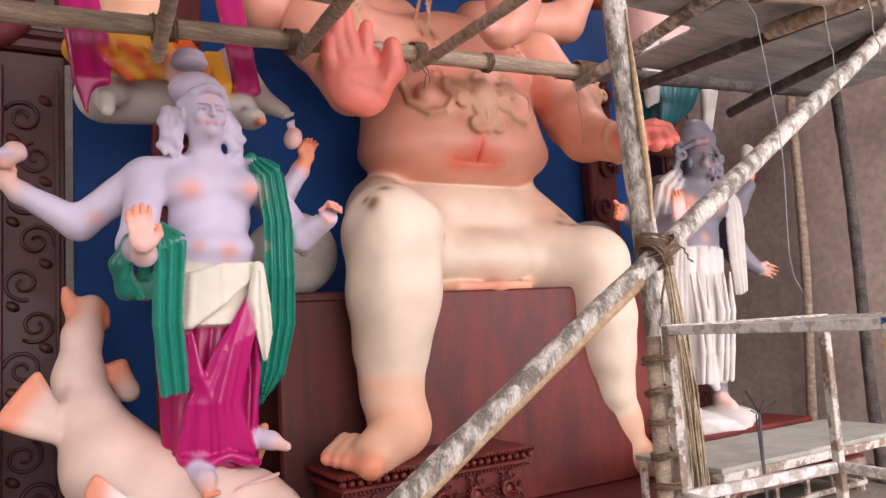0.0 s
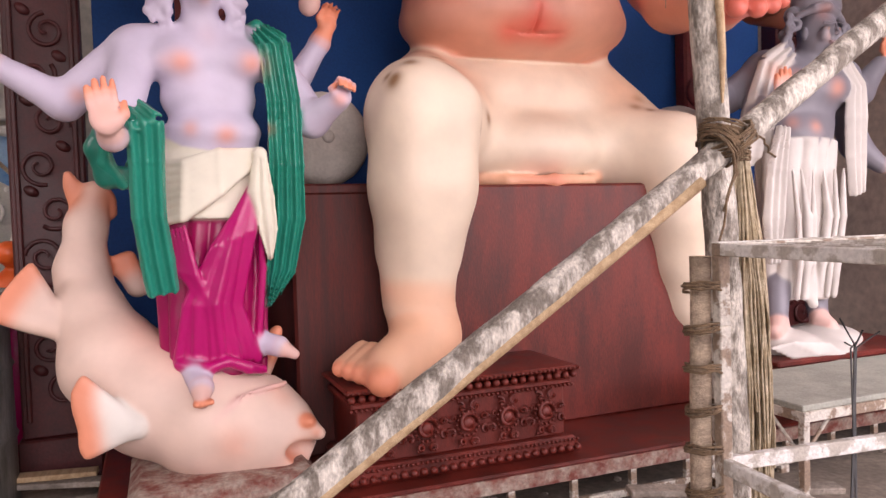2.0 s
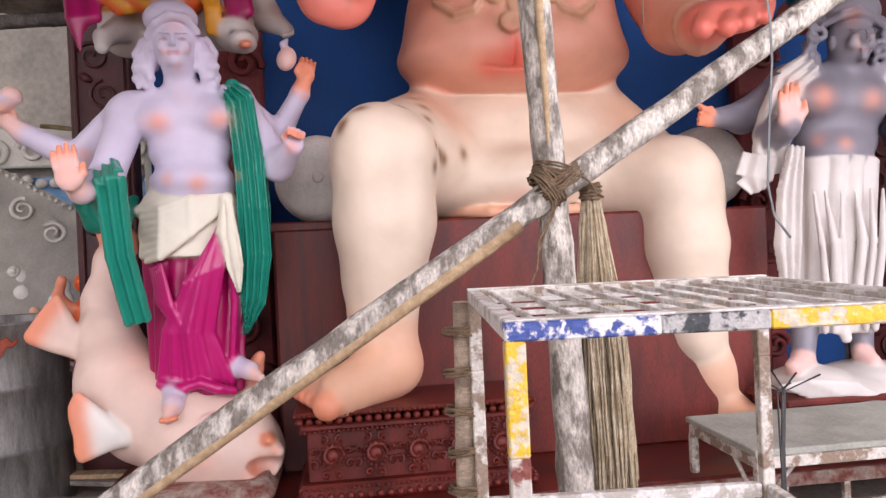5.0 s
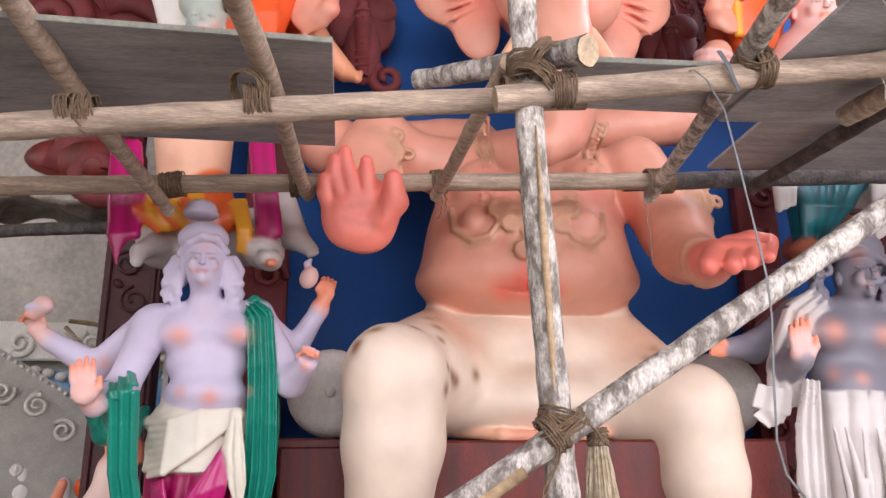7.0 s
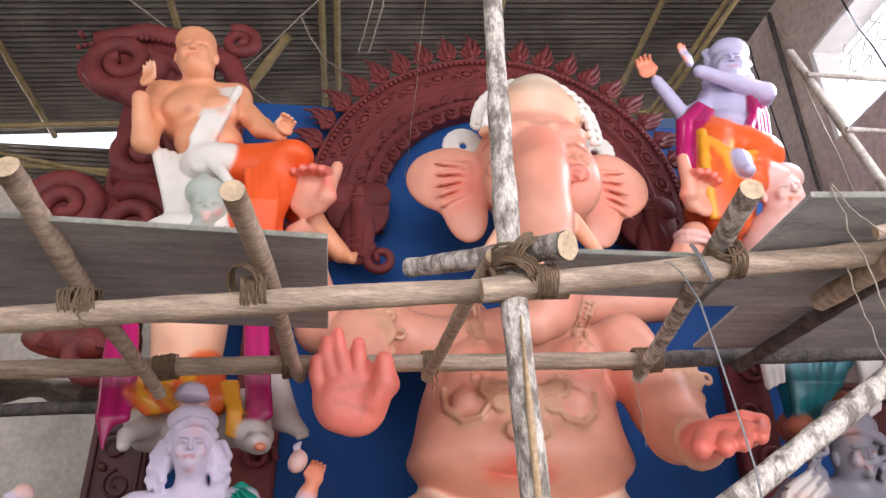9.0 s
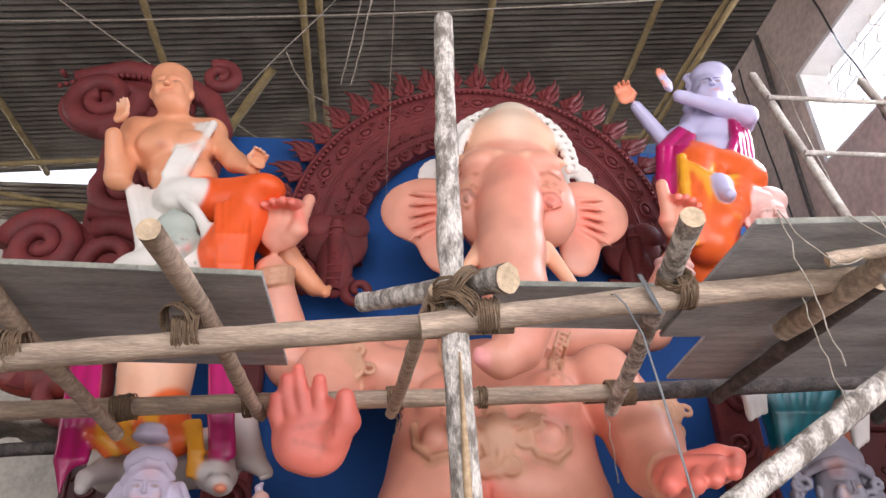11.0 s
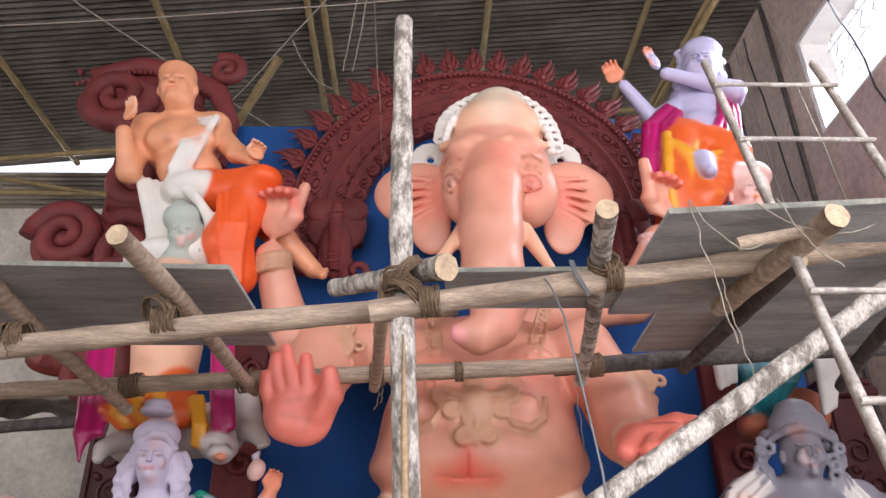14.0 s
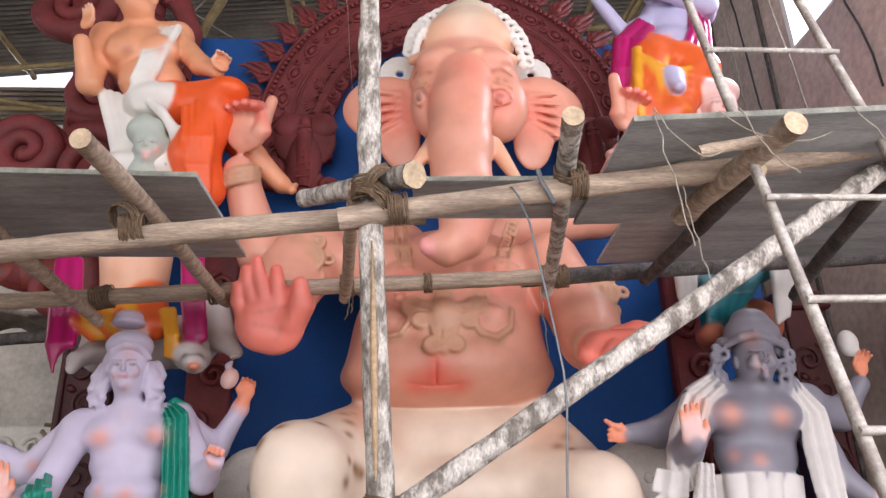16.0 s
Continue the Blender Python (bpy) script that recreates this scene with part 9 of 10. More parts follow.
foot = thing("footstool", "carved oxide-red footstool with rosettes and beaded mouldings", "footstool", at=(-0.14, 3.95, 0.25))
inv = Matrix.Translation((0.14, -3.95, -0.25))
FX0, FX1, FY0, FY1 = -0.69, 0.40, 3.74, 4.19
for name, lo, hi, bev in (("body", (FX0, FY0, 0.34), (FX1, FY1, 0.60), 0.008), ("base", (FX0 - 0.05, FY0 - 0.05, 0.25), (FX1 + 0.05, FY1, 0.34), 0.02), ("top", (FX0 - 0.03, FY0 - 0.03, 0.60), (FX1 + 0.03, FY1, 0.635), 0.01), ("lid", (FX0 - 0.06, FY0 - 0.06, 0.675), (FX1 + 0.06, FY1, 0.70), 0.012)):
    bm = bmesh.new()
    add_box(bm, lo, hi, bev)
    part(name, bm, RED, foot).matrix_basis = inv


def share(name, maker, mat):
    b = bmesh.new()
    maker(b)
    me = bpy.data.meshes.new(name)
    b.to_mesh(me)
    b.free()
    me.materials.append(mat)
    return me


pearl = share("bead", lambda b: blob(b, (0, 0, 0), (0.020, 0.022, 0.019), 8), RED)
small = share("small_bead", lambda b: blob(b, (0, 0, 0), (0.009, 0.010, 0.009), 6), RED)


def stone_rosette(b):
    scroll(b, 0, 0, 0, 0.062, 1.0, 0.014, 0, 1, 6)
    blob(b, (0, -0.012, 0), (0.036, 0.022, 0.036), 10)
    for k in range(16):
        a = k * math.pi / 8
        blob(b, (0.058 * math.cos(a), -0.015, 0.058 * math.sin(a)), (0.009, 0.009, 0.009), 5)
    for k in range(8):
        a = k * math.pi / 4 + 0.39
        scroll(b, 0.092 * math.cos(a), 0.092 * math.sin(a), 0, 0.022, 1.3, 0.009, a, 1 if k % 2 else -1, 5)


ros = share("rosette", stone_rosette, RED)


def put(me, at, parent, inverse, turn=None):
    ob = new(me.name, me)
    ob.parent = parent
    ob.matrix_basis = inverse @ Matrix.Translation(at) @ (turn or Matrix())
    return ob


for i in range(25):
    s = i / 24
    put(pearl, (FX0 - 0.03 + s * (FX1 - FX0 + 0.06), FY0 - 0.045, 0.655), foot, inv)
    put(pearl, (FX0 - 0.04 + s * (FX1 - FX0 + 0.08), FY0 - 0.055, 0.285), foot, inv)
for i in range(50):
    s = i / 49
    put(small, (FX0 - 0.05 + s * (FX1 - FX0 + 0.10), FY0 - 0.064, 0.688), foot, inv)
    put(small, (FX0 - 0.03 + s * (FX1 - FX0 + 0.06), FY0 - 0.035, 0.60), foot, inv)
    put(small, (FX0 - 0.04 + s * (FX1 - FX0 + 0.08), FY0 - 0.056, 0.325), foot, inv)
for i in range(8):
    put(pearl, (FX1 + 0.045, FY0 + i * 0.055, 0.655), foot, inv)
    put(pearl, (FX1 + 0.055, FY0 + i * 0.055, 0.285), foot, inv)
for i in range(5):
    put(ros, (FX0 + 0.12 + i * 0.2125, FY0 - 0.006, 0.47), foot, inv)

base = thing("base_platform", "low oxide-red platform with paint drips on a steel trolley frame", "platform", at=(0.8, 4.6, 0))
inv = Matrix.Translation((-0.8, -4.6, 0))
bm = bmesh.new()
add_box(bm, (-1.80, 3.58, 0.17), (3.5, 5.62, 0.25), 0.01)
part("deck", bm, RED, base).matrix_basis = inv
bm = bmesh.new()
add_box(bm, (-1.78, 3.562, 0.165), (3.48, 3.577, 0.235), 0.004)
part("front_rail", bm, BASE_DIRT, base, "dripped and dusty steel rail").matrix_basis = inv
bm = bmesh.new()
add_box(bm, (-1.78, 3.565, 0.03), (3.48, 3.60, 0.065), 0.004)
part("lower_rail", bm, STEEL, base).matrix_basis = inv
post = share("post", lambda b: add_box(b, (-0.018, -0.015, 0.065), (0.018, 0.015, 0.17), 0.003), STEEL)
for i in range(16):
    put(post, (-1.72 + i * 0.345, 3.583, 0), base, inv)
for x in (-1.7, 0.0, 1.7, 3.4):
    bm = bmesh.new()
    add_box(bm, (x - 0.02, 3.6, 0.03), (x + 0.02, 5.6, 0.07), 0.003)
    part("cross_rail", bm, STEEL, base).matrix_basis = inv
    for y in (3.58, 5.5):
        bm = bmesh.new()
        add_box(bm, (x - 0.03, y - 0.02, -0.03), (x + 0.03, y + 0.02, 0.03), 0.004)
        part("foot", bm, STEEL, base).matrix_basis = inv
bm = bmesh.new()
add_box(bm, (-1.66, 3.66, 0.252), (-0.86, 4.5, 0.36), 0.05)
for v in bm.verts:
    v.co += Vector((0.02, 0.02, 0.02)) * noise.noise(v.co * 5)
bmesh.ops.subdivide_edges(bm, edges=bm.edges[:], cuts=3, use_grid_fill=True)
for v in bm.verts:
    v.co += v.co.normalized() * 0.02 * noise.noise(v.co * 9)
tagged(finish("clay_mound", bm, BASE_DIRT, smooth=True), "rough red-brown mound under the clay fish", "base")


def round_pillow(name, label, x, y, z, r):
    ob = thing(name, label, "cushion", "round cushions", at=(x, y, z - r))
    bm = bmesh.new()
    n = 28
    rows = []
    for i in range(9):
        s = i / 8
        ring = []
        for k in range(n):
            a = 2 * math.pi * k / n
            q = r * (0.06 + 0.94 * math.sin(s * math.pi / 2) ** 0.7)
            pleat = 0.012 * math.cos(a * 10) * s * (1.3 - s)
            ring.append(bm.verts.new((q * math.cos(a), -0.18 * (1 - s ** 2.6) + pleat, r + q * math.sin(a))))
        rows.append(ring)
    back = [bm.verts.new((r * math.cos(2 * math.pi * k / n) * 0.95, 0.3, r + r * 0.95 * math.sin(2 * math.pi * k / n))) for k in range(n)]
    rows.append(back)
    for a, b in zip(rows, rows[1:]):
        for k in range(n):
            bm.faces.new((a[k], b[k], b[(k + 1) % n], a[(k + 1) % n])).smooth = True
    bm.faces.new(rows[0])
    bm.faces.new(back[::-1])
    bmesh.ops.recalc_face_normals(bm, faces=bm.faces[:])
    part("cushion", bm, PALE_STONE, ob)
    bm = bmesh.new()
    blob(bm, (0, -0.185, r), (0.035, 0.02, 0.035), 10)
    part("button", bm, PALE_STONE, ob)
    return ob


plinth = thing("statue_plinth", "low dull red box plinth under the grey statue", "plinth", at=(2.55, 4.3, 0.25))
bm = bmesh.new()
add_box(bm, (-0.62, -0.48, 0), (0.62, 0.35, 0.26), 0.01)
part("box", bm, RED, plinth)
bm = bmesh.new()
add_box(bm, (-0.66, -0.52, 0.26), (0.66, 0.39, 0.30), 0.01)
part("lid", bm, RED, plinth)
round_pillow("round_cushion", "pale grey clay bolster cushion with pleated end", -0.60, 4.65, 1.925, 0.27)
round_pillow("round_cushion", "pale grey clay bolster cushion with pleated end", 1.98, 4.78, 1.93, 0.28)

# ---- scaffold ----
def pole(label, a, b, ra, rb, mat, seed, bend=0.02, name="scaffold_pole"):
    bm = pole_mesh(a, b, ra, rb, seed, bend)
    o = (Vector(a) + Vector(b)) / 2
    bmesh.ops.translate(bm, verts=bm.verts[:], vec=-o)
    ob = finish(name, bm, [mat, END_WOOD])
    ob.location = o
    return tagged(ob, label, "pole", "scaffold poles")


upright = pole("upright grey-barked timber pole with flaking pale bark", (0.271, 2.42, -0.02), (0.174, 2.50, 4.55), 0.058, 0.046, GREY_BARK, 3, 0.02)
bm = bmesh.new()
sweep(bm, [(0.192, 2.412, 2.75), (0.202, 2.395, 2.3), (0.209, 2.382, 1.95), (0.213, 2.39, 1.8)], [0.004, 0.016, 0.012, 0.004], 6)
bmesh.ops.translate(bm, verts=bm.verts[:], vec=-upright.location)
part("split", bm, BARE_WOOD, upright, "pale split in the bark")
DIAG_A, DIAG_B = (-1.9, 2.38, 0.30), (2.9, 2.42, 3.36)
diag = pole("long slanting pole, bark above and split wood below", DIAG_A, DIAG_B, 0.044, 0.048, GREY_BARK, 7, 0.015)
bm = bmesh.new()
sweep(bm, between((-1.89, 2.366, 0.276), (0.10, 2.378, 1.545), 16), [0.033] * 16, 10, 0.04, 5, flat=0.75)
bmesh.ops.translate(bm, verts=bm.verts[:], vec=-(Vector(DIAG_A) + Vector(DIAG_B)) / 2)
part("split_face", bm, BARE_WOOD, diag, "pale split wood face")
pole("long pale debarked horizontal pole tied with rope", (-3.4, 2.62, 2.60), (0.42, 2.53, 2.93), 0.048, 0.050, BARK, 11, 0.012)
pole("long pale debarked horizontal pole tied with rope", (0.05, 2.44, 2.86), (2.9, 2.32, 3.24), 0.050, 0.048, BARK, 12, 0.02)
pole("grey horizontal pole tied in front of the idol", (-3.6, 3.97, 2.92), (1.32, 3.95, 3.13), 0.052, 0.052, BARK, 13, 0.012)
pole("dark-barked horizontal pole behind the planks", (1.10, 3.98, 3.12), (4.2, 3.95, 3.30), 0.055, 0.05, DARK_BARK, 14, 0.015)
pole("short log with a sawn end tied at the upright", (0.37, 2.30, 3.0), (-0.18, 3.1, 3.27), 0.052, 0.045, GREY_BARK, 15, 0.004)
pole("slanting tied brace with a cut end", (-0.84, 1.97, 2.97), (-0.74, 4.0, 2.99), 0.042, 0.036, BARK, 16, 0.012)
pole("slanting tied brace with a forked broken end", (-1.62, 2.10, 3.10), (-1.50, 4.02, 2.88), 0.045, 0.036, BARK, 17, 0.015)
pole("upright brace stub tied to the horizontal pole", (0.97, 1.98, 3.09), (1.25, 3.95, 3.02), 0.044, 0.038, GREY_BARK, 18, 0.008)
pole("short tied cross pole below the log", (0.12, 2.52, 3.05), (-0.02, 3.98, 3.0), 0.034, 0.034, BARK, 19, 0.01)
pole("dark slanting brace under the planks", (1.84, 2.30, 3.03), (1.92, 4.0, 3.12), 0.042, 0.04, DARK_BARK, 20, 0.01)
pole("dark slanting brace under the planks", (2.45, 2.1, 3.1), (2.9, 4.0, 3.0), 0.04, 0.04, DARK_BARK, 21, 0.01)
pole("short log with a sawn end under the boards", (1.785, 1.88, 3.006), (1.665, 2.75, 3.006), 0.05, 0.045, BARK, 23, 0.004)
pole("pale stick lying along the boards", (1.835, 2.0, 3.03), (1.501, 2.1, 3.001), 0.022, 0.026, BARK, 22, 0.006)
pole("old dark pole far behind the scaffold", (-4.4, 5.9, 3.22), (-2.05, 5.6, 3.22), 0.05, 0.05, DARK_BARK, 24, 0.02)
pole("upright old pole against the side wall", (4.16, 4.45, 0), (4.18, 4.30, 3.4), 0.045, 0.04, BARK, 25, 0.02)
pole("upright old pole behind the scaffold", (3.75, 3.6, 0), (3.7, 3.6, 3.4), 0.045, 0.04, DARK_BARK, 26, 0.02)


def board(label, corners, thick, group="scaffold boards"):
    """A long board: four corners of its top, with a pale near edge."""
    ob = thing("scaffold_board", label, "board", group, at=corners[0])
    inv = Matrix.Translation(-Vector(corners[0]))
    bm = bmesh.new()
    top = [bm.verts.new(c) for c in corners]
    f = bm.faces.new(top)
    if f.normal.z > 0:
        f.normal_flip()
    res = bmesh.ops.extrude_face_region(bm, geom=[f])
    for v in res["geom"]:
        if isinstance(v, bmesh.types.BMVert):
            v.co.z -= thick
    bmesh.ops.recalc_face_normals(bm, faces=bm.faces[:])
    bmesh.ops.bevel(bm, geom=bm.edges[:], offset=0.003, segments=1, affect="EDGES")
    part("plank", bm, PLANK, ob).matrix_basis = inv
    bm = bmesh.new()
    a, b = Vector(corners[0]), Vector(corners[1])
    d = Vector((0, -0.004, 0))
    q = [bm.verts.new(p) for p in (a + d, b + d, b + d - Vector((0, 0, thick)), a + d - Vector((0, 0, thick)))]
    f = bm.faces.new(q)
    bmesh.ops.solidify(bm, geom=[f], thickness=0.003)
    part("edge", bm, PLANK_EDGE, ob, "pale worn edge").matrix_basis = inv
    return ob


board("wide grey weathered plywood platform board", ((-3.2, 2.28, 3.06), (-0.551, 2.434, 3.075), (-0.585, 3.72, 3.20), (-3.2, 3.55, 3.16)), 0.022)
board("wide grey weathered plywood platform board", ((1.22, 2.02, 3.115), (3.6, 1.86, 3.16), (3.6, 3.0, 3.16), (1.20, 2.98, 3.09)), 0.024)
board("narrow grey board laid behind the upright", ((0.36, 2.545, 3.115), (1.25, 2.53, 3.115), (1.25, 2.95, 3.11), (0.40, 2.95, 3.11)), 0.022)
board("grey board lying further back on the poles", ((1.5, 3.05, 3.16), (3.9, 3.0, 3.22), (3.9, 3.75, 3.22), (1.55, 3.8, 3.18)), 0.022)


def knot(label, items, seed, tails=()):
    bm = bmesh.new()
    for i, (c, axis, r, turns) in enumerate(items):
        lashing(bm, c, axis, r, int(turns * 1.5), 0.0085, 0.0042, seed + i)
    for i, (a, b) in enumerate(tails):
        strand(bm, a, b, -0.01, 0.004, 8, seed + i, 5, 0.012)
    tagged(finish("rope_lashing", bm, ROPE), label, "rope", "rope lashings")


X = (1, 0.0, 0.08)
knot("brown coir rope wound round the crossing poles", [((0.17, 2.46, 3.0), (0, 0, 1), 0.064, 9), ((0.12, 2.50, 2.92), X, 0.062, 5), ((0.30, 2.42, 2.90), X, 0.062, 7), ((0.20, 2.44, 2.94), (0.6, 0.2, 0.8), 0.085, 6), ((0.22, 2.42, 3.02), (-0.7, 0.2, 0.7), 0.08, 5)], 5)
knot("brown coir rope wound round the crossing poles", [((-0.82, 2.55, 2.86), X, 0.062, 8), ((-0.86, 2.53, 2.90), (0.5, 0.6, 0.6), 0.07, 4)], 15)
knot("brown coir rope wound round the crossing poles", [((-1.43, 2.57, 2.80), X, 0.06, 6), ((-1.50, 2.57, 2.80), X, 0.06, 4)], 25, [((-1.45, 2.5, 2.76), (-1.40, 2.48, 2.68))])
knot("brown coir rope wound round the crossing poles", [((1.04, 2.38, 3.03), (0.1, 0.6, -0.3), 0.062, 8), ((1.07, 2.38, 3.0), X, 0.062, 6)], 35)
knot("brown coir rope wound round the crossing poles", [((-1.50, 3.96, 3.01), X, 0.066, 6), ((-1.44, 3.96, 3.02), X, 0.066, 4)], 45)
knot("brown coir rope wound round the crossing poles", [((-0.80, 3.96, 3.04), X, 0.066, 7)], 55)
knot("brown coir rope wound round the crossing poles", [((0.0, 3.96, 3.08), X, 0.066, 7)], 65, [((0.02, 3.92, 3.04), (0.0, 3.9, 2.84)), ((0.03, 3.92, 3.04), (0.03, 3.9, 2.88))])
knot("brown coir rope wound round the crossing poles", [((1.28, 3.93, 3.12), X, 0.07, 9), ((1.35, 3.93, 3.12), X, 0.068, 6)], 75)
knot("thin brown cord wound round the pole", [((0.50, 3.95, 3.09), X, 0.058, 4)], 85)
knot("pale jute twine tying the slanting pole to the upright", [((0.232, 2.42, 1.70), (0.3, 0, 1), 0.068, 6), ((0.20, 2.38, 1.66), (0.8, 0, 0.55), 0.062, 5), ((0.24, 2.39, 1.68), (-0.5, 0, 0.8), 0.08, 4)], 95, [((0.20, 2.33, 1.64), (0.12, 2.30, 1.36)), ((0.22, 2.33, 1.64), (0.15, 2.31, 1.45)), ((0.28, 2.33, 1.70), (0.36, 2.33, 1.62))])

# hank of fibre hung on the upright
hank = thing("jute_hank", "long hanging hank of pale jute fibre", "fibre", at=(0.385, 2.50, 1.62))
for i in range(150):
    rnd = random.Random(900 + i)
    bm = bmesh.new()
    a, r0 = rnd.uniform(0, 6.28), 0.095 * math.sqrt(rnd.random())
    pts = []
    low = rnd.uniform(-1.40, -0.85)
    for q in range(9):
        s = q / 8
        w = min(1, 0.25 + 1.6 * s)
        pts.append((r0 * math.cos(a) * w + rnd.uniform(-0.006, 0.006) + 0.03 * s, r0 * math.sin(a) * w * 0.8 + rnd.uniform(-0.006, 0.006), 0.06 * (1 - s) + low * s))
    sweep(bm, pts, 0.0042, 4)
    part("strand", bm, FIBRE, hank)
bm = bmesh.new()
lashing(bm, (0, 0, 0.03), (0, 0, 1), 0.03, 6, 0.01, 0.005, 3)
strand(bm, (0, 0, 0.05), (-0.02, -0.06, 0.13), 0, 0.004, 6, 1)
part("binding", bm, ROPE, hank)

# straps and loose strings
for i, (pts, w, mat, label) in enumerate((([(0.775, 2.40, 2.99), (0.778, 2.33, 2.96), (0.79, 2.27, 2.888), (0.817, 2.22, 2.749), (0.85, 2.22, 2.53), (0.883, 2.22, 2.291), (0.9, 2.22, 2.156), (0.901, 2.22, 2.025), (0.881, 2.22, 1.808), (0.869, 2.22, 1.635), (0.887, 2.22, 1.534), (0.939, 2.22, 1.464)], 0.005, STRAP, "long grey plastic strap hanging from the pole"), ([(0.90, 2.36, 3.06), (0.90, 2.31, 2.98), (0.96, 2.36, 2.90)], 0.012, STRAP, "grey plastic strap tied round the pole"), ([(0.42, 2.44, 2.93), (0.7, 2.43, 2.93), (0.95, 2.40, 2.94)], 0.006, STRAP, "thin dark strap stretched along the pole"), ([(0.42, 2.44, 2.90), (0.7, 2.43, 2.92), (0.97, 2.40, 2.91)], 0.005, STRAP, "thin dark strap stretched along the pole"))):
    bm = bmesh.new()
    sweep(bm, pts, w, 6, 0, 0, flat=0.35)
    tagged(finish("strap", bm, mat), label, "strap", "loose straps")
for i, (a, b, sag) in enumerate((((1.30, 2.0, 3.13), (1.36, 1.98, 2.55), 0.03), ((1.30, 2.0, 3.14), (1.55, 1.98, 2.95), 0.10), ((1.55, 1.98, 3.12), (1.95, 1.94, 3.0), 0.08), ((1.5, 2.3, 2.95), (1.55, 2.3, 2.5), 0.0), ((1.62, 1.96, 3.12), (1.78, 1.93, 2.82), 0.04), ((2.05, 1.9, 3.1), (2.25, 1.9, 2.85), 0.05), ((1.2, 3.9, 3.05), (1.22, 3.9, 2.6), 0.0), ((-0.06, 2.9, 5.6), (-0.07, 5.4, 5.3), 0.0))):
    bm = bmesh.new()
    strand(bm, a, b, sag, 0.003, 12, i + 3, 5, 0.008)
    tagged(finish("string", bm, STRING), "loose end of pale string hanging from the boards", "string", "loose strings")

# ladder
lad = thing("ladder", "old whitewashed wooden ladder leaning on the scaffold", "ladder", at=(2.1, 1.2, 0))
inv = Matrix.Translation((-2.1, -1.2, 0))


def lad_at(s, z):
    return Vector((1.588 + 0.051 * z + 0.60 * s, 1.12 + 0.345 * z, z))


for s in (0, 1):
    bm = bmesh.new()
    a, b = lad_at(s, 0.0), lad_at(s, 4.42)
    sweep(bm, between(a, b, 24), 0.022, 4, 0.05, 7 + s)
    part("stile", bm, LADDER_WOOD, lad).matrix_basis = inv
for i in range(9):
    bm = bmesh.new()
    z = 0.48 + i * 0.46
    sweep(bm, between(lad_at(-0.04, z) + Vector((0, -0.03, 0)), lad_at(1.04, z) + Vector((0, -0.03, 0.0)), 9), 0.015, 4, 0.08, i)
    part("rung", bm, LADDER_WOOD, lad).matrix_basis = inv

# steel work table with an open grid top
tab = thing("steel_stand", "paint-spattered square steel stand with an open grid top", "stand", at=(0.24, 1.6, 0))
TH, TW, TD = 1.365, 0.83, 0.86
turn = Matrix.Translation((0.0, 0.0, 0)) @ Matrix.Rotation(radians(-5.5), 4, "Z")


def tpart(name, lo, hi, mat, label="", bevel=0.003):
    bm = bmesh.new()
    add_box(bm, lo, hi, bevel)
    part(name, bm, mat, tab, label).matrix_basis = turn


hw, hd, b = TW / 2, TD / 2, 0.034
tpart("front_rail", (-hw, -hd, TH - 0.032), (-0.16, -hd + b, TH), STEEL_BLUE, "blue and white spattered rail")
tpart("front_rail", (-0.16, -hd, TH - 0.032), (0.02, -hd + b, TH), STEEL_DARK, "dark spattered rail")
tpart("front_rail", (0.02, -hd, TH - 0.032), (hw, -hd + b, TH), STEEL_YELLOW, "yellow spattered rail")
tpart("back_rail", (-hw, hd - b, TH - 0.032), (hw, hd, TH), STEEL)
tpart("side_rail", (-hw, -hd + b, TH - 0.032), (-hw + b, hd - b, TH), STEEL_WHITE)
tpart("side_rail", (hw - b, -hd + b, TH - 0.032), (hw, hd - b, TH), STEEL_WHITE)
tpart("top_coat", (-hw, -hd, TH), (hw, -hd + b, TH + 0.004), STEEL_WHITE)
tpart("top_coat", (-hw, hd - b, TH), (hw, hd, TH + 0.004), STEEL_WHITE)
for i in range(10):
    x = -hw + b + 0.028 + i * (TW - 2 * b - 0.05) / 9
    tpart("grid_bar", (x - 0.0045, -hd + b, TH - 0.014), (x + 0.0045, hd - b, TH - 0.004), STEEL_WHITE, "", 0.001)
for i in range(4):
    y = -hd + 0.17 + i * 0.17
    tpart("grid_bar", (-hw + b, y - 0.0045, TH - 0.024), (hw - b, y + 0.0045, TH - 0.014), STEEL_WHITE, "", 0.001)
for n, (sx, sy) in enumerate(((-1, -1), (1, -1), (-1, 1), (1, 1))):
    x0, y0 = sx * hw - (b if sx > 0 else 0), sy * hd - (b if sy > 0 else 0)
    tpart("leg", (x0, y0, -0.02), (x0 + b, y0 + b, TH - 0.22), STEEL_RED if n < 2 else STEEL)
    tpart("leg", (x0, y0, TH - 0.22), (x0 + b, y0 + b, TH - 0.032), STEEL_YELLOW if n < 2 else STEEL)
for z in (0.77, 0.2):
    tpart("stretcher", (-hw + b, -hd, z - 0.02), (hw - b, -hd + b * 0.8, z + 0.02), STEEL_WHITE)
    tpart("stretcher", (-hw + b, hd - b * 0.8, z - 0.02), (hw - b, hd, z + 0.02), STEEL_WHITE)
    tpart("stretcher", (-hw, -hd + b, z - 0.02), (-hw + b * 0.8, hd - b, z + 0.02), STEEL_WHITE)
    tpart("stretcher", (hw - b * 0.8, -hd + b, z - 0.02), (hw, hd - b, z + 0.02), STEEL_WHITE)
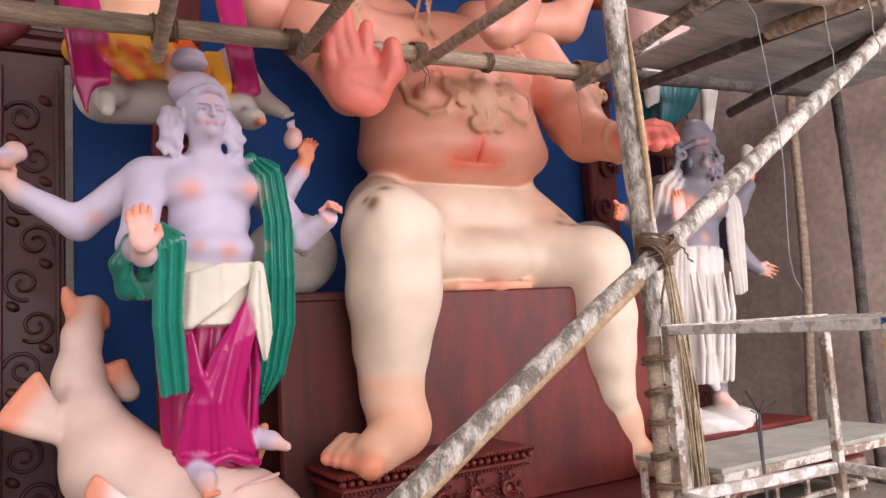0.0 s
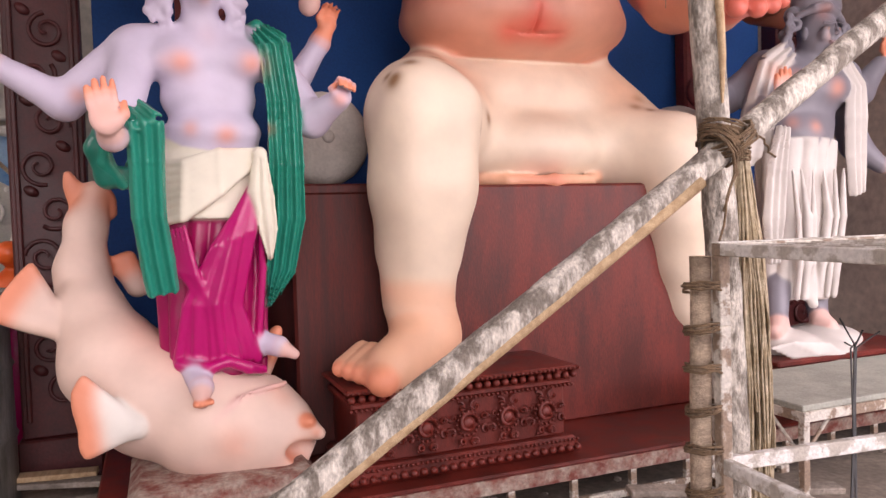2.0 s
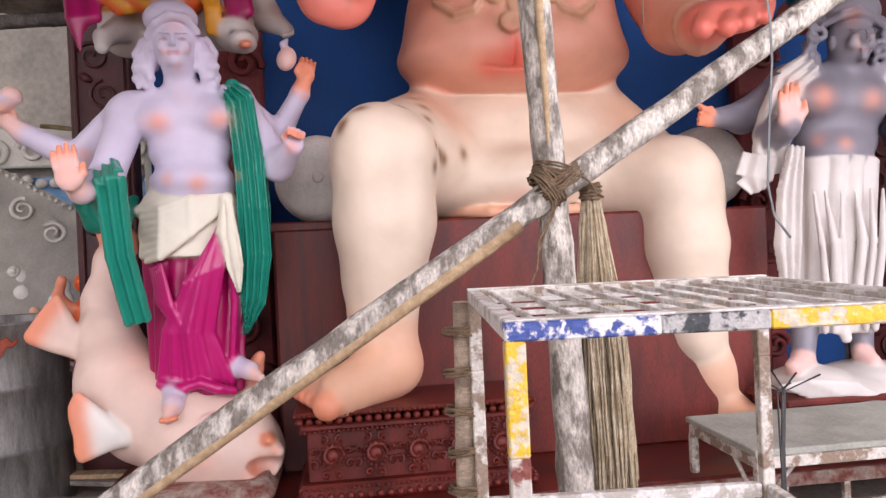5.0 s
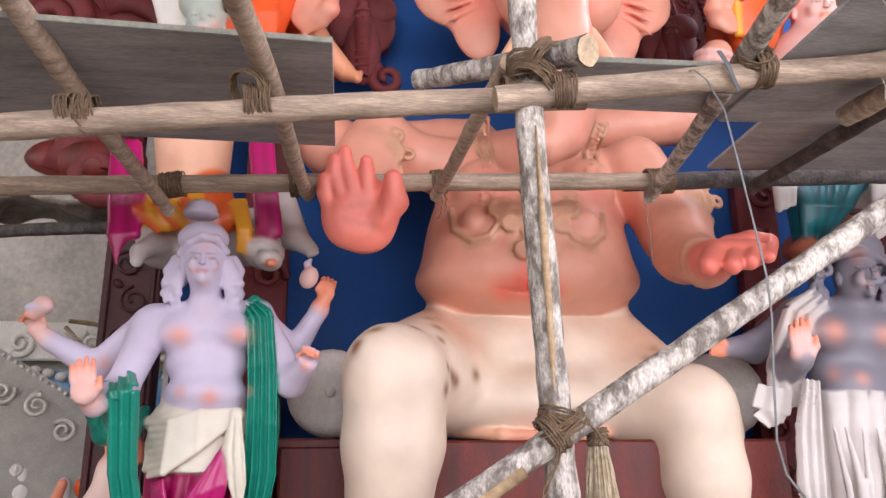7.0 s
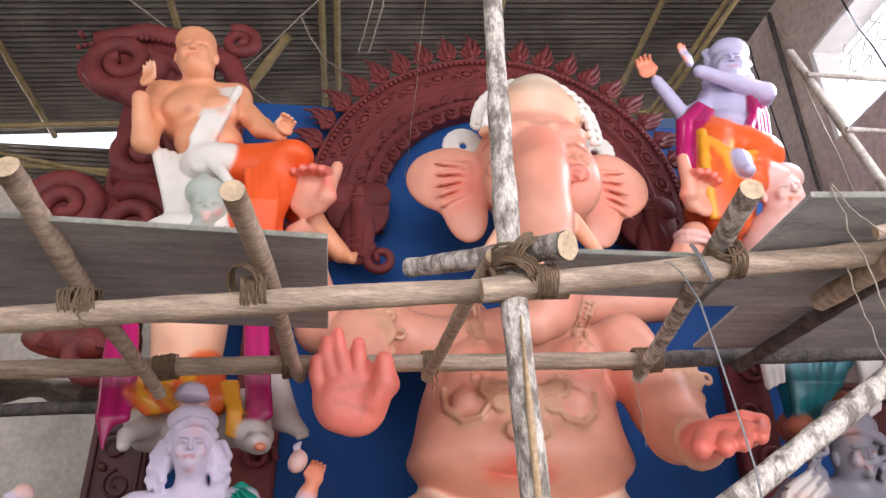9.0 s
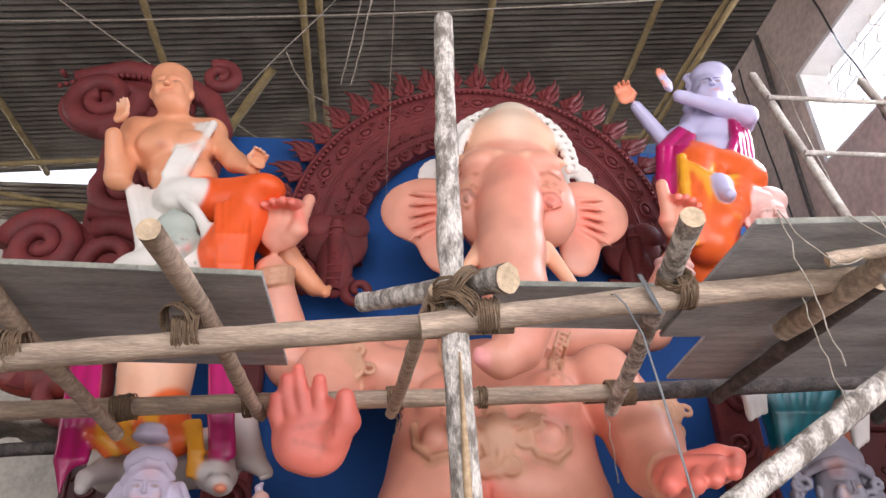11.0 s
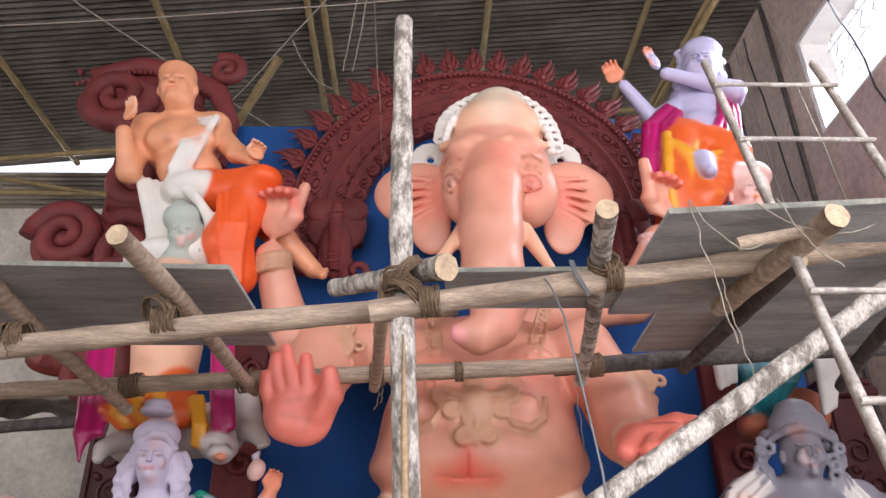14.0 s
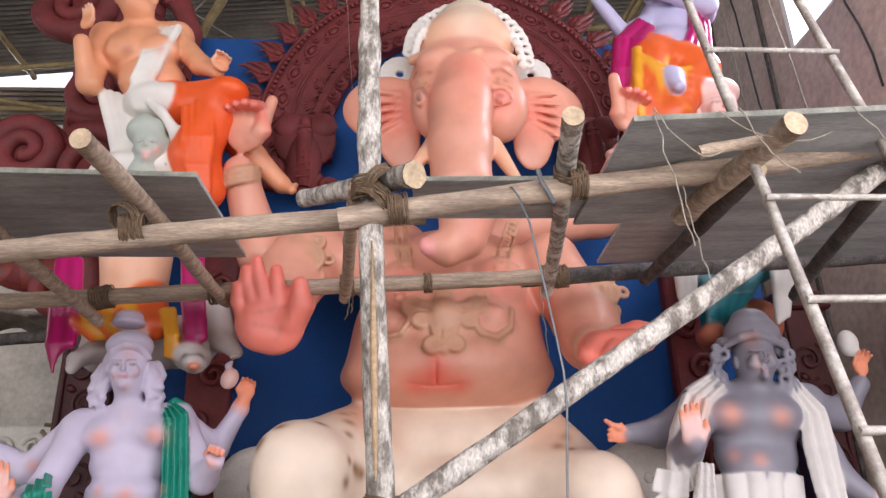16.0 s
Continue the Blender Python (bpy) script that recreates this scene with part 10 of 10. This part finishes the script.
pole("thin pole bound upright to the steel stand", (-0.17, 2.10, -0.02), (-0.14, 2.10, 1.33), 0.03, 0.028, BARK, 41, 0.01, "tied_stake")
knot("pale twine binding the stake to the steel stand", [((-0.155, 2.08, 1.25 - 0.11 * q), (0.1 * (-1) ** q, 0.1, 1), 0.045, 2) for q in range(9)], 141)

# low table under the grey statue
low = thing("low_table", "low dusty table with a pale green top and steel legs", "table", at=(2.1, 3.6, 0))
inv = Matrix.Translation((-2.1, -3.6, 0))
bm = bmesh.new()
add_box(bm, (1.27, 3.05, 0.50), (3.25, 3.72, 0.53), 0.005)
part("tabletop", bm, TABLE_TOP, low).matrix_basis = inv
for lo, hi in (((1.27, 3.04, 0.45), (3.25, 3.08, 0.50)), ((1.27, 3.08, 0.45), (1.31, 3.68, 0.50)), ((3.21, 3.08, 0.45), (3.25, 3.68, 0.50))):
    bm = bmesh.new()
    add_box(bm, lo, hi, 0.003)
    part("apron", bm, STEEL, low).matrix_basis = inv
for x in (1.29, 3.2):
    for y in (3.06, 3.67):
        bm = bmesh.new()
        add_box(bm, (x - 0.02, y - 0.015, -0.03), (x + 0.02, y + 0.02, 0.45), 0.003)
        part("leg", bm, STEEL, low).matrix_basis = inv
for a, c in (((1.31, 3.07, 0.30), (1.47, 3.07, 0.46)), ((1.29, 3.1, 0.30), (1.29, 3.28, 0.46))):
    bm = bmesh.new()
    sweep(bm, [a, c], 0.012, 4)
    part("brace", bm, STEEL, low).matrix_basis = inv
bm = bmesh.new()
for i in range(5):
    rnd = random.Random(70 + i)
    sweep(bm, [(1.16 + 0.03 * rnd.uniform(-1, 1), 2.7, -0.03), (1.2 + 0.05 * rnd.uniform(-1, 1), 2.72, 0.86), (1.26 + 0.12 * rnd.uniform(-1, 1), 2.74, 0.93 + 0.06 * rnd.uniform(-1, 1))], 0.004, 5)
tagged(finish("bent_wire", bm, WIRE), "tangle of bent dark wire by the low table", "wire")

# ---- corner beyond the column ----
drum = thing("steel_drum", "dented galvanised steel drum with paint smears", "drum", at=(-2.64, 4.98, 0))
bm = bmesh.new()
prof = [(0.40, 0.0), (0.405, 0.02), (0.40, 0.05), (0.40, 0.36), (0.412, 0.38), (0.40, 0.40), (0.40, 0.74), (0.412, 0.76), (0.40, 0.78), (0.40, 1.10), (0.415, 1.12), (0.415, 1.145), (0.40, 1.15), (0.385, 1.14), (0.38, 0.4), (0.0, 0.4)]
n = 40
rings = [[bm.verts.new((r * (1 + 0.012 * math.sin(5 * k / n * 6.28 + z * 4)) * math.cos(2 * math.pi * k / n), r * math.sin(2 * math.pi * k / n), z)) for k in range(n)] for r, z in prof]
for a, c in zip(rings, rings[1:]):
    for k in range(n):
        bm.faces.new((a[k], a[(k + 1) % n], c[(k + 1) % n], c[k])).smooth = True
bmesh.ops.remove_doubles(bm, verts=bm.verts[:], dist=0.0005)
part("body", bm, DRUM, drum)
bm = bmesh.new()
sweep(bm, [(0.41 * math.cos(a * 0.157), 0.41 * math.sin(a * 0.157), 1.14) for a in range(41)], 0.012, 6)
part("rim", bm, DRUM, drum)
bm = bmesh.new()
rnd = random.Random(31)
rows = []
for i in range(13):
    s = i / 12
    a = radians(-98 + 46 * s)
    top = 1.055 + 0.02 * math.sin(i * 2.1)
    low = top - 0.03 - 0.15 * math.sin(math.pi * s) ** 2 * rnd.uniform(0.5, 1.1)
    rows.append([bm.verts.new((r * math.cos(a), r * math.sin(a), z)) for r, z in ((0.404, top), (0.411, top - 0.006), (0.411, low + 0.006), (0.404, low))])
for a, c in zip(rows, rows[1:]):
    for k in range(3):
        bm.faces.new((a[k], c[k], c[k + 1], a[k + 1]))
part("paint_smear", bm, SMEAR, drum, "smear of orange-red paint")


def ornate_panel(label, m, w, h, cut=True):
    """A moulded plaster board with a beaded edge, bosses and scrolls."""
    ob = thing("moulded_panel", label, "panel", "moulded plaster panels")
    ob.matrix_world = m
    bm = bmesh.new()
    pts = [(-w / 2, 0), (w / 2, 0), (w / 2, h * 0.75), (w * 0.3, h), (-w / 2, h)]
    f = bm.faces.new([bm.verts.new((x, 0, z)) for x, z in pts])
    bmesh.ops.solidify(bm, geom=[f], thickness=0.05)
    part("board", bm, MOULDED, ob)
    for i in range(26):
        s = i / 25
        bm = bmesh.new()
        blob(bm, (w * (0.3 - 0.8 * s), -0.01, h - 0.03), (0.02, 0.02, 0.02), 6)
        part("bead", bm, MOULDED, ob)
    for i in range(5):
        bm = bmesh.new()
        blob(bm, (-w * 0.4 + i * w * 0.2, -0.01, h * 0.5 - 0.06 * i), (0.05, 0.025, 0.05), 10)
        blob(bm, (-w * 0.4 + i * w * 0.2, -0.03, h * 0.5 - 0.06 * i), (0.022, 0.02, 0.022), 8)
        part("boss", bm, MOULDED, ob)
    for i in range(6):
        bm = bmesh.new()
        scroll(bm, -w * 0.42 + i * w * 0.155, h * 0.78 + 0.03 * (-1) ** i, -0.01, 0.10, 1.6, 0.02, i, (-1) ** i, 6)
        part("scroll", bm, MOULDED, ob)
    return ob


ornate_panel("white moulded plaster panel with bosses leaning aslant", pose(-3.35, 6.3, 1.05, -12, 32, 8), 1.9, 1.15)
ornate_panel("white moulded plaster panel propped against the wall", pose(-4.6, 6.9, 0.9, -8, 10, 20), 1.6, 1.5)
ornate_panel("white moulded plaster panel standing on edge", pose(-4.1, 7.6, 0.0, -6, -4, 4), 2.2, 1.0)

# painted stage front
stage = thing("stage_front", "white plaster arch with a painted blue sky board", "stage", at=(-3.4, 7.8, 0))
inv = Matrix.Translation((3.4, -7.8, 0))
bm = bmesh.new()
add_box(bm, (-5.6, 7.95, 0.9), (-2.3, 8.0, 2.35), 0.004)
part("sky_board", bm, SKY_PAINT, stage, "blue painted sky with pale clouds").matrix_basis = inv
bm = bmesh.new()
add_box(bm, (-5.6, 7.9, 2.45), (-2.3, 8.0, 2.85), 0.02)
part("lintel", bm, MOULDED, stage).matrix_basis = inv
for i in range(24):
    bm = bmesh.new()
    a = -2.4 - i * 0.13
    blob(bm, (a, 7.88, 2.36 - 0.05 * ((i % 8) - 3.5) ** 2 / 8), (0.06, 0.05, 0.05), 8)
    part("bead", bm, MOULDED, stage).matrix_basis = inv
for i in range(9):
    bm = bmesh.new()
    scroll(bm, -2.5 - i * 0.34, 2.62, 7.88, 0.13, 1.6, 0.035, i, (-1) ** i, 6)
    part("scroll", bm, MOULDED, stage).matrix_basis = inv
for x in (-2.35, -5.6):
    bm = bmesh.new()
    sweep(bm, [(x, 7.9, 0), (x, 7.9, 0.3), (x, 7.9, 2.5)], [0.16, 0.10, 0.10], 12)
    part("pillar", bm, MOULDED, stage).matrix_basis = inv

# small white table with small white figures
wt = thing("white_table", "small white-topped table on thin steel legs", "table", at=(-3.15, 6.6, 0))
bm = bmesh.new()
add_box(bm, (-0.6, -0.35, 0.62), (0.6, 0.35, 0.68), 0.01)
part("tabletop", bm, WHITEWASH, wt)
for x in (-0.57, 0.57):
    for y in (-0.32, 0.32):
        bm = bmesh.new()
        sweep(bm, [(x, y, 0), (x, y, 0.63)], 0.012, 6)
        part("leg", bm, WIRE, wt)
fig = Clay(0.014)
for i, (x, s) in enumerate(((-3.45, 1.0), (-3.1, 1.25), (-2.78, 1.1))):
    fig = Clay(0.014)
    fig.ball((x, 6.5, 0.73), (0.12, 0.10, 0.05), "white", 0.03)
    fig.ball((x, 6.5, 0.68 + 0.22 * s), (0.10 * s, 0.09 * s, 0.16 * s), "white", 0.04)
    fig.ball((x, 6.48, 0.68 + 0.45 * s), 0.075 * s, "white", 0.03)
    fig.ball((x, 6.48, 0.68 + 0.56 * s), (0.05 * s, 0.05 * s, 0.07 * s), "white", 0.03)
    for q in (-1, 1):
        fig.tube([(x + 0.08 * q * s, 6.5, 0.68 + 0.32 * s), (x + 0.15 * q * s, 6.42, 0.68 + 0.22 * s), (x + 0.10 * q * s, 6.38, 0.68 + 0.34 * s)], 0.03 * s, "white" if i != 1 else "peach", 0.02)
        fig.tube([(x + 0.03 * q, 6.46, 0.68 + 0.12 * s), (x + 0.13 * q * s, 6.38, 0.74), (x + 0.02 * q, 6.36, 0.73)], 0.045 * s, "white" if i == 0 else "yellow", 0.03)
    fig.build("small_statue", "small unpainted white seated plaster figure on a table", "statue", "small plaster figures")
red = Clay(0.012)
red.ball((-2.33, 5.7, 1.05), (0.12, 0.10, 0.2), "flame", 0.05)
red.ball((-2.33, 5.66, 1.33), 0.08, "flame", 0.04)
red.tube([(-2.42, 5.66, 1.15), (-2.5, 5.6, 1.25), (-2.46, 5.58, 1.36)], 0.035, "orange", 0.03)
red.ball((-2.33, 5.7, 0.5), (0.13, 0.12, 0.5), "magenta", 0.06)
red.build("small_statue", "small red and orange painted figure behind the drum", "statue")

# leaning sticks, sacks, boards and litter on the floor
for i, (a, c, r) in enumerate((((-3.1, 6.9, 0), (-2.75, 7.4, 2.9), 0.028), ((-2.95, 7.0, 0), (-2.65, 7.5, 3.1), 0.024), ((-3.3, 7.1, 0.1), (-2.9, 7.6, 2.5), 0.03), ((-3.35, 7.6, 2.75), (-2.55, 7.7, 1.9), 0.022), ((-3.3, 7.55, 2.8), (-2.7, 7.65, 2.75), 0.022), ((-3.6, 5.7, 0.0), (-3.5, 6.1, 2.3), 0.02))):
    pole("thin bare stick leaning against the wall", a, c, r, r * 0.8, BARK if i % 2 else BAMBOO, 200 + i, 0.02, "leaning_stick")
for i in range(11):
    rnd = random.Random(300 + i)
    bm = bmesh.new()
    bmesh.ops.create_icosphere(bm, subdivisions=3, radius=1)
    sx, sy, sz = rnd.uniform(0.28, 0.42), rnd.uniform(0.2, 0.3), rnd.uniform(0.10, 0.16)
    for v in bm.verts:
        v.co *= 1 + 0.22 * noise.noise(v.co * 2.2 + Vector((i * 7, 0, 0)))
        v.co = Vector((v.co.x * sx, v.co.y * sy, v.co.z * sz))
    ob = finish("sack", bm, SACK, smooth=True)
    ob.matrix_basis = pose(-2.9 - 0.55 * (i % 4) + rnd.uniform(-0.1, 0.1), 6.1 + 0.3 * rnd.random(), 0.13 + 0.22 * (i // 4), 0, 0, rnd.uniform(-30, 30))
    tagged(ob, "dusty lumpy brown sack in a pile", "sack", "pile of sacks")
for i in range(9):
    rnd = random.Random(400 + i)
    bm = bmesh.new()
    ln = rnd.uniform(0.5, 1.3)
    add_box(bm, (-ln / 2, -0.05, 0), (ln / 2, 0.05, 0.03), 0.004)
    ob = finish("plank_offcut", bm, BARE_WOOD if i % 3 == 0 else SACK)
    x, y = ((-2.0, 4.55), (-2.15, 4.7), (-1.95, 4.9), (-2.2, 5.0), (-2.6, 4.2), (0.6, 3.3), (-2.9, 4.0), (1.0, 3.2), (-2.4, 4.45))[i]
    ob.matrix_basis = pose(x, y, 0.01 + 0.035 * (i % 4), 0, 2 * (i % 2), rnd.uniform(-25, 35))
    tagged(ob, "short dusty plank offcut on the floor", "plank", "plank offcuts")
bm = bmesh.new()
for i in range(420):
    rnd = random.Random(5000 + i)
    x, y = rnd.uniform(-4.0, 3.4), rnd.uniform(2.2, 6.2)
    s = rnd.uniform(0.006, 0.03)
    m = pose(x, y, s * 0.4, rnd.uniform(0, 40), rnd.uniform(0, 40), rnd.uniform(0, 360)) @ Matrix.Diagonal((s * rnd.uniform(0.8, 2.4), s, s * 0.6, 1))
    bmesh.ops.create_icosphere(bm, subdivisions=1, radius=1, matrix=m)
tagged(finish("floor_litter", bm, SACK), "small stones, chips and dust clods on the floor", "litter", kind="stuff")
bm = bmesh.new()
bmesh.ops.create_grid(bm, x_segments=26, y_segments=14, size=1, matrix=Matrix.Diagonal((0.85, 0.4, 1, 1)))
for v in bm.verts:
    v.co.z = 0.12 * noise.noise(v.co * 2.5) + 0.05 * noise.noise(v.co * 7)
bmesh.ops.solidify(bm, geom=bm.faces[:], thickness=0.012)
ob = finish("tarpaulin", bm, SACK, smooth=True)
ob.matrix_basis = pose(-3.2, 5.75, 3.40, 0, 0, 5)
tagged(ob, "crumpled grey tarpaulin lying over a high pole", "tarpaulin")
